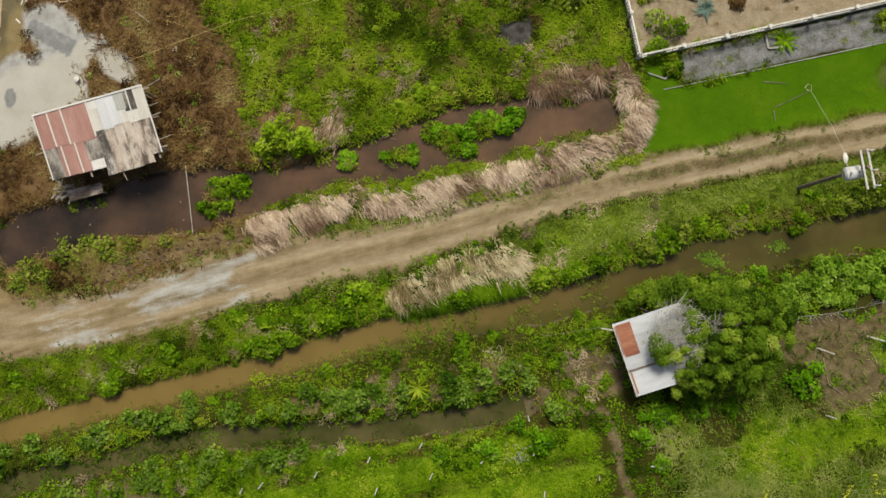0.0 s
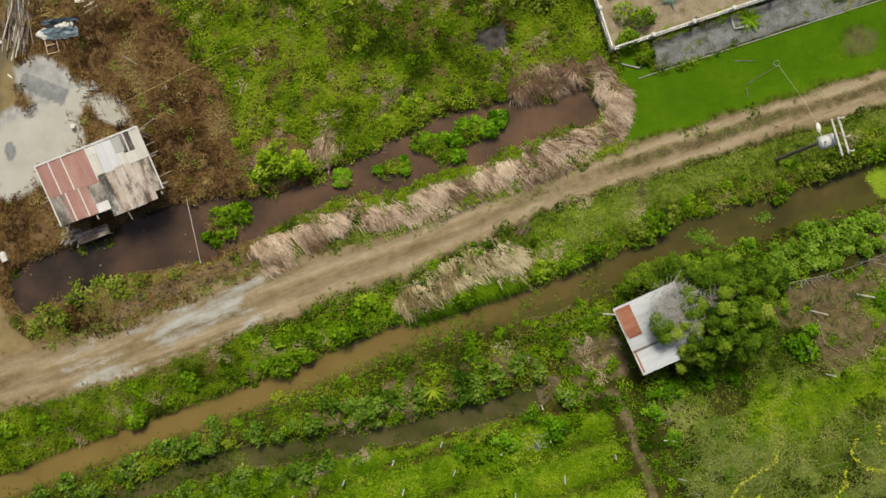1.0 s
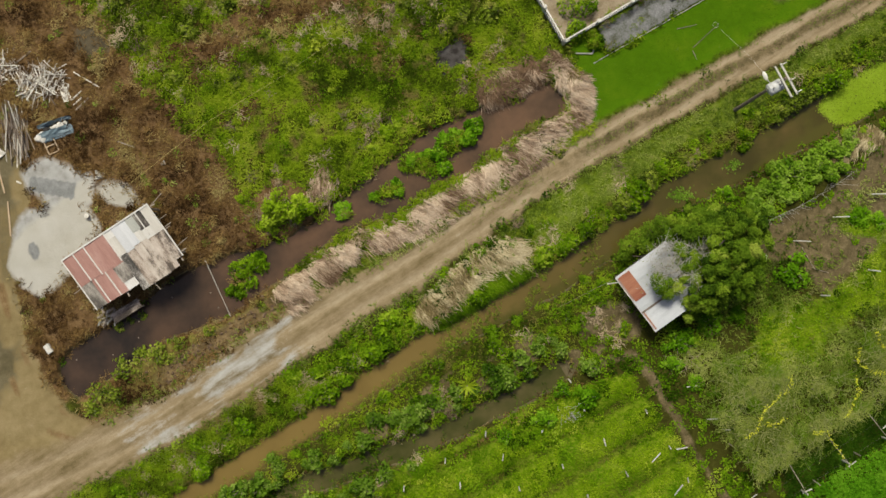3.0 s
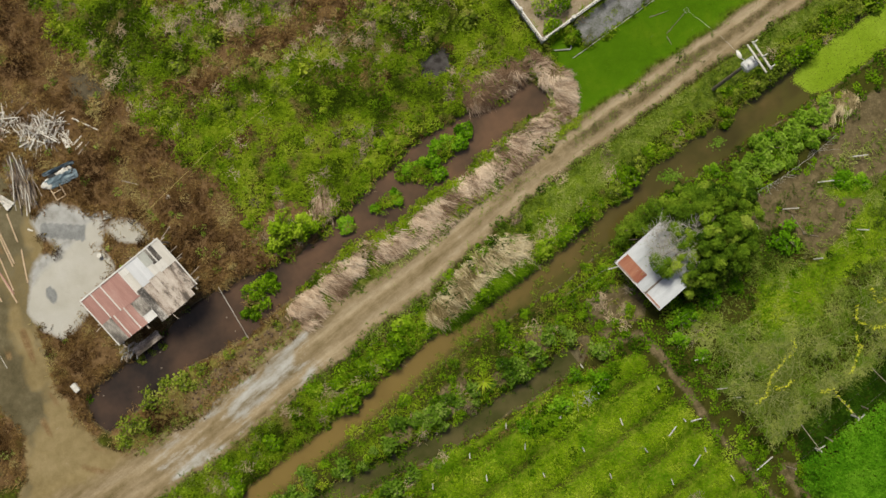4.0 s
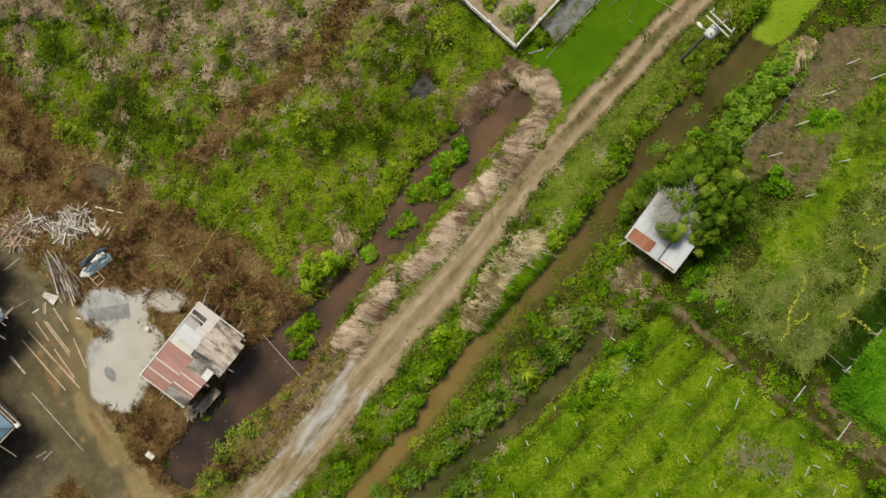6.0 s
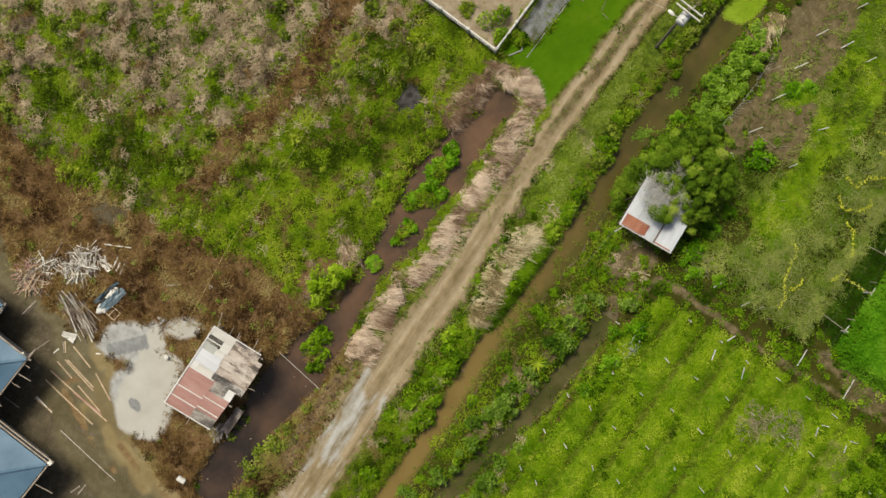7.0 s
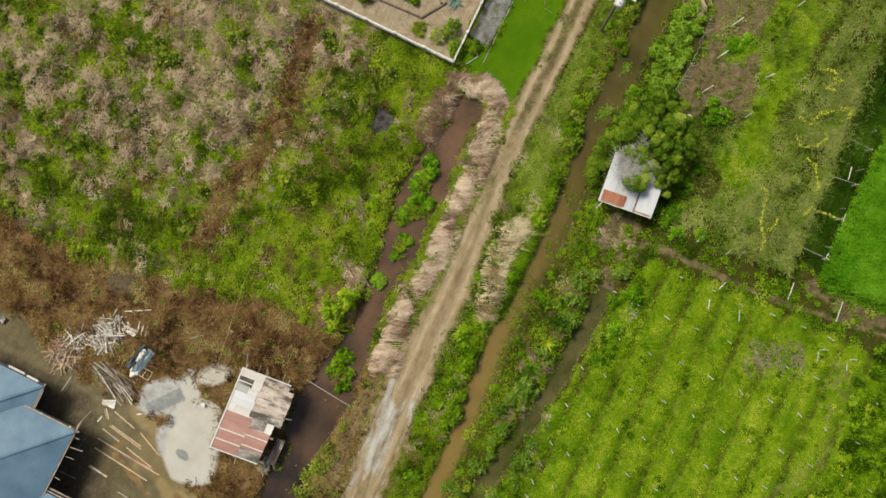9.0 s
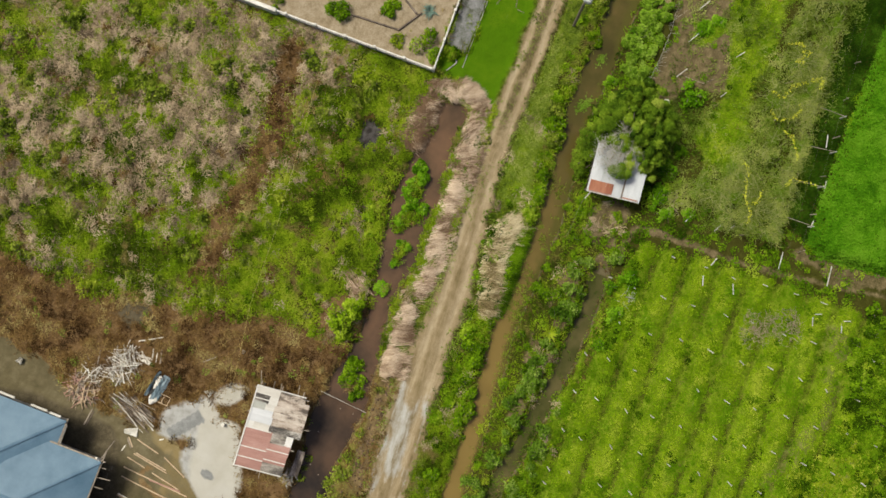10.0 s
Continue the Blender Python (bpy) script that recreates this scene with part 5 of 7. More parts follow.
points = scatter(60000, (8, 5), (36, 18), in_sight * np.clip(in_lawn + 0.6 * shoulder * (road_side > 0) * ease(9, 11, GX), 0, 1) * (1 - 0.8 * worn_road))
stuff("turf", blade_shapes(points, 0.045, 0.035, 0.6), TURF, "short mown green turf", "grass", drifting(points, 3.0, 0.8, 210))
points = clumped(scatter(40000, (-8, -2), (40, 14), on_road * ease(0.55, 0.1, np.abs(road_side - 0.1)) * ease(-8, 8, GX) * ease(0.38, 0.6, clouds(GX, GY, 2.5, 33))), 3, 0.1, 0.02)
stuff("track_grass", blade_shapes(points, 0.08, 0.03, 0.7), ORCHARD, "thin grass between the wheel tracks", "grass", drifting(points, 1.2, 0.6, 211))

WEED_AREA = [(23.0, 2.7), (23.6, 1.5), (24.5, 1.15), (26.8, 1.5), (28.6, 2.0), (34, 3.2), (34, 5.2), (28.2, 4.2), (26.8, 4.1), (24.7, 3.6)]
points = scatter(95000, (22, 0), (35, 6), ease(0.15, -0.25, area_distance(GX, GY, WEED_AREA) + warp * 0.4))
points[:, 2] = WATER_LEVEL + rng.uniform(0.006, 0.02, len(points))
stuff("duckweed", leaf_shapes(points, 0.075, 0.0, 0.02, 0.5), WEED_WATER, "bright floating duckweed on the canal", "duckweed")
points = scatter(700, (-14, -8.5), (-10, -5.5), ease(0.75, 0.3, np.hypot((GX + 12.1) * 0.65, GY + 6.95) + warp * 0.5))
points[:, 2] = WATER_LEVEL
stuff("water_tuft", leaf_shapes(clumped(points, 5, 0.12, 0.16), 0.12), LIME, "light green tuft growing in the canal", "water plant")
for x, y in ((13.55, -0.05), (12.9, 0.25), (16.9, 0.9)):
    points = np.stack([x + rng.normal(0, 0.28, 70), y + rng.normal(0, 0.2, 70), np.full(70, WATER_LEVEL) + rng.uniform(0.008, 0.03, 70)], -1)
    stuff("floating_leaves", leaf_shapes(points, 0.15, 0.0, 0.05, 0.45), PALE, "pale floating leaves on the canal", "water plant")
points = scatter(9000, (-4, -6), (8, 0), ease(canal_half, canal_half - 0.4, canal_d) * ease(0.5, 0.62, clouds(GX, GY, 1.2, 91)) * 0.25)
points[:, 2] = WATER_LEVEL
points = np.concatenate([points, scatter(9000, (-34, -13), (-3, -2), (canal_side < 0) * ease(canal_half - 0.75, canal_half - 0.15, canal_d + warp * 0.4) * ease(canal_half + 0.5, canal_half + 0.2, canal_d) * 0.7)])
points[:, 2] = np.maximum(points[:, 2], WATER_LEVEL - 0.05)
stuff("water_grass", blade_shapes(clumped(points, 3, 0.15, 0.03), 0.28, 0.04, 0.9), OLIVE, "grass growing out of the canal", "grass")

points = scatter(240000, (12, -42), (44, -14), in_sight * ease(0.15, -0.2, area_distance(GX, GY, THICKET) + warp * 0.25))
points[:, 2] = ground_z(20, -25) + (1.7 + 0.9 * (clouds(points[:, 0], points[:, 1], 1.1, 95) - 0.5)) * ease(0.1, -0.9, area_distance(points[:, 0], points[:, 1], THICKET)) + rng.uniform(-0.16, 0.06, len(points))
points = clumped(points, 2, 0.2, 0.1)
stuff("thicket", leaf_shapes(points, 0.17, 0.1, 0.25, 0.26), THICKET_LEAF, "dense bright green climbing thicket", "thicket", drifting(points, 0.9, 0.9, 212) + 0.08)

corner = in_sight * ease(0.4, -0.3, area_distance(GX, GY, [(11.5, -28.2), (7, -28.7), (3.4, -29.7), (0, -30.3), (-2, -29.2), (-4.6, -28.6), (-7, -33), (0, -42), (13, -36)]) + warp)
points, tone = tussocks(1500, (-8, -40), (13, -27), corner, (0.25, 0.55), (0.4, 1.0), 48, 1.4, 15)
stuff("corner_leaves", leaf_shapes(points, 0.17), SHRUB, "leafy green growth at the field corner", "weeds", tone - 0.12)
points, tone = tussocks(500, (-8, -40), (5, -27), corner * ease(3, 0, GX) * lumps, (0.25, 0.5), (0.5, 0.9), 40, 1.0, 16)
stuff("corner_lime_leaves", leaf_shapes(points, 0.15), LIME, "yellow-green leafy growth at the field corner", "weeds", tone)
points, tone = tussocks(420, (10, 9), (36, 20), in_gravel * ease(0.50, 0.58, clouds(GX, GY, 1.6, 96)), (0.15, 0.4), (0.02, 0.08), 46, 1.0, 13)
stuff("gravel_weeds", leaf_shapes(points, 0.07), OLIVE, "patches of weeds growing through gravel", "weeds", tone)
points, tone = tussocks(500, (4, 11), (36, 34), in_yard * (1 - in_gravel) * ease(0.48, 0.6, clouds(GX, GY, 1.6, 97)), (0.08, 0.3), (0.03, 0.1), 20, 1.0, 14)
stuff("yard_weeds", leaf_shapes(points, 0.08), BROWN, "thin dry weeds on the sandy yard", "weeds", tone + 0.2)


# ---- shrubs and trees ----
def dome_points(count, radius, tall, low=0.0):
    """Points near the skin of a dome that stands on z = low * tall."""
    a, h = rng.uniform(0, 2 * math.pi, count), rng.random(count)
    r = np.sqrt(np.clip(1 - h * h, 0, 1)) * rng.uniform(0.72, 1.02, count)
    return np.stack([np.cos(a) * r * radius, np.sin(a) * r * radius, (low + (1 - low) * h * rng.uniform(0.8, 1.05, count)) * tall], -1)


def skin_leaves(at, middle, size, jitter=0.65, width=0.34):
    """Leaves that lie on the skin of a round mass, like shingles, with some disorder."""
    k = len(at)
    out = at - middle
    out /= np.linalg.norm(out, axis=1, keepdims=True) + 1e-6
    out += rng.normal(0, jitter, (k, 3))
    out[:, 2] = np.abs(out[:, 2]) + 0.1
    out /= np.linalg.norm(out, axis=1, keepdims=True)
    d = np.cross(out, rng.normal(0, 1, (k, 3)))
    d /= np.linalg.norm(d, axis=1, keepdims=True) + 1e-6
    s = np.cross(out, d)
    size = np.broadcast_to(size, k)[:, None]
    v = np.stack([at - d * size * 0.4, at + s * size * width + d * size * 0.08, at + d * size * 0.6, at - s * size * width + d * size * 0.08], 1)
    return v.reshape(-1, 3), np.arange(4 * k).reshape(-1, 4)


def toned(me, tone):
    """Gives each leaf the tone of its tuft."""
    me.attributes.new("tone", "FLOAT", "POINT").data.foreach_set("value", np.repeat(tone, len(me.vertices) // len(tone)).astype(np.float32))
    return me


def shrub(name, label, category, group, m, radius, tall, material, size=0.15, leaves=520, lobes=9):
    ob = thing(name, m, label, category, group)
    stems, at, tone, mids = [], [], [], []
    for k in range(lobes):
        a, r = rng.uniform(0, 2 * math.pi), radius * 0.74 * math.sqrt(rng.random())
        c = np.array([math.cos(a) * r, math.sin(a) * r, 0])
        lobe = dome_points(leaves // lobes, radius * rng.uniform(0.26, 0.48), tall * rng.uniform(0.5, 1.0) * (1 - 0.35 * r / radius), 0.1)
        at.append(lobe + c + rng.normal(0, 0.07, lobe.shape) * (1, 1, 0.6))
        mids.append(np.tile(c + (0, 0, -0.1 * tall), (len(lobe), 1)))
        tone.append(np.full(len(lobe), rng.normal(0, 0.18)))
        stems.append(([(0, 0, -0.1), c * 0.5 + (0, 0, tall * 0.35), c + (0, 0, tall * 0.72)], (0.025, 0.018, 0.008), 5))
    part("stem", tubes_mesh("stem", stems), BARK, ob)
    part("foliage", toned(mesh_of("foliage", *skin_leaves(np.concatenate(at), np.concatenate(mids), size * rng.uniform(0.7, 1.3, sum(map(len, at))))), np.concatenate(tone)), material, ob)
    return ob


def shrubs(name, label, category, group, places, material, size=0.15, leaves=520):
    """Shrubs of one kind: four shapes, then copies of them."""
    made = []
    for n, (x, y, radius, tall) in enumerate(places):
        m = pose(x, y, max(ground_z(x, y), WATER_LEVEL - 0.1), 0, 0, rng.uniform(0, 360))
        if n < 4:
            made.append((shrub(name, label, category, group, m, radius, tall, material, size, leaves), radius, tall))
        else:
            ob, r, t = made[n % 4]
            copy_thing(ob, m @ Matrix.Diagonal((radius / r, radius / r, tall / t, 1)))


def spread_places(count, low, high, density, apart, radius, tall):
    places = []
    for p in scatter(count * 60, low, high, density):
        if len(places) < count and all(math.hypot(p[0] - q[0], p[1] - q[1]) > apart for q in places):
            s = rng.uniform(0, 1)
            places.append((p[0], p[1], radius[0] + s * (radius[1] - radius[0]), tall[0] + s * (tall[1] - tall[0])))
    return places


no_reeds = ease(0.9, 1.5, line_distance(GX, GY, SOUTH_REEDS)[0])
shrubs("bank_shrub", "bushy green shrub on the canal bank", "shrub", "shrubs on the road bank", spread_places(34, (-34, -14), (32, 9), (south_bank > 0.9) * (1 - 0.75 * west_bank) * (verge < 0.3) * no_reeds * (road_d > road_half + 0.5) * (open_land > 0.9) * (GX < 5), 0.62, (0.3, 0.75), (0.4, 1.1)), SHRUB, 0.16)
shrubs("bank_shrub", "bushy olive green shrub on the canal bank", "shrub", "olive shrubs on the bank", spread_places(22, (-34, -14), (32, 9), (south_bank > 0.9) * (verge < 0.3) * no_reeds * (road_d > road_half + 0.5) * (open_land > 0.9) * (GX >= 5), 0.62, (0.3, 0.75), (0.4, 1.1)), OLIVE, 0.15)
shrubs("bank_shrub", "bushy dark green shrub on the canal bank", "shrub", "dark shrubs on the bank", spread_places(24, (-34, -14), (32, 9), (south_bank > 0.9) * (verge < 0.3) * no_reeds * (road_d > road_half + 0.5) * (open_land > 0.9) * (GX >= 5), 0.62, (0.3, 0.75), (0.4, 1.1)), SHRUB, 0.15)
shrubs("hedge_shrub", "green leafy shrub in the hedge by the trench", "shrub", "shrubs along the trench", spread_places(72, (-30, -16), (8, -1), hedge * ease(2.6, 1.4, trench_d) * (trench_d > 0.95), 0.55, (0.28, 0.66), (0.45, 1.15)), PALE, 0.19, 320)
shrubs("low_shrub", "low dark green shrub between canal and trench", "shrub", "low shrubs", spread_places(20, (-30, -16), (8, -1), hedge * ease(1.8, 2.6, trench_d), 0.8, (0.3, 0.6), (0.3, 0.7)), SHRUB, 0.13)
shrubs("meadow_bush", "rounded green bush in the meadow", "bush", "bushes in the meadow", spread_places(150, (-22, 14), (6, 44), north * (1 - in_dry) * (1 - brown_streak) * ease(0.45, 0.56, clouds(GX, GY, 2.2, 77)), 0.5, (0.22, 0.62), (0.3, 0.95)), OLIVE, 0.13, 400)
shrubs("light_bush", "light yellow-green bush in the meadow", "bush", "light bushes in the meadow", [(-19.6, 24.9, 0.75, 0.9), (-7.0, 31.2, 1.0, 0.9)] + spread_places(9, (-20, 14), (6, 44), grassy, 1.6, (0.3, 0.6), (0.3, 0.7)), LIME, 0.14)
shrubs("ditch_bush", "yellow-green leafy bush at the ditch", "bush", "bushes at the ditch", [(-11.1, 7.0, 1.55, 2.7), (-10.0, 6.5, 1.05, 1.9), (-11.9, 6.4, 0.7, 1.2), (-9.8, 7.0, 0.6, 0.8), (-13.2, 8.4, 0.5, 0.6), (-4.4, 8.9, 0.45, 0.6), (-3.2, 9.6, 0.5, 0.6), (-2.4, 9.9, 0.4, 0.5)], BUSHY, 0.2, 900)
shrubs("water_bush", "bright green bush standing in the ditch water", "bush", "bushes in the ditch", [(2.1, 8.3, 0.62, 0.6), (1.4, 7.6, 0.62, 0.7), (0.1, 7.9, 0.6, 0.6), (0.8, 7.9, 0.6, 0.6), (-0.6, 7.3, 0.55, 0.6), (-1.4, 7.5, 0.5, 0.5), (-2.2, 7.4, 0.42, 0.4), (-0.4, 6.4, 0.5, 0.5), (-3.6, 6.4, 0.42, 0.4), (-3.7, 5.8, 0.36, 0.3), (-5.2, 5.95, 0.32, 0.25), (-7.3, 5.7, 0.6, 0.35)], FRESH, 0.2, 620)
shrubs("ditch_shrub", "dense dark green shrub standing in the ditch", "bush", "dark shrubs in the ditch", [(-14.2, 4.0, 1.15, 1.5), (-15.35, 3.2, 0.7, 0.8), (-13.5, 4.4, 0.65, 0.9)], SHRUB, 0.18, 900)
shrubs("roadside_bush", "straggly yellow-green bush on the brown bank", "bush", "bushes on the brown bank", [(-25.2, -0.4, 1.1, 1.2), (-23.4, 0.3, 1.0, 1.1), (-22.4, 0.9, 0.8, 0.9), (-21.2, 0.8, 0.7, 0.8), (-24.3, -1.0, 0.75, 1.0), (-19.6, 0.9, 0.6, 0.7), (-17.6, 1.2, 0.5, 0.6), (-26.3, -1.3, 0.6, 0.6), (-14.1, 1.6, 0.45, 0.5), (-20.5, 0.2, 0.5, 0.5), (-21.6, 3.4, 0.4, 0.4), (-23.2, 3.2, 0.4, 0.4), (-22.4, 3.3, 0.35, 0.4)], OLIVE, 0.2, 230)
shrubs("hut_shrub", "green shrub growing round the small hut", "shrub", "shrubs round the hut", [(9.7, -8.6, 0.9, 1.2), (10.8, -8.4, 0.8, 1.1), (9.3, -9.8, 0.7, 0.8), (12.3, -8.0, 0.9, 1.2), (18.3, -6.4, 1.25, 1.2), (23.4, -4.7, 0.9, 0.7), (24.2, -5.2, 0.7, 0.5), (10.3, -11.3, 0.6, 0.7), (11.2, -12.3, 0.5, 0.6), (3.4, -10.1, 0.95, 1.3), (0.6, -10.6, 0.8, 1.1), (-2.0, -10.9, 0.6, 0.8), (2.2, -9.3, 0.6, 0.8), (14.0, -8.2, 0.7, 0.9), (15.8, -0.7, 0.6, 0.7)], FRESH, 0.17, 520)
shrubs("vine_mass", "heaped bright green vines by the canal", "vines", "vines by the canal", [(17.6, -1.3, 0.8, 0.7), (18.6, -0.9, 1.0, 0.9), (19.8, -0.8, 1.1, 1.0), (21.0, -0.6, 1.1, 1.0), (22.2, -0.4, 1.0, 0.9), (23.3, -0.1, 0.9, 0.9), (24.3, 0.1, 0.7, 0.8), (18.0, -2.2, 0.7, 0.6), (17.0, -2.6, 0.7, 0.7), (19.4, -1.7, 0.8, 0.6), (21.4, -1.3, 0.8, 0.7), (20.4, -1.9, 0.7, 0.6), (22.6, -1.4, 0.8, 0.7), (19.2, -0.3, 0.7, 0.7), (22.7, 0.1, 0.6, 0.6), (16.9, -2.2, 0.6, 0.8)], VINE, 0.19, 900)
shrubs("corner_bush", "dark green leafy bush at the field edge", "bush", "bushes at the field corner", spread_places(34, (3, -34), (12, -25), in_sight * (GY < -27.2) * ease(-0.4, 0.4, area_distance(GX, GY, [(-30, -20), (8.6, -26.5), (2.6, -33.5), (-30, -60)])), 0.7, (0.35, 0.7), (0.5, 1.0)), SHRUB, 0.18)
shrubs("corner_herb", "yellow-green leafy herb at the field edge", "bush", "herbs at the field corner", [(-2.0, -31.4, 0.7, 0.6), (-1.2, -31.9, 0.6, 0.6), (-0.4, -32.4, 0.7, 0.6), (0.8, -32.2, 0.7, 0.7), (-2.8, -31.8, 0.6, 0.5), (1.9, -31.7, 0.6, 0.6), (0.1, -31.2, 0.5, 0.5)], LIME, 0.17, 400)
shrubs("garden_shrub", "full green shrub in the fenced garden", "shrub", "garden shrubs", [(10.5, 12.6, 1.5, 1.9), (8.8, 20.0, 1.2, 1.4), (11.4, 16.9, 0.85, 1.0), (11.0, 10.9, 0.6, 0.9), (6.9, 24.4, 0.7, 0.9)], SHRUB, 0.17, 900)
shrubs("flower_shrub", "yellow-flowered shrub in the fenced garden", "shrub", "garden flowers", [(9.5, 15.0, 0.65, 0.7), (22.7, 13.4, 0.7, 0.8), (12.5, 20.5, 0.6, 0.6)], LIME, 0.14, 420)


shrubs("withered_shrub", "rounded brown withered shrub in the sandy yard", "shrub", "withered garden shrubs", [(14.7, 14.6, 0.6, 0.6), (17.4, 15.0, 0.4, 0.4)], BROWN, 0.13, 900)


def star_plant(name, x, y, blades, length, material, label, rise=0.5):
    """A rosette of long bent blades."""
    ob = thing(name, pose(x, y, ground_z(x, y)), label, "plant")
    at = np.zeros((blades, 3)) + (0, 0, 0.05)
    around = np.arange(blades) * 2.39996
    part("rosette", mesh_of("rosette", *blade_shapes(at, length, 0.12, rise, around, 0.1)), material, ob)
    part("heart", rod((0, 0, -0.03), (0, 0, 0.14), 0.06, 0.03), BARK, ob)


star_plant("agave", 12.8, 14.15, 26, 0.75, AGAVE, "grey-green agave rosette in the sandy yard")
star_plant("palm_seedling", 17.2, 12.35, 24, 0.95, SHRUB, "young palm in a kerbed bed on the gravel")
star_plant("palm_plant", -3.3, -7.1, 16, 0.9, LIME, "small yellow-green palm in the hedge", 0.6)


def big_tree(x, y):
    ob = thing("mango_tree", pose(x, y, ground_z(x, y)), "broad rounded dark green tree overhanging the hut roof", "tree")
    trunk = [(0, 0, -0.2), (0.05, 0.02, 0.7), (-0.05, 0.1, 1.5)]
    part("trunk", tubes_mesh("trunk", [(trunk, (0.26, 0.21, 0.18), 10)]), BARK, ob)
    limbs, dry, at, tone, mids = [], [], [], [], []
    for k in range(210):
        a, r = 2.39996 * k, 3.45 * math.sqrt((k + 0.5) / 210)
        bulge = 1 + 0.14 * math.sin(2 * a + 1.0) + 0.07 * math.sin(5 * a)
        cx, cy = math.cos(a) * r * bulge * 1.06 + rng.normal(0, 0.12), math.sin(a) * r * bulge * 0.97 + rng.normal(0, 0.12)
        cz = 1.45 + 2.6 * math.sqrt(max(0.0, 1 - (r / 3.7) ** 2)) + rng.uniform(-0.75, 0.5)
        if k % 5 == 0:
            limbs.append(([(0, 0, 1.3), (cx * 0.45, cy * 0.45, 1.3 + (cz - 1.3) * 0.65), (cx, cy, cz - 0.15)], (0.12, 0.07, 0.02), 6))
        if k in (6, 11, 14, 19, 27, 32, 48):
            for _ in range(5):
                b = rng.uniform(0, 2 * math.pi)
                tip = (cx + 0.6 * math.cos(b), cy + 0.6 * math.sin(b), cz + rng.uniform(0.0, 0.35))
                dry.append(([(cx * 0.7, cy * 0.7, cz - 0.5), ((cx + tip[0]) / 2 + rng.normal(0, 0.1), (cy + tip[1]) / 2, cz - 0.05), tip], (0.022, 0.014, 0.006), 5))
            continue
        if x + cx < 10.95 and (cy > -0.2 or cy > -2.9 and x + cx < 10.8):
            continue
        size = rng.uniform(0.22, 0.43)
        n = int(900 * size)
        squash = rng.uniform(0.7, 1.35)
        at.append(dome_points(n, size, size * 1.05) * (squash, 1 / squash, 1) + rng.normal(0, 0.05, (n, 3)) + (cx, cy, cz - 0.3))
        mids.append(np.tile((cx, cy, cz - 0.35), (n, 1)))
        tone.append(np.full(n, rng.normal(-0.10, 0.22)))
    for cx, cy, cz, size in ((-3.25, -0.1, 3.6, 0.42), (-3.2, -0.65, 3.7, 0.46), (-2.95, -1.1, 3.6, 0.40), (-2.3, -0.95, 3.7, 0.40), (-2.75, -0.5, 3.8, 0.34), (-3.9, 2.2, 1.1, 0.6), (-3.2, 2.5, 1.3, 0.6), (-2.4, 2.7, 1.5, 0.6), (-1.7, 2.9, 1.7, 0.55), (-3.0, 1.9, 1.6, 0.5), (-4.3, 1.7, 0.9, 0.45)):
        limbs.append(([(0, 0, 0.9), (cx * 0.5, cy * 0.5, cz * 0.75), (cx, cy, cz)], (0.08, 0.05, 0.02), 6))
        n = int(900 * size)
        at.append(dome_points(n, size, size * 1.05) + rng.normal(0, 0.06, (n, 3)) + (cx, cy, cz - 0.2))
        mids.append(np.tile((cx, cy, cz - 0.25), (n, 1)))
        tone.append(np.full(n, rng.normal(0.0, 0.15)))
    for k in range(40):
        a, r = rng.uniform(0, 2 * math.pi), 3.2 * math.sqrt(rng.random())
        if x + math.cos(a) * r < 11.2 and -3.0 < math.sin(a) * r < 1.6:
            continue
        c = np.array((math.cos(a) * r * 1.04, math.sin(a) * r * 0.95, 0.9 + 2.2 * math.sqrt(max(0.0, 1 - (r / 3.6) ** 2))))
        at.append(c + rng.normal(0, 1, (130, 3)) * (0.5, 0.5, 0.22))
        mids.append(np.tile(c - (0, 0, 0.5), (130, 1)))
        tone.append(np.full(130, rng.normal(-0.22, 0.1)))
    part("branching", tubes_mesh("branching", limbs), BARK, ob)
    part("dry_twigs", tubes_mesh("dry_twigs", dry), DEAD_WOOD, ob, "bare grey branches in the crown")
    at = np.concatenate(at)
    part("crown", toned(mesh_of("crown", *skin_leaves(at, np.concatenate(mids), 0.12 * rng.uniform(0.7, 1.4, len(at)), 0.42)), np.concatenate(tone)), CROWN, ob)


big_tree(12.75, -4.05)


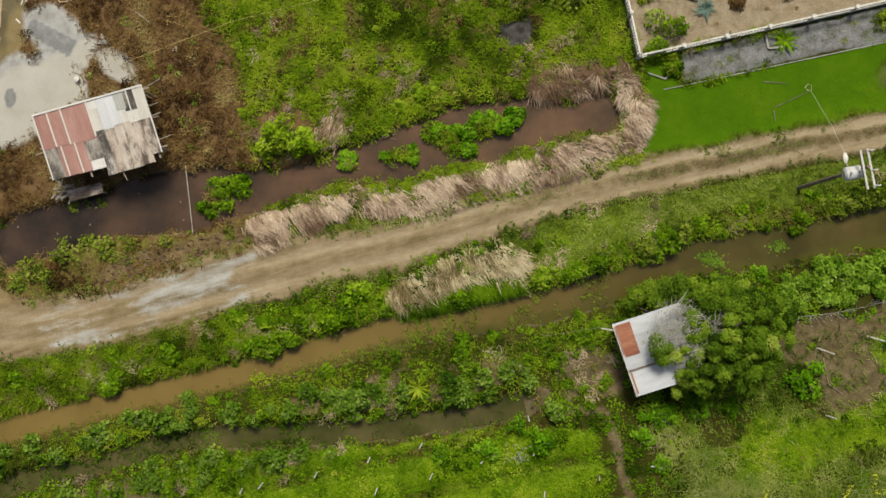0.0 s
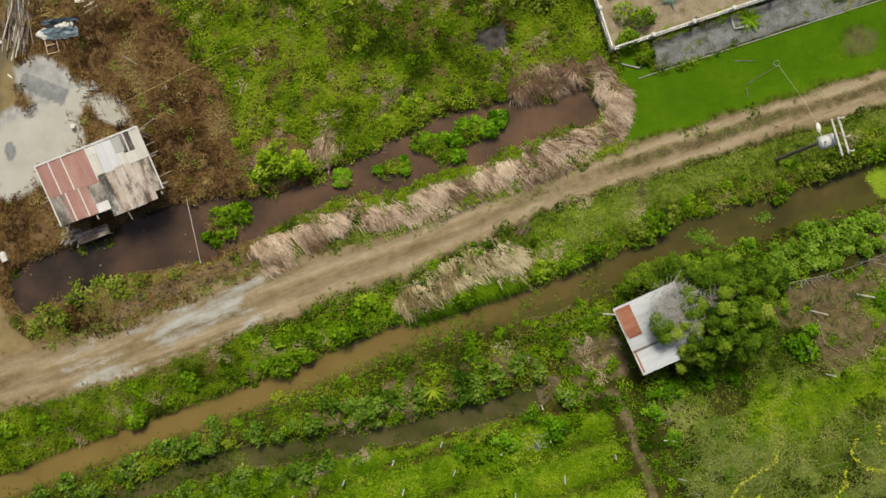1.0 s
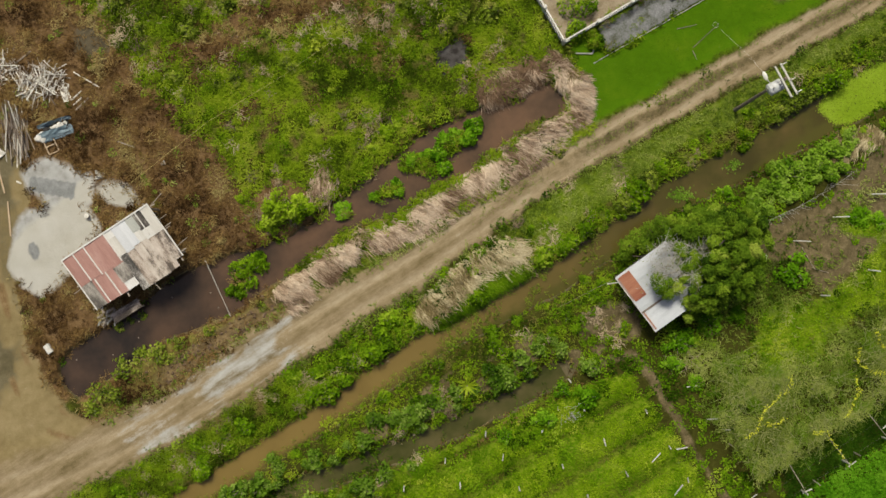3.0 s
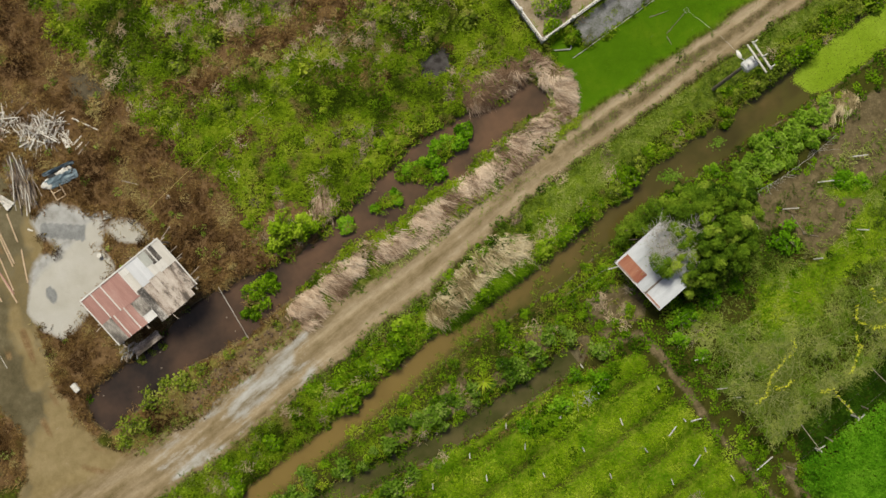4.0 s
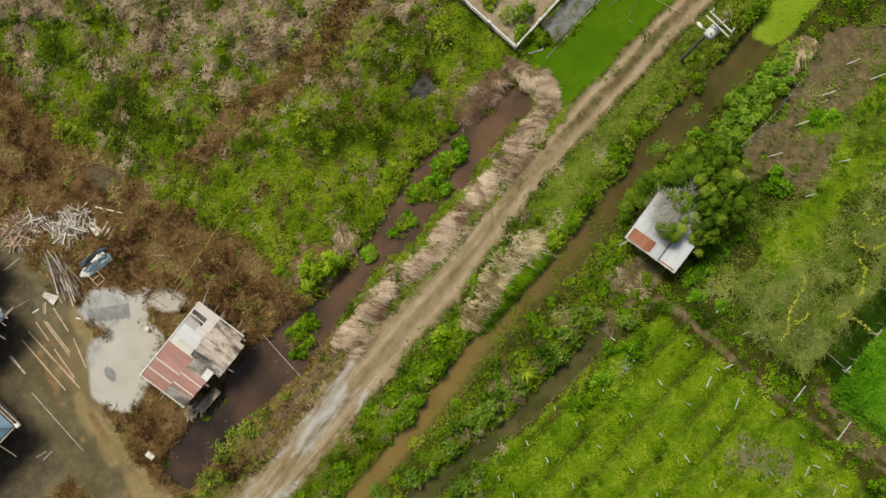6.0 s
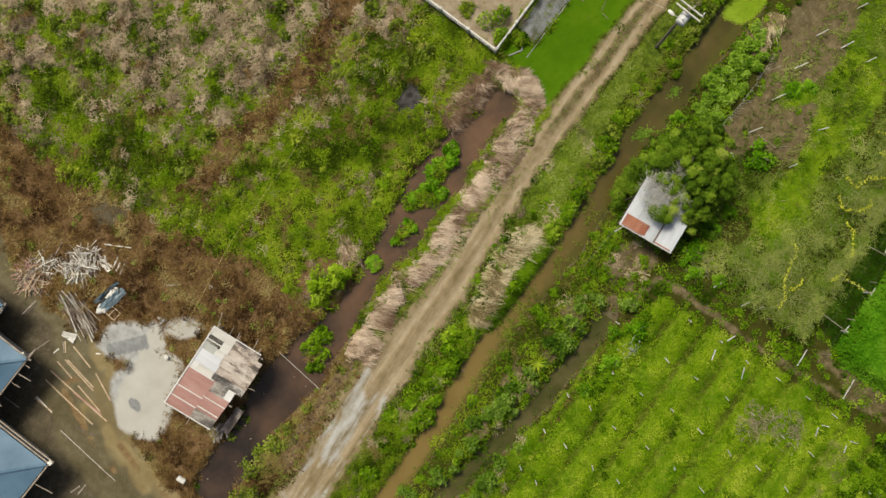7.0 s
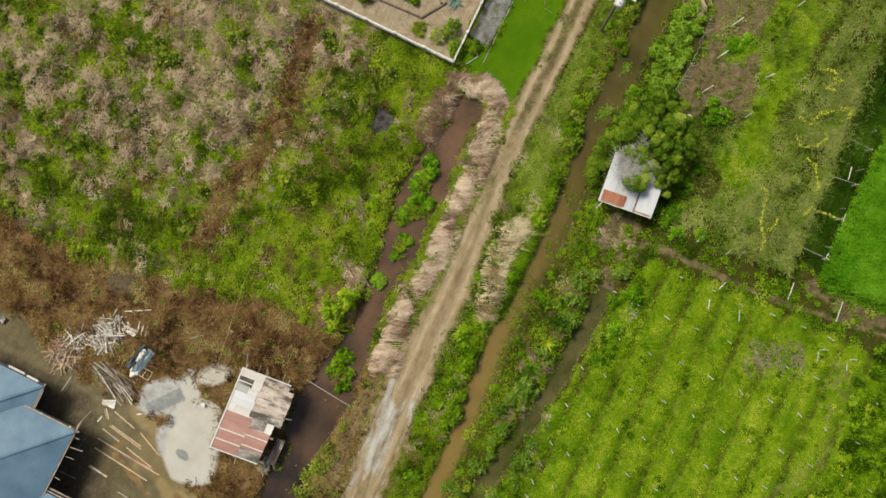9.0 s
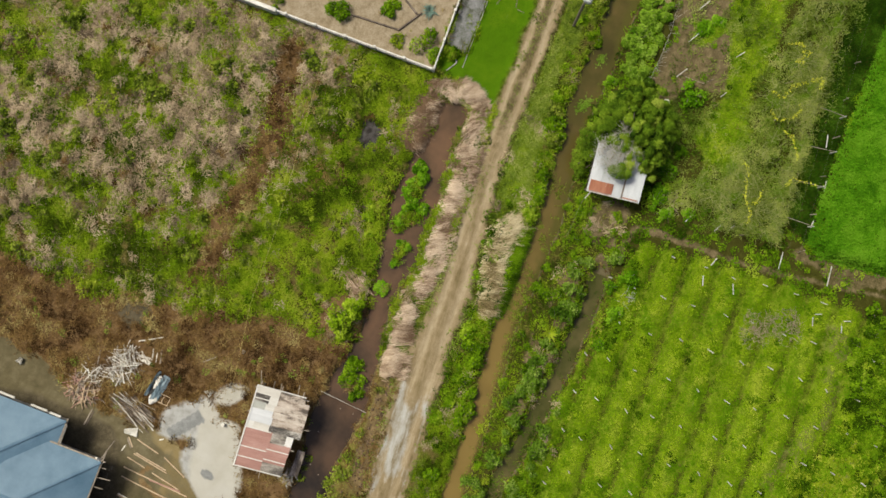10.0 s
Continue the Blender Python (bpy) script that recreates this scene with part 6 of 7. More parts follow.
def bare_shrub(x, y, tall, wide, label, count=34, low=0.3, leaves=0):
    """A tangle of bent twigs over some rooted stems."""
    ob = thing("bare_shrub", pose(x, y, ground_z(x, y)), label, "dead shrub")
    twigs, tips = [], []
    for k in range(count):
        a, r = rng.uniform(0, 2 * math.pi), wide * math.sqrt(rng.random())
        start = np.array([math.cos(a) * r, math.sin(a) * r, tall * rng.uniform(low, 0.95)])
        b, length = rng.uniform(0, 2 * math.pi), wide * rng.uniform(0.3, 0.8)
        way = np.array([math.cos(b), math.sin(b), rng.normal(0, 0.25 if low < 0.5 else 0.1)])
        bend = rng.normal(0, 0.12, 3) * wide * (1, 1, 0.5)
        twigs.append(([start, start + way * length * 0.5 + bend, start + way * length], (0.010, 0.007, 0.004) if low < 0.5 else (0.013, 0.010, 0.006), 5))
        for _ in range(2):
            tip = start + way * length * 0.6 + rng.normal(0, 0.18, 3) * wide * (1, 1, 0.4)
            twigs.append(([start + way * length * 0.5 + bend, tip], (0.008, 0.004), 4))
            tips.append(tip)
        if k % 5 == 0 and low < 0.5:
            twigs.append(([(start[0] * 0.3, start[1] * 0.3, -0.1), start * (0.7, 0.7, 0.6), start], (0.03, 0.02, 0.014), 5))
    if low >= 0.5:
        for a in (0.1, 0.7, 5.8):
            twigs.append(([(1.7, 0.3 * a - 0.5, -0.2), (1.55, 0.25 * a - 0.4, tall * 0.6), (math.cos(a) * 0.5, math.sin(a) * 0.5, tall * 0.9)], (0.03, 0.018, 0.008), 6))
    part("branchwork", tubes_mesh("branchwork", twigs), BRUSH if tall < 0.4 else DEAD_WOOD, ob)
    if leaves:
        some = np.array(tips)[rng.integers(0, len(tips), leaves)] + rng.normal(0, 0.06, (leaves, 3))
        part("leaves", mesh_of("leaves", *leaf_shapes(some, 0.09)), OLIVE, ob, "few small green leaves")


bare_shrub(10.65, -3.7, 4.0, 1.5, "nearly leafless tangled shrub leaning over the hut roof", 230, 0.74, 260)
bare_shrub(10.2, -9.6, 0.39, 0.9, "half-dry brushwood beside the hut path", 34, 0.3, 120)
bare_shrub(2.2, -10.6, 1.0, 0.7, "half-bare shrub at the field corner", 18)
for x, y in ((5.4, -21.2), (6.8, -21.6), (6.0, -20.3), (7.6, -22.4), (6.6, -22.9), (5.0, -20.5)):
    bare_shrub(x, y, 0.35, 1.0, "brown leafless brush lying in the field", 40)


def brush_fence(line, count, label):
    """Dry sticks leaning along a line, each a piece of its own."""
    ob = thing("brush_fence", Matrix(), label, "fence")
    pts = [Vector((*p, 0)) for p in line]
    for n in range(count):
        u = (n + rng.random()) / count * (len(pts) - 1)
        i = min(int(u), len(pts) - 2)
        p = pts[i].lerp(pts[i + 1], u - i)
        z = ground_z(p.x, p.y)
        out = Vector((rng.normal(0.0, 0.35), rng.normal(-0.15, 0.25), rng.uniform(0.35, 0.9)))
        part("stick", rod((p.x, p.y, z - 0.1), Vector((p.x, p.y, z)) + out, 0.012, 0.006, 5), DEAD_WOOD, ob)
    rail = [(p.x, p.y, ground_z(p.x, p.y) + 0.45) for p in pts]
    part("rail", mesh_of("rail", *tube(rail, [0.009] * len(rail), 6)), DEAD_WOOD, ob)


brush_fence([(23.8, -1.8), (21.7, -2.45), (19.7, -2.85), (18.3, -3.0), (16.8, -3.2)], 60, "low fence of bleached dry sticks below the vines")


def trellis():
    ob = thing("vine_trellis", Matrix(), "low wire trellis on pale leaning posts", "trellis")
    c, w = Vector((0.963, 0.27, 0)), Vector((0.27, -0.963, 0))
    origin = Vector((11.8, -17.95, 0))
    for n in range(6):
        for k in range(2):
            p = origin + c * (3.1 * n) - w * (2.45 * k - 2.3 * (k == 0))
            z = ground_z(p.x, p.y)
            part("post", beam((p.x, p.y, z - 0.2), (p.x + rng.normal(0, 0.12), p.y + rng.normal(0, 0.12), 1.55), 0.06, 0.06, 0.006), TIMBER, ob)
        a = origin + c * (3.1 * n) + Vector((0, 0, 1.6))
        part("wire", rod(a + w * 1.2, a - w * 2.4, 0.004, 0.004, 5), DARK_TIMBER, ob)
    for a, b in (((16.6, -16.3), (17.5, -18.7)), ((19.5, -16.0), (20.3, -18.1)), ((22.5, -15.2), (23.0, -17.3)), ((14.0, -17.6), (14.5, -19.7))):
        part("cross_rail", rod((*a, 1.5), (*b, 1.35), 0.025, 0.02, 6), TIMBER, ob)
        part("post", beam((*b, ground_z(*b) - 0.2), (*b, 1.45), 0.08, 0.08, 0.006), PALE_STAKE, ob)
    for k in (1.9, 1.0, 0.0):
        a = origin + w * k + Vector((0, 0, 1.62))
        part("wire", rod(a, a + c * 19, 0.004, 0.004, 5), DARK_TIMBER, ob)


trellis()


# ---- corrugated sheets ----
def sheet_mesh(wide, long, wave=0.13, deep=0.005):
    """A corrugated sheet with its own thickness: x across, y down the slope from 0."""
    k = max(4, int(wide / wave * 2))
    x = np.linspace(0, wide, k + 1)
    z = deep * np.where(np.arange(k + 1) % 2, 1, -1)
    rows = []
    for y, lift in ((0, 0), (long, 0), (long, -0.006), (0, -0.006)):
        rows.append(np.stack([x, np.full(k + 1, y), z + lift], -1))
    v = np.concatenate(rows)
    f = [(r * (k + 1) + n, r * (k + 1) + n + 1, (r + 1) % 4 * (k + 1) + n + 1, (r + 1) % 4 * (k + 1) + n) for r in range(4) for n in range(k)]
    return mesh_of("roof_sheet", v, [tuple(reversed(q)) for q in f])


def slope_pose(corner, along, down, drop):
    """x along the eave, y down the slope."""
    x = Vector((*along, 0)).normalized()
    y = Vector((*down, -drop)).normalized()
    z = x.cross(y)
    m = Matrix((x, y, z)).transposed().to_4x4()
    m.translation = corner
    return m


def tin_shed():
    ob = thing("tin_shed", Matrix(), "open shed with patched red and grey tin roof", "shed")
    roof = slope_pose((-18.2, 9.6, 2.9), (-0.964, -0.265), (0.265, -0.964), 0.165) @ Matrix.Diagonal((1.075, 1, 1, 1))
    columns = [
        (0.00, 0.71, [(0, 2.0, RED_ZINC), (1.92, 3.66, DARK_ZINC)]),
        (0.71, 1.43, [(0, 2.0, RED_ZINC), (1.92, 3.68, RED_ZINC)]),
        (1.43, 2.10, [(0, 2.05, RED_ZINC), (1.96, 3.72, RED_ZINC)]),
        (2.10, 2.78, [(0, 2.1, RED_ZINC), (2.0, 3.2, DARK_ZINC), (3.1, 3.74, PALE_ZINC)]),
        (2.78, 3.28, [(0, 0.55, PALE_ZINC), (0.5, 1.75, CLEAN_TAN), (1.7, 4.22, BLACK_ZINC)]),
        (3.28, 3.75, [(0, 1.8, BRIGHT_ZINC), (1.7, 4.22, BROWN_ZINC)]),
        (3.75, 4.20, [(0, 1.7, BRIGHT_ZINC), (1.65, 4.22, TAN_ZINC)]),
        (4.20, 4.66, [(0, 1.0, GREY_ZINC), (0.95, 1.7, PALE_ZINC), (1.6, 4.22, TAN_ZINC)]),
        (4.66, 5.25, [(0, 1.15, DARK_ZINC), (1.1, 1.8, PALE_ZINC), (1.72, 4.18, BROWN_ZINC)]),
        (5.25, 5.76, [(0, 1.8, CLEAN_TAN), (1.72, 3.76, TAN_ZINC)]),
    ]
    for u0, u1, cells in columns:
        for n, (v0, v1, material) in enumerate(cells):
            piece = part("roof_sheet", sheet_mesh(u1 - u0 + 0.05, v1 - v0), material, ob)
            lift = 0.03 - 0.022 * n + (0.012 if columns.index((u0, u1, cells)) % 2 else 0)
            piece.matrix_world = roof @ pose(5.76 - u1 - 0.025, v0, lift, 0, 0, rng.uniform(-0.6, 0.6))
    for u, v0, v1 in ((0.0, 0, 3.66), (0.71, 0, 2.0), (1.43, 0, 2.05), (1.62, 2.0, 3.7), (0.9, 2.0, 3.68), (2.78, 0, 2.0), (4.9, 0, 1.6), (5.76, 0, 3.76)):
        part("lap_strip", box((0.075, v1 - v0, 0.012), roof @ pose(5.76 - u, (v0 + v1) / 2, 0.075), 0.003), PALE_ZINC, ob, "whitish lap strip")
    part("ridge_strip", box((5.8, 0.10, 0.02), roof @ pose(2.88, 0.02, 0.085), 0.004), PALE_ZINC, ob, "whitish top flashing")
    for v in (0.25, 1.85, 3.5):
        part("purlin", box((6.3, 0.07, 0.10), roof @ pose(2.81, v, -0.075), 0.006), TIMBER, ob)
    for u in (0.15, 1.9, 3.8, 5.55):
        part("rafter", box((0.08, 4.2, 0.12), roof @ pose(5.76 - u, 1.95, -0.19), 0.006), TIMBER, ob)
        for v in (0.2, 3.4):
            top = roof @ Vector((5.76 - u, v, -0.22))
            part("post", beam((top.x, top.y, ground_z(top.x, top.y) - 0.3), top, 0.12, 0.12, 0.01), TIMBER, ob)
    for a, b in (((0.4, 0.35, -0.06), (-1.0, -0.05, 0.0)), ((0.1, 1.2, -0.06), (-0.55, 1.15, -0.03)), ((0.1, 1.75, -0.06), (-0.5, 1.7, -0.03)), ((0.1, 3.1, -0.06), (-0.75, 3.0, -0.05)), ((6.3, 2.1, -0.1), (5.4, 2.0, -0.06)), ((2.3, 4.0, -0.1), (2.2, 4.75, -0.15))):
        part("pole_end", rod(roof @ Vector(a), roof @ Vector(b), 0.028), TIMBER, ob, "grey pole end poking out")
    part("back_wall", box((5.4, 0.05, 2.2), Matrix.Translation(roof @ Vector((2.85, 0.3, 0)) + Vector((0, 0, -1.65))) @ pose(0, 0, 0, 0, 0, math.degrees(math.atan2(0.276, 0.961))), 0.005), DARK_TIMBER, ob, "dark board wall")


tin_shed()


def low_bench():
    ob = thing("low_bench", pose(-22.15, 3.95, ground_z(-22.15, 3.95), 0, 0, 14), "low bench topped with a weathered tan sheet", "bench")
    top = part("top_sheet", sheet_mesh(0.62, 2.05), BROWN_ZINC, ob)
    top.matrix_world = ob.matrix_world @ pose(-1.02, 0.31, 0.62, 4, 0, -90)
    for x in (-0.9, 0.9):
        for y in (-0.22, 0.22):
            part("leg", box((0.07, 0.07, 0.75), pose(x, y, 0.23), 0.005), TIMBER, ob)
    for y in (-0.22, 0.22):
        part("rail", box((1.95, 0.06, 0.08), pose(0, y, 0.555), 0.005), TIMBER, ob)


low_bench()


def heap(name, place, count, length, wide, spread, tall, material, label, category="timber pile", turn=None, loose=0.5):
    """A heap of sticks and boards, each a piece of its own."""
    x0, y0 = place
    ob = thing(name, pose(x0, y0, ground_z(x0, y0)), label, category)
    for k in range(count):
        a = rng.uniform(0, math.pi) if turn is None else turn + rng.normal(0, loose)
        r = math.sqrt(rng.random())
        b = rng.uniform(0, 2 * math.pi)
        L = length * rng.uniform(0.5, 1.15)
        mid = Vector((math.cos(b) * r * spread[0], math.sin(b) * r * spread[1], 0.03 + tall * (1 - r) * rng.random()))
        mid.z += ground_z(x0 + mid.x, y0 + mid.y) - ground_z(x0, y0)
        tilt = rng.normal(0, 0.12) * (tall > 0.1)
        d = Vector((math.cos(a) * math.cos(tilt), math.sin(a) * math.cos(tilt), math.sin(tilt))) * L / 2
        mid.z += abs(d.z)
        part("board", beam(mid - d, mid + d, wide * rng.uniform(0.6, 1.4), 0.03, 0.0), material if isinstance(material, bpy.types.Material) else material[k % len(material)], ob)


heap("scrap_timber_heap", (-23.05, 19.3), 150, 1.4, 0.05, (1.45, 1.1), 0.55, (PALE_STAKE, TIMBER, CREAM, DARK_TIMBER, PALE_STAKE), "heap of whitewashed broken boards on brown weeds")
heap("scrap_timber_heap", (-26.2, 20.9), 120, 1.5, 0.045, (1.0, 1.1), 0.5, (NEW_TIMBER, TIMBER, RED_ZINC, DARK_TIMBER, NEW_TIMBER), "heap of reddish splintered timber beside the yard")
heap("pole_stack", (-25.5, 16.85), 84, 2.7, 0.05, (0.85, 1.0), 0.22, (DARK_TIMBER, TIMBER, DARK_TIMBER, DARK_TIMBER, PALE_STAKE, DARK_TIMBER, TIMBER), "stack of dark wet poles lying on mud", "pole stack", 1.42, 0.10)
heap("splinter_heap", (-24.85, 20.95), 70, 0.9, 0.05, (0.8, 1.0), 0.35, (DARK_TIMBER, PALE_STAKE, TIMBER, CREAM), "heap of broken dark and pale splinters")
heap("plank_pile", (-23.4, 3.95), 26, 1.1, 0.08, (0.6, 0.4), 0.5, (TIMBER, CONCRETE), "small pile of grey planks at the shed", "timber pile", 0.5, 0.55)
heap("board_stack", (-21.9, 18.35), 8, 0.9, 0.13, (0.35, 0.5), 0.08, CREAM, "few pale boards lying on brown weeds", "boards", 1.3, 0.2)


def loose_timber(a, b, wide, material, label):
    a, b = Vector((*a, ground_z(*a) + 0.035)), Vector((*b, ground_z(*b) + 0.035))
    tagged(part("timber", beam(a, b, wide, 0.05, 0.006), material), label, "timber", "loose timbers")


SAWN = [
    ((-27.25, 15.37), (-27.34, 13.42)), ((-28.33, 15.02), (-28.25, 12.05)), ((-28.2, 14.9), (-28.1, 12.2)), ((-29.61, 15.12), (-28.95, 9.79)),
    ((-30.31, 14.9), (-29.84, 10.26)), ((-27.32, 12.87), (-27.79, 10.72)), ((-28.82, 15.3), (-28.81, 13.72)), ((-31.69, 14.39), (-31.42, 12.84)),
    ((-27.46, 16.02), (-27.98, 15.36)), ((-28.83, 13.03), (-28.84, 10.64)), ((-25.97, 23.03), (-25.76, 20.85))]
for a, b in SAWN:
    loose_timber(a, b, 0.09, NEW_TIMBER, "long sawn timber lying on the muddy yard")
for a, b, material in (
    ((-29.4, 12.9), (-28.9, 10.4), RED_ZINC), ((-27.58, 16.1), (-28.08, 15.42), TIMBER), ((-28.65, 15.93), (-28.12, 15.91), CREAM), ((-28.52, 19.46), (-27.13, 19.54), TIMBER),
    ((-28.45, 19.30), (-27.2, 19.36), DARK_TIMBER), ((-26.25, 19.53), (-26.2, 18.97), CREAM), ((-26.4, 13.92), (-26.14, 13.67), CREAM), ((-20.84, 19.36), (-19.56, 17.92), CREAM),
    ((-21.44, 17.74), (-20.74, 18.07), CREAM), ((-21.47, 17.38), (-20.83, 17.66), CREAM), ((-21.47, 17.0), (-20.43, 17.51), TIMBER), ((-26.15, 22.4), (-26.0, 20.9), TIMBER),
    ((-22.99, 21.47), (-24.66, 20.86), TIMBER), ((-23.92, 22.05), (-24.43, 21.23), DARK_TIMBER), ((-19.5, 14.3), (-18.6, 13.6), TIMBER), ((-31.55, 14.39), (-31.47, 12.83), CREAM),
    ((-33.3, 15.9), (-33.0, 14.6), TIMBER), ((-34.2, 7.67), (-33.38, 7.59), TIMBER), ((-33.89, 7.24), (-33.03, 7.38), TIMBER), ((-30.9, 11.0), (-30.3, 9.6), DARK_TIMBER)):
    loose_timber(a, b, 0.09, material, "weathered timber lying on the ground")


def plank_bridge():
    for a, b in (((19.3, -5.35), (19.55, -6.76)), ((19.45, -6.75), (20.36, -7.36))):
        tagged(part("thin_pole", rod((*a, ground_z(*a) + 0.1), (*b, ground_z(*b) + 0.1), 0.022, 0.016), TIMBER), "thin grey pole lying on bare soil", "pole")
    a, b = (-31.83, 11.44), (-31.27, 6.17)
    tagged(part("long_pole", rod((*a, ground_z(*a) + 0.04), (*b, ground_z(*b) + 0.04), 0.03, 0.025), PALE_STAKE), "long thin pale pole lying on the mud", "pole")
    tagged(part("foot_pole", rod((-16.55, 5.5, 0.12), (-16.1, 1.6, 0.14), 0.022, 0.018), PALE_STAKE), "pale thin pole laid across the ditch", "pole")


plank_bridge()


def tarp_heap():
    ob = thing("covered_heap", pose(-23.0, 16.2, ground_z(-23.0, 16.2), 0, 0, -6), "heap of white sacks half covered by blue-grey sheeting", "covered heap")
    for name, y0, y1, lift in (("sheeting", -0.55, 0.05, 0.0), ("folded_sheet", 0.36, 0.56, 0.08)):
        bm = bmesh.new()
        bmesh.ops.create_grid(bm, x_segments=16, y_segments=8, size=0.5)
        for v in bm.verts:
            u, w = v.co.x * 2, v.co.y + 0.5
            ragged = 0.10 * noise.noise(Vector((u * 2.3, w * 2, 4.0)))
            v.co = Vector((u * 1.1 + ragged, y0 + (y1 - y0) * w + 0.12 * u + ragged, 0.10 + lift + 0.42 * w * (1 - 0.5 * u * u) + 0.08 * noise.noise(Vector((u * 4, w * 4, 1.0)))))
        bmesh.ops.solidify(bm, geom=bm.faces[:], thickness=0.01)
        part(name, bm, BLUE_CLOTH, ob)
    part("dark_base", box((1.7, 0.5, 0.2), pose(0.05, 0.2, 0.12, 0, 0, 5), 0.03), BLACK, ob, "dark plastic under the sacks")
    for x, y, size in ((0.05, 0.2, 0.14), (0.3, 0.25, 0.16), (0.55, 0.22, 0.13), (0.75, 0.3, 0.12), (0.42, 0.12, 0.11), (-0.15, 0.15, 0.10), (0.2, 0.1, 0.1), (-0.95, -0.15, 0.3), (-1.15, -0.35, 0.24), (-0.85, -0.42, 0.22)):
        bm = bmesh.new()
        bmesh.ops.create_icosphere(bm, subdivisions=2, radius=1.0, matrix=Matrix.Diagonal((size * 1.3, size * 0.8, size * 0.6, 1)))
        turn = pose(x, y, 0.32 if size < 0.2 else 0.12, 0, 0, 170 * x)
        for v in bm.verts:
            v.co = turn @ (v.co * (1 + 0.3 * noise.noise(v.co * 7 + Vector((x, y, 0)) * 9)))
        part("sack", bm, WHITE_PAINT, ob)


tarp_heap()


def crate_frame():
    ob = thing("wooden_frame", pose(-23.6, 15.33, ground_z(-23.6, 15.33) + 0.08, 4, 0, 97), "small pale wooden window frame lying down", "frame")
    for a, b in (((-0.45, -0.33), (0.45, -0.33)), ((-0.45, 0.33), (0.45, 0.33)), ((-0.45, -0.33), (-0.45, 0.33)), ((0.45, -0.33), (0.45, 0.33)), ((0.05, -0.33), (0.05, 0.33))):
        part("bar", beam((*a, 0.03), (*b, 0.03), 0.06, 0.05), NEW_TIMBER, ob)


crate_frame()


def crumpled(name, x, y, size, material, label, category, lift=0.3, turn=None, z=None):
    bm = bmesh.new()
    bmesh.ops.create_grid(bm, x_segments=9, y_segments=7, size=1.0)
    for v in bm.verts:
        v.co = Vector((v.co.x * size[0], v.co.y * size[1] * (1 + 0.35 * v.co.x), lift * (0.5 + 0.8 * noise.noise(v.co * 2 + Vector((x, y, 0)))) + 0.03))
    made = bmesh.ops.solidify(bm, geom=bm.faces[:], thickness=0.012)
    ob = part(name, bm, material)
    ob.matrix_world = pose(x, y, ground_z(x, y) if z is None else z, 0, 0, rng.uniform(0, 180) if turn is None else turn)
    tagged(ob, label, category)


crumpled("plastic_sheet", -27.0, 16.1, (0.5, 0.26), WHITE_PAINT, "crumpled white sheet on the mud", "sheet", 0.2, -64)
crumpled("rubbish_bag", -26.9, 26.2, (0.24, 0.2), PALE_STAKE, "torn white bag lying in the weeds", "bag", 0.4)
crumpled("rubbish_bag", -21.2, 12.6, (0.3, 0.22), PALE_STAKE, "torn pale bag lying in brown weeds", "bag", 0.3)
crumpled("litter", -17.2, 12.1, (0.14, 0.10), WHITE_PAINT, "scrap of white litter in dry weeds", "litter", 0.1)
for x, y in ((-26.42, 2.0), (-16.96, 3.41), (-16.8, 2.38), (-21.88, 3.1), (-22.21, 2.12), (-19.4, 3.9), (-24.1, 1.6)):
    crumpled("litter", x, y, (0.045, 0.035), TIMBER, "scrap of pale litter floating on the ditch", "litter", 0.03, None, WATER_LEVEL - 0.01)


def fallen_cable():
    pts = [(-9.1, -2.05), (-6.8, -1.6), (-4.9, -1.15), (-2.65, -0.75), (-0.45, -0.15), (1.95, 0.4)]
    line = [(x, y, ground_z(x, y) + 0.22 + 0.08 * (n % 2)) for n, (x, y) in enumerate(pts)]
    tagged(part("cable", mesh_of("cable", *tube(line, [0.012] * len(line), 6)), BLACK), "thin dark cable lying along the road bank", "cable")
    tagged(part("pipe", rod((-7.2, -1.58, 0.15), (-6.3, -1.73, 0.13), 0.045, 0.045, 10), TIMBER), "short grey pipe on the grassy road bank", "pipe")
    tagged(part("wash_line", mesh_of("wash_line", *tube([(3.7, -4.1, 1.3), (5.6, -3.8, 1.25), (7.35, -3.45, 2.2)], [0.008] * 3, 5)), TIMBER), "thin grey line tied to the hut", "line")
    # Two fallen branches; the third rod is a post's dark shadow built as a rod.
    for a, b in (((16.7, 8.64), (18.7, 9.58)), ((16.1, 10.07), (17.4, 9.96)), ((16.64, 8.48), (16.7, 7.85))):
        tagged(part("branch", rod((*a, ground_z(*a) + 0.03), (*b, ground_z(*b) + 0.05), 0.03, 0.012, 6), BARK), "thin brown branch or modelled post shadow on the lawn", "branch", "branches on the lawn")


fallen_cable()


def white_box():
    ob = thing("cool_box", pose(-27.65, 3.2, ground_z(-27.65, 3.2), 0, 0, 108), "white box lying at the edge of the mud", "box")
    part("body", box((0.58, 0.34, 0.28), pose(0, 0, 0.14), 0.03), WHITE_PAINT, ob)
    part("lid", box((0.61, 0.37, 0.06), pose(0, 0, 0.305), 0.02), WHITE_PAINT, ob)


white_box()


def bucket():
    ob = thing("bucket", pose(-22.72, 10.4, ground_z(-22.72, 10.4)), "round white bucket standing on spilled cement", "bucket")
    part("body", rod((0, 0, 0), (0, 0, 0.32), 0.115, 0.14, 16), WHITE_PAINT, ob)
    part("rim", rod((0, 0, 0.31), (0, 0, 0.34), 0.15, 0.15, 16), WHITE_PAINT, ob)


bucket()


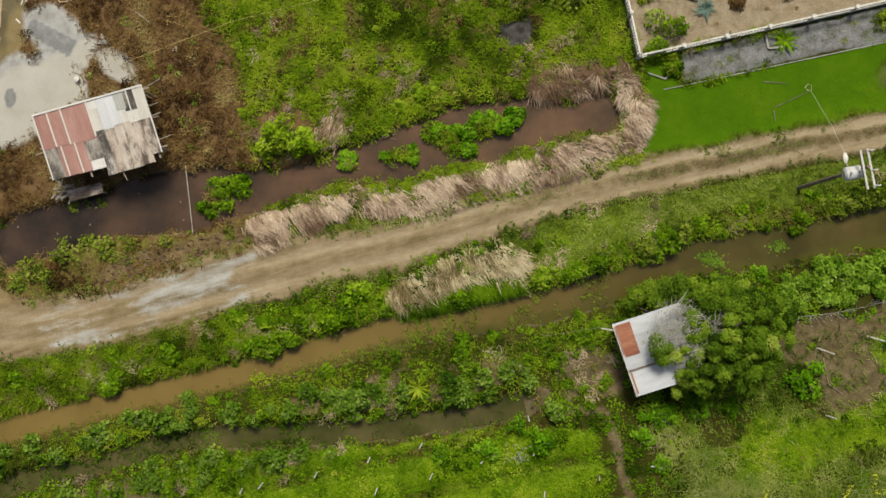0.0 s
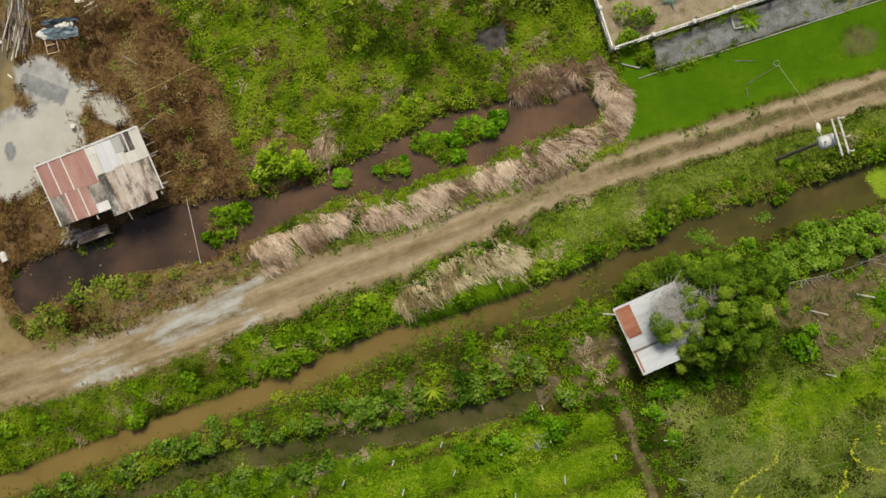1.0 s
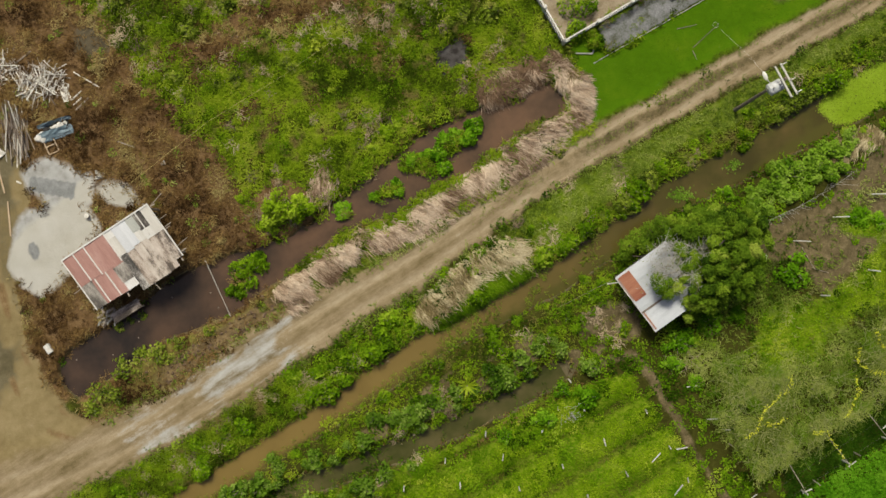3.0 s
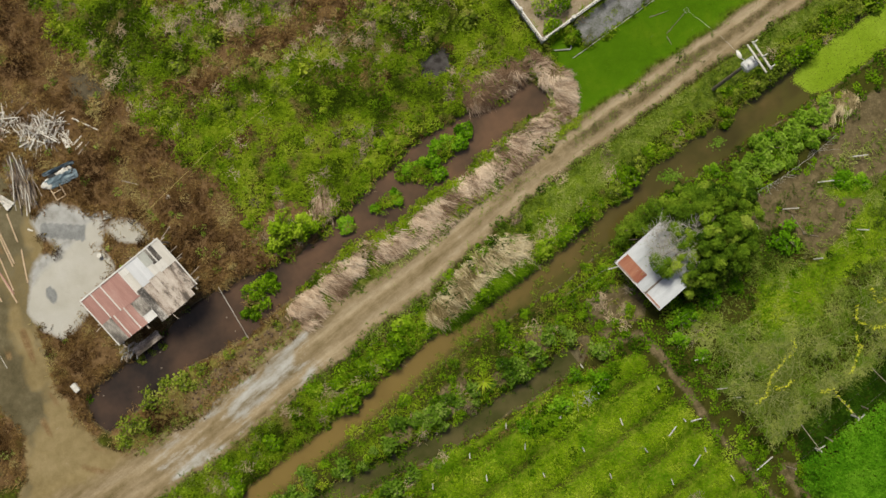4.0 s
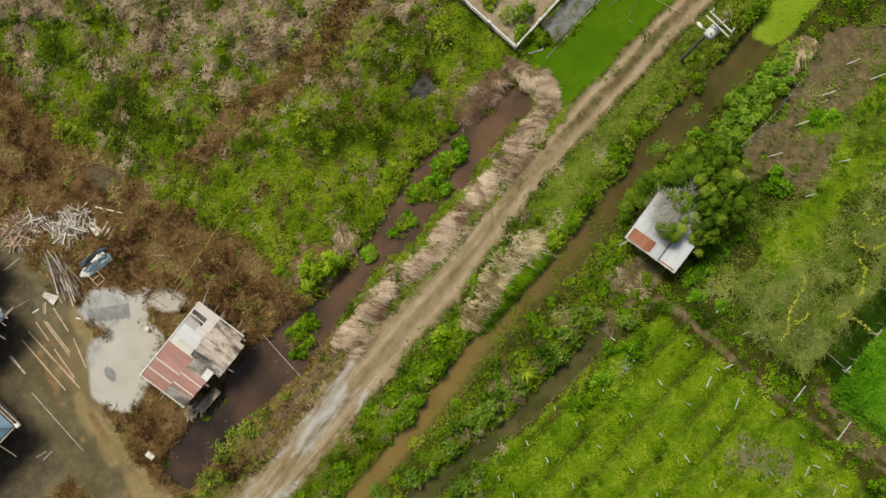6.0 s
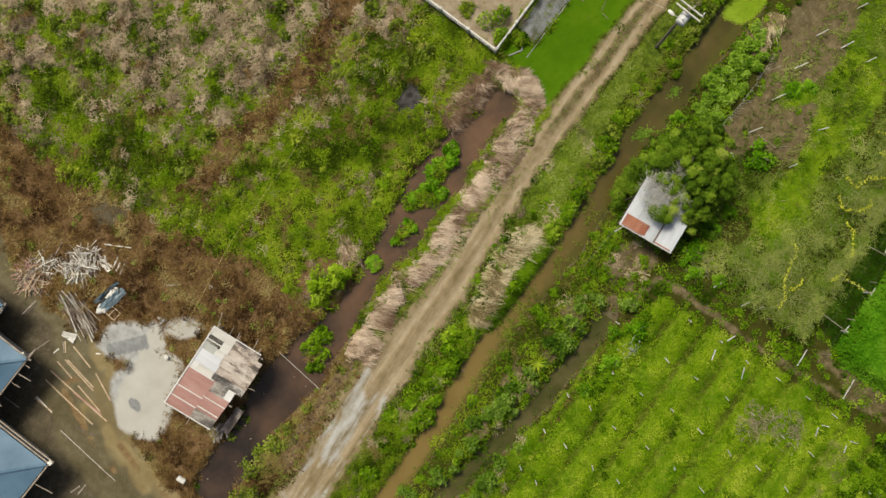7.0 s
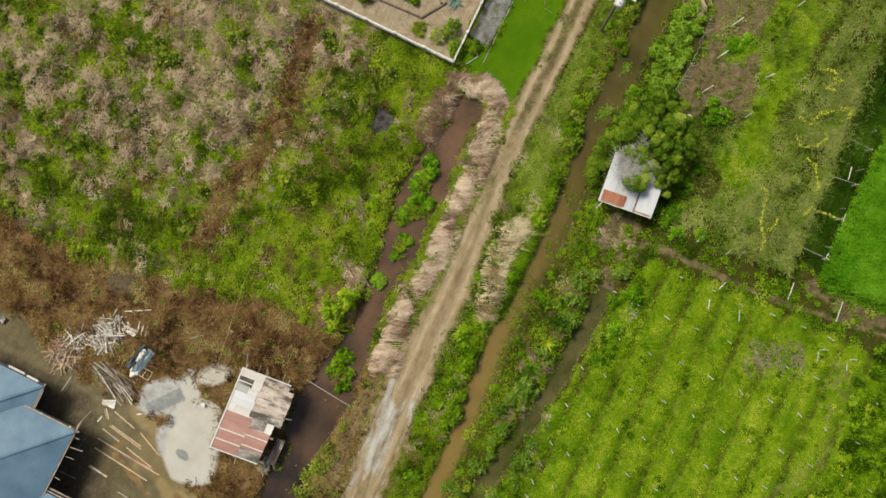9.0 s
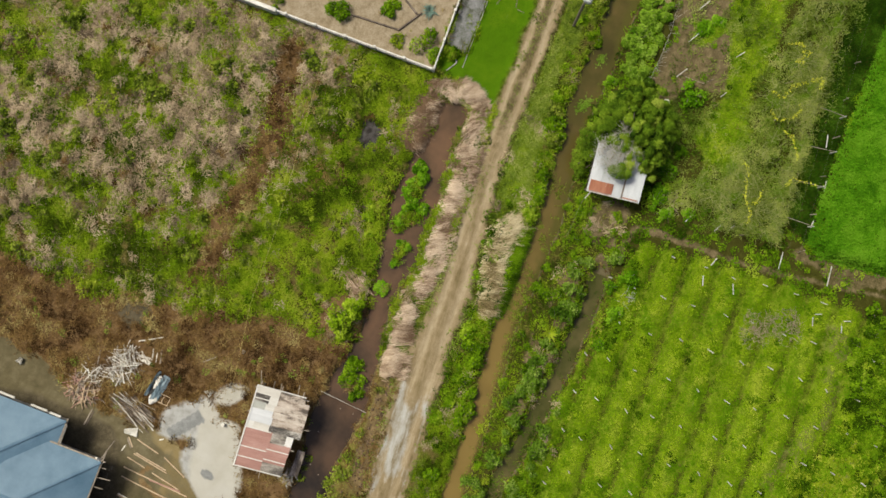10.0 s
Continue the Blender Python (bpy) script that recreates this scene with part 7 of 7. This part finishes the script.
# ---- the small hut under the tree ----
def small_hut():
    ob = thing("zinc_hut", Matrix(), "small hut with bright zinc roof and a rusty red sheet", "hut")
    w, p, q = Vector((7.32, -3.38, 2.4)), Vector((0.322, -0.947, 0)), Vector((0.947, 0.322, 0))
    slope = (q + Vector((0, 0, 0.16))).normalized()
    roof = Matrix((p, slope, p.cross(slope))).transposed().to_4x4()
    roof.translation = w
    at = 0.0
    for n, wide in enumerate((0.88, 0.88, 0.86, 0.70, 0.68)):
        at += 0.05 if n == 3 else 0
        piece = part("roof_sheet", sheet_mesh(wide + 0.04, 3.7, 0.13, 0.003), WHITE_ZINC, ob)
        piece.matrix_world = roof @ pose(at, 0, 0.01 * (n % 2), 0, 0, rng.uniform(-0.5, 0.5))
        at += wide
    red = part("patch_sheet", sheet_mesh(1.78, 0.80, 0.13, 0.004), RUST_ZINC, ob, "rusty red roof sheet")
    red.matrix_world = roof @ pose(0.12, 0.10, 0.045)
    part("gap_board", box((0.12, 2.0, 0.02), roof @ pose(2.67, 1.0, 0.04), 0.003), DARK_TIMBER, ob, "dark board over the seam")
    part("fascia", box((4.1, 0.04, 0.14), roof @ pose(2.05, -0.03, -0.07), 0.004), WHITE_PAINT, ob, "white painted fascia")
    part("edge_stain", box((1.6, 0.13, 0.008), roof @ pose(0.95, 0.065, 0.022), 0.002), DUSTY_RED, ob, "dusty reddish edge strip")
    part("rust_strip", box((1.2, 0.09, 0.012), roof @ pose(3.35, 0.10, 0.042), 0.003), RUST_ZINC, ob, "rusty edge strip")
    for u in (0.2, 2.0, 3.85):
        for v in (0.25, 3.4):
            top = roof @ Vector((u, v, -0.06))
            part("post", beam((top.x, top.y, ground_z(top.x, top.y) - 0.3), top, 0.11, 0.11, 0.01), TIMBER, ob)
    for v in (0.25, 1.8, 3.4):
        part("purlin", box((4.0, 0.08, 0.08), roof @ pose(2.02, v, -0.065), 0.005), TIMBER, ob)
    base = [roof @ Vector(c) for c in ((0.2, 3.4, 0), (3.85, 3.4, 0), (3.85, 0.25, 0), (0.2, 0.25, 0))]
    for a, b in ((base[0], base[1]), (base[1], base[2]), (base[3], base[0])):
        for k in range(9):
            s = a.lerp(b, (k + 0.5) / 9)
            z0, z1 = ground_z(s.x, s.y), a.lerp(b, (k + 0.5) / 9).z - 0.15
            part("wall_board", beam((s.x, s.y, z0 - 0.05), (s.x, s.y, z1), (b - a).xy.length / 9 - 0.015, 0.03, 0.0), DARK_TIMBER, ob)
    part("pole_end", rod((6.75, -3.62, 2.2), (7.6, -3.75, 2.25), 0.04), PALE_STAKE, ob, "pale pole end")


small_hut()


# ---- the utility pole ----
def utility_pole():
    ob = thing("utility_pole", Matrix(), "leaning utility pole with transformer, crossarms and street light", "utility pole")
    foot, top = Vector((17.95, 4.1, -0.4)), Vector((18.42, 4.47, 9.3))
    part("shaft", rod(foot, top, 0.12, 0.085, 10), BARK, ob)
    at = lambda z: foot.lerp(top, (z + 0.4) / 9.7)
    along = Vector((0.18, -0.98, 0))
    side = Vector((0.98, 0.18, 0))
    for n, off in enumerate((-0.17, 0.17)):
        c = at(9.1) + side * off + along * 0.1
        arm = part("crossarm", beam(c - along * 0.95, c + along * 0.95, 0.10, 0.10, 0.008), PALE_STAKE, ob)
        if n == 1:
            for k in (-0.85, 0.1, 0.85):
                pin = c + along * k
                part("insulator", rod(pin, pin + side * 0.10 + Vector((0, 0, 0.22)), 0.05, 0.035, 8), WHITE_PAINT, arm)
                part("pin_cap", rod(pin + side * 0.05, pin + side * 0.32, 0.025, 0.03, 6), WHITE_PAINT, arm)
    c = at(8.3) - side * 0.38 + along * 0.12
    ends = side * 0.36
    drum = part("transformer", rod(c - ends, c + ends, 0.33, 0.33, 20), DRUM_PAINT, ob)
    for k in (-1, 1):
        part("lid", rod(c + ends * k, c + ends * (k * 1.22), 0.34, 0.22, 20), DRUM_PAINT, drum)
    for k in (-0.2, 0.2):
        b = c + side * k + Vector((0, 0, 0.3))
        part("bushing", rod(b, b + Vector((0, 0, 0.3)), 0.05, 0.03, 8), WHITE_PAINT, drum)
    part("bracket", beam(at(8.0), c - Vector((0, 0, 0.3)), 0.08, 0.08), STEEL, ob)
    part("clamp", rod(at(7.0), at(7.4), 0.17, 0.17, 10), BLACK, ob, "black clamp on the shaft")
    a, b = at(7.0), Vector((18.0, 4.85, 7.45))
    part("lamp_arm", mesh_of("lamp_arm", *tube([a, a.lerp(b, 0.5) + Vector((0, 0, 0.12)), b], (0.035, 0.03, 0.03), 8)), STEEL, ob)
    bm = bmesh.new()
    bmesh.ops.create_icosphere(bm, subdivisions=2, radius=1.0, matrix=Matrix.Translation(b + Vector((-0.02, 0.2, 0))) @ pose(0, 0, 0, 0, 0, 5) @ Matrix.Diagonal((0.13, 0.28, 0.08, 1)))
    part("lamp_head", bm, WHITE_PAINT, ob, "white street light head")
    return b


lamp = utility_pole()
wire = [lamp + Vector((0, 0.3, 0)), Vector((17.7, 6.6, 6.55)), Vector((17.05, 8.75, 5.15))]
line_ob = thing("service_wire", Matrix(), "thin pale service wire with a loose coil", "wire")
part("wire", mesh_of("wire", *tube(wire, (0.004, 0.004, 0.004), 5)), CREAM, line_ob)
ring = [(16.95 + 0.16 * math.cos(a), 8.9 + 0.16 * math.sin(a), 5.15) for a in [2 * math.pi * k / 12 for k in range(13)]]
part("coil", mesh_of("coil", *tube(ring, [0.005] * 13, 5)), CREAM, line_ob)


def long_wire():
    pts = [(-19.9, 11.3), (-13.7, 13.6), (-8, 15.0), (-2.0, 16.8), (5.9, 19.3)]
    line = [(x, y, ground_z(x, y) + 0.42 + 0.1 * (n % 2)) for n, (x, y) in enumerate(pts)]
    tagged(part("twine", mesh_of("twine", *tube(line, [0.008] * 5, 5)), TWINE), "yellow twine stretched over the meadow", "twine")


long_wire()


# ---- the white fence ----
def white_fence(a, b, label, solid_from=None):
    a, b = Vector((*a, 0)), Vector((*b, 0))
    length, turn = (b - a).length, math.degrees(math.atan2(b.y - a.y, b.x - a.x))
    ob = thing("garden_fence", pose(a.x, a.y, 0.05, 0, 0, turn), label, "fence", "garden fences")
    part("plinth", box((length, 0.10, 0.5), pose(length / 2, 0, 0.1), 0.01), WHITE_PAINT, ob, "low white plinth")
    part("top_rail", box((length, 0.10, 0.07), pose(length / 2, 0, 1.02), 0.012), WHITE_PAINT, ob)
    bays = int(length / 2.42)
    post, cap, bar = box((0.17, 0.17, 1.25), None, 0.012), box((0.21, 0.21, 0.07), None, 0.02), box((0.035, 0.035, 0.64))
    first = {}
    for k in range(bays + 1):
        x = 2.42 * k
        for key, shape, z in (("post", post, 0.5), ("cap", cap, 1.15)):
            if key not in first:
                first[key] = part(key, shape, WHITE_PAINT, ob)
                piece = first[key]
            else:
                piece = part(key, first[key].data, WHITE_PAINT, ob)
            piece.matrix_local = pose(x, 0, z)
        if k < min(bays, 8):
            for n in range(1, 14):
                piece = part("baluster", first["bar"].data if "bar" in first else bar, DARK_TIMBER, ob)
                first.setdefault("bar", piece)
                piece.matrix_local = pose(x + n * 2.42 / 14, 0, 0.66)


white_fence((9.05, 11.4), (46.0, 19.45), "white balustrade fence above the gravel strip")
white_fence((9.05, 11.4), (6.35, 24.0), "white balustrade fence between garden and meadow")
tagged(part("garden_wall", box((0.30, 7.0, 1.3), pose(5.6, 27.4, 0.55, 0, 0, 12), 0.02), WHITE_PAINT), "thick white garden wall at the meadow edge", "wall")


def kerb(points, wide, tall, label, material=CONCRETE):
    for (ax, ay), (bx, by) in zip(points, points[1:]):
        z = max(ground_z(ax, ay), 0.0)
        tagged(part("kerb", beam((ax, ay, z + tall / 2 - 0.03), (bx, by, z + tall / 2 - 0.03), wide, tall, 0.008), material), label, "kerb", "garden kerbs")


kerb([(10.5, 9.65), (46, 17.1)], 0.045, 0.10, "pale concrete kerb between gravel and lawn")
kerb([(16.15, 12.7), (16.3, 11.9), (17.2, 12.0)], 0.10, 0.18, "concrete kerb round a planting bed")
kerb([(9.6, 10.6), (10.6, 10.25), (10.95, 10.7)], 0.08, 0.14, "concrete kerb round the corner bed")
kerb([(12.4, 14.6), (10.3, 15.4), (9.0, 20.4)], 0.12, 0.20, "dark low wall round a raised sandy bed", DARK_TIMBER)
tagged(part("bed_curb", beam((12.1, 14.9, 0.16), (13.4, 18.5, 0.16), 0.14, 0.26, 0.01), DARK_TIMBER), "dark low wall of a raised bed", "bed edge")


# ---- stakes and posts ----
def stake(x, y, lean, tall, label, group, wide=0.10):
    z = ground_z(x, y)
    ob = part("stake", beam((x, y, z - 0.2), (x + lean[0], y + lean[1], z + tall), wide, wide, 0.008), PALE_STAKE)
    tagged(ob, label, "stake", group)


for i in range(16):
    for j in range(-2, 11):
        x, y = 3.38 + 0.628 * i - 3.008 * j + rng.normal(0, 0.12), -10.49 - 2.336 * i - 0.714 * j + rng.normal(0, 0.12)
        if area_distance(np.array([x]), np.array([y]), FIELD)[0] < -0.3 and y > -42 and rng.random() < 0.9:
            stake(x, y, (-0.08 + rng.normal(0, 0.08), -0.2 + rng.normal(0, 0.1)), rng.uniform(0.55, 0.95), "pale concrete stake standing in the crop rows", "stakes in the field", rng.uniform(0.055, 0.08))
for x, y, dx, dy in ((18.8, -4.75, 0.9, -0.34), (21.6, -4.1, 0.85, -0.28), (24.05, -3.4, 1.05, -0.36), (26.95, -2.75, 0.8, -0.2), (27.65, -4.55, 0.9, -0.22), (28.4, -6.5, 0.6, -0.16), (22.7, -7.9, 0.5, -0.28), (19.4, -8.55, 0.4, -0.1), (30.5, -3.2, 0.6, -0.2)):
    stake(x, y, (dx, dy), 0.75, "pale leaning post on bare ground", "posts by the orchard", 0.075)


for x, y in ((-13.3, -12.8), (-12.1, -12.5), (-9.0, -11.85), (-6.0, -11.0), (-3.05, -10.2), (2.9, -8.7)):
    stake(x, y, (-0.1 + rng.normal(0, 0.1), -0.2), 0.8, "pale leaning stake beside the trench", "stakes along the trench", 0.075)
for x, y in ((9.0, -23.8), (9.75, -26.0)):
    stake(x, y, (-0.9, -0.15), 0.6, "pale leaning stake with a cross bar", "crossed stakes", 0.07)
    stake(x - 0.15, y + 0.25, (0.45, -0.6), 0.55, "pale cross bar leaning on a stake", "crossed stakes", 0.05)


def fallen(a, b, label="pale stake fallen on the ground"):
    tagged(part("stake", beam((*a, ground_z(*a) + 0.22), (*b, ground_z(*b) + 0.22), 0.07, 0.07, 0.01), PALE_STAKE), label, "stake", "fallen stakes")


for a, b in (((7.9, -14.9), (8.6, -15.0)), ((10.5, -19.5), (11.8, -19.1)), ((11.4, -23.4), (12.9, -22.9)), ((10.3, -13.7), (11.0, -13.9)), ((11.0, -14.6), (11.5, -14.8)), ((9.7, -11.4), (10.3, -11.5)), ((6.2, -15.2), (6.9, -14.8)), ((6.9, -17.6), (7.6, -17.1)), ((14.5, -19.9), (15.2, -19.8)), ((17.5, -19.3), (18.3, -19.0)), ((20.5, -17.6), (21.4, -17.2))):
    fallen(a, b)


def tyre():
    ob = thing("tyre", pose(16.78, -5.2, ground_z(16.78, -5.2) + 0.07), "white-painted tyre lying on bare ground", "tyre")
    bm = bmesh.new()
    ring, tubes = 22, 8
    rows = [[bm.verts.new(((0.20 + 0.075 * math.cos(b)) * math.cos(a), (0.20 + 0.075 * math.cos(b)) * math.sin(a), 0.075 * math.sin(b))) for b in [2 * math.pi * k / tubes for k in range(tubes)]] for a in [2 * math.pi * n / ring for n in range(ring)]]
    for n in range(ring):
        for k in range(tubes):
            bm.faces.new((rows[n][k], rows[(n + 1) % ring][k], rows[(n + 1) % ring][(k + 1) % tubes], rows[n][(k + 1) % tubes]))
    part("casing", bm, WHITE_PAINT, ob)


tyre()


# ---- the unfinished house with blue roofs ----
def blue_house():
    ob = thing("blue_house", Matrix(), "unfinished house with blue hipped metal roofs", "house")

    def slope(points, name="roof_slope"):
        v = [Vector(p) for p in points]
        down = [p - Vector((0, 0, 0.09)) for p in v]
        k = len(v)
        faces = [tuple(range(k)), tuple(reversed(range(k, 2 * k)))] + [(n, n + k, (n + 1) % k + k, (n + 1) % k) for n in range(k)]
        me = bpy.data.meshes.new(name)
        me.from_pydata(v + down, [], faces)
        part(name, me, BLUE_TILE, ob)

    e, n = Vector((-0.19, 0.98, 0)), Vector((-0.98, -0.19, 0))
    a = Vector((-28.0, 20.1, 3.2))
    up = lambda d: Vector((0, 0, 0.42 * d))
    ridge_a0, ridge_a1 = a + n * 4.6 + e * 4.6 + up(4.6), a + n * 4.6 + e * 9.5 + up(4.6)
    slope([a, a + e * 14, ridge_a1 + e * 0.1, ridge_a0])
    slope([a, ridge_a0, a + n * 9.2])
    slope([a + n * 9.2, ridge_a0, ridge_a1, a + n * 9.2 + e * 14])
    b = Vector((-29.1, 16.25, 3.45))
    ridge_b0, ridge_b1 = b + n * 4.2 + e * 4.2 + up(4.2), b + n * 4.2 + e * 7.4 + up(4.2)
    slope([b, b + e * 5.2, ridge_b1, ridge_b0])
    slope([b + e * 5.2, b + e * 7 + n * 5.5 + up(1.4), ridge_b1])
    slope([b, ridge_b0, b + n * 8.4])
    slope([b + n * 8.4, ridge_b0, ridge_b1, b + n * 8.4 + e * 7])
    g = Vector((-32.83, 10.0, 3.3))
    ridge_g0, ridge_g1 = g + n * 4.2 + e * 4.2 + up(4.2), g + n * 4.2 + e * 8.6 + up(4.2)
    slope([g, g + e * 5.4, ridge_g1, ridge_g0])
    slope([g, ridge_g0, g + n * 8.4])
    slope([g + n * 8.4, ridge_g0, ridge_g1, g + n * 8.4 + e * 6])
    part("hip_cap", beam(g + Vector((0, 0, 0.05)), ridge_g0 + Vector((0, 0, 0.05)), 0.2, 0.05), BLUE_TILE, ob)
    for off, drop in ((0.12, 0.12), (0.34, 0.16)):
        part("gutter_board", beam(g - Vector((0, 0, drop)) - n * off - e * 0.3, g - Vector((0, 0, drop)) - n * off + e * 5.3, 0.09, 0.12), TIMBER, ob)
    part("gutter_board", beam(g - Vector((0, 0, 0.12)) - e * 0.1, g - Vector((0, 0, 0.12)) - e * 0.1 + n * 8.2, 0.10, 0.12), TIMBER, ob)
    for k, out in ((0.1, 0.3), (1.7, 1.5), (3.9, 0.8)):
        part("rafter_end", beam(g + n * k + e * 0.3 - Vector((0, 0, 0.25)), g + n * (k - 0.3) - e * out - Vector((0, 0, 0.25)), 0.06, 0.09), TIMBER, ob)
    part("corner_block", box((0.3, 0.3, 0.25), Matrix.Translation(g - n * 0.2 - e * 0.15 - Vector((0, 0, 0.1))), 0.04), CREAM, ob)
    part("hip_cap", beam(b + Vector((0, 0, 0.05)), ridge_b0 + Vector((0, 0, 0.05)), 0.2, 0.05), BLUE_TILE, ob)
    part("hip_cap", beam(a + Vector((0, 0, 0.05)), ridge_a0 + Vector((0, 0, 0.05)), 0.2, 0.05), BLUE_TILE, ob)
    for corner, long_e, long_n in ((a, 13.0, 8.0), (b, 4.0, 7.5), (g, 5.0, 7.5)):
        c = corner + n * 0.75 + e * 0.75
        part("wall", box((0.15, long_e, 3.0), Matrix.Translation(c + e * long_e / 2 + Vector((0, 0, -1.75))) @ pose(0, 0, 0, 0, 0, 11), 0.01), CONCRETE, ob)
        part("wall", box((long_n, 0.15, 3.0), Matrix.Translation(c + n * long_n / 2 + Vector((0, 0, -1.75))) @ pose(0, 0, 0, 0, 0, 11), 0.01), CONCRETE, ob)
    part("gutter_board", beam(b - Vector((0, 0, 0.10)) - n * 0.06 - e * 0.3, b - Vector((0, 0, 0.10)) - n * 0.06 + e * 5.4, 0.10, 0.12), TIMBER, ob)
    part("gutter_board", beam(b - Vector((0, 0, 0.10)) - e * 0.06 - n * 0.9, b - Vector((0, 0, 0.10)) - e * 0.06 + n * 8.3, 0.10, 0.12), TIMBER, ob)
    part("gutter_board", beam(a - Vector((0, 0, 0.10)) - e * 0.06 - n * 0.2, a - Vector((0, 0, 0.10)) - e * 0.06 + n * 2.2, 0.10, 0.12), TIMBER, ob)
    for k, out in ((0.5, 0.5), (1.3, 1.1), (2.0, 0.8), (3.6, 0.6), (5.0, 0.9)):
        c = b - Vector((0, 0, 0.25)) + n * k
        part("rafter_end", beam(c + e * 0.4, c - e * out + n * rng.uniform(-0.3, 0.3), 0.05, 0.09), TIMBER, ob)
    part("loose_board", beam(b + Vector((-0.2, 0.2, -0.3)), (-28.2, 16.75, 0.3), 0.06, 0.03), TIMBER, ob, "long thin board propped on the corner")
    for k, long, off in ((0.5, 0.9, 0.12), (1.6, 1.3, 0.16), (4.2, 1.9, 0.2)):
        c = a + e * k - n * off - Vector((0, 0, 0.12))
        part("underlay", beam(c, c + e * long, 0.16, 0.03), PALE_STAKE, ob, "pale torn roof underlay")
    part("underlay", beam(a + n * 0.3 - e * 0.1 - Vector((0, 0, 0.14)), a + n * 2.2 - e * 0.12 - Vector((0, 0, 0.14)), 0.16, 0.03), PALE_STAKE, ob, "pale torn roof underlay")
    part("corner_prop", beam(b + Vector((0.2, 0.4, 0.35)), b + Vector((-0.1, -0.1, -0.4)), 0.12, 0.12), CREAM, ob)


blue_house()
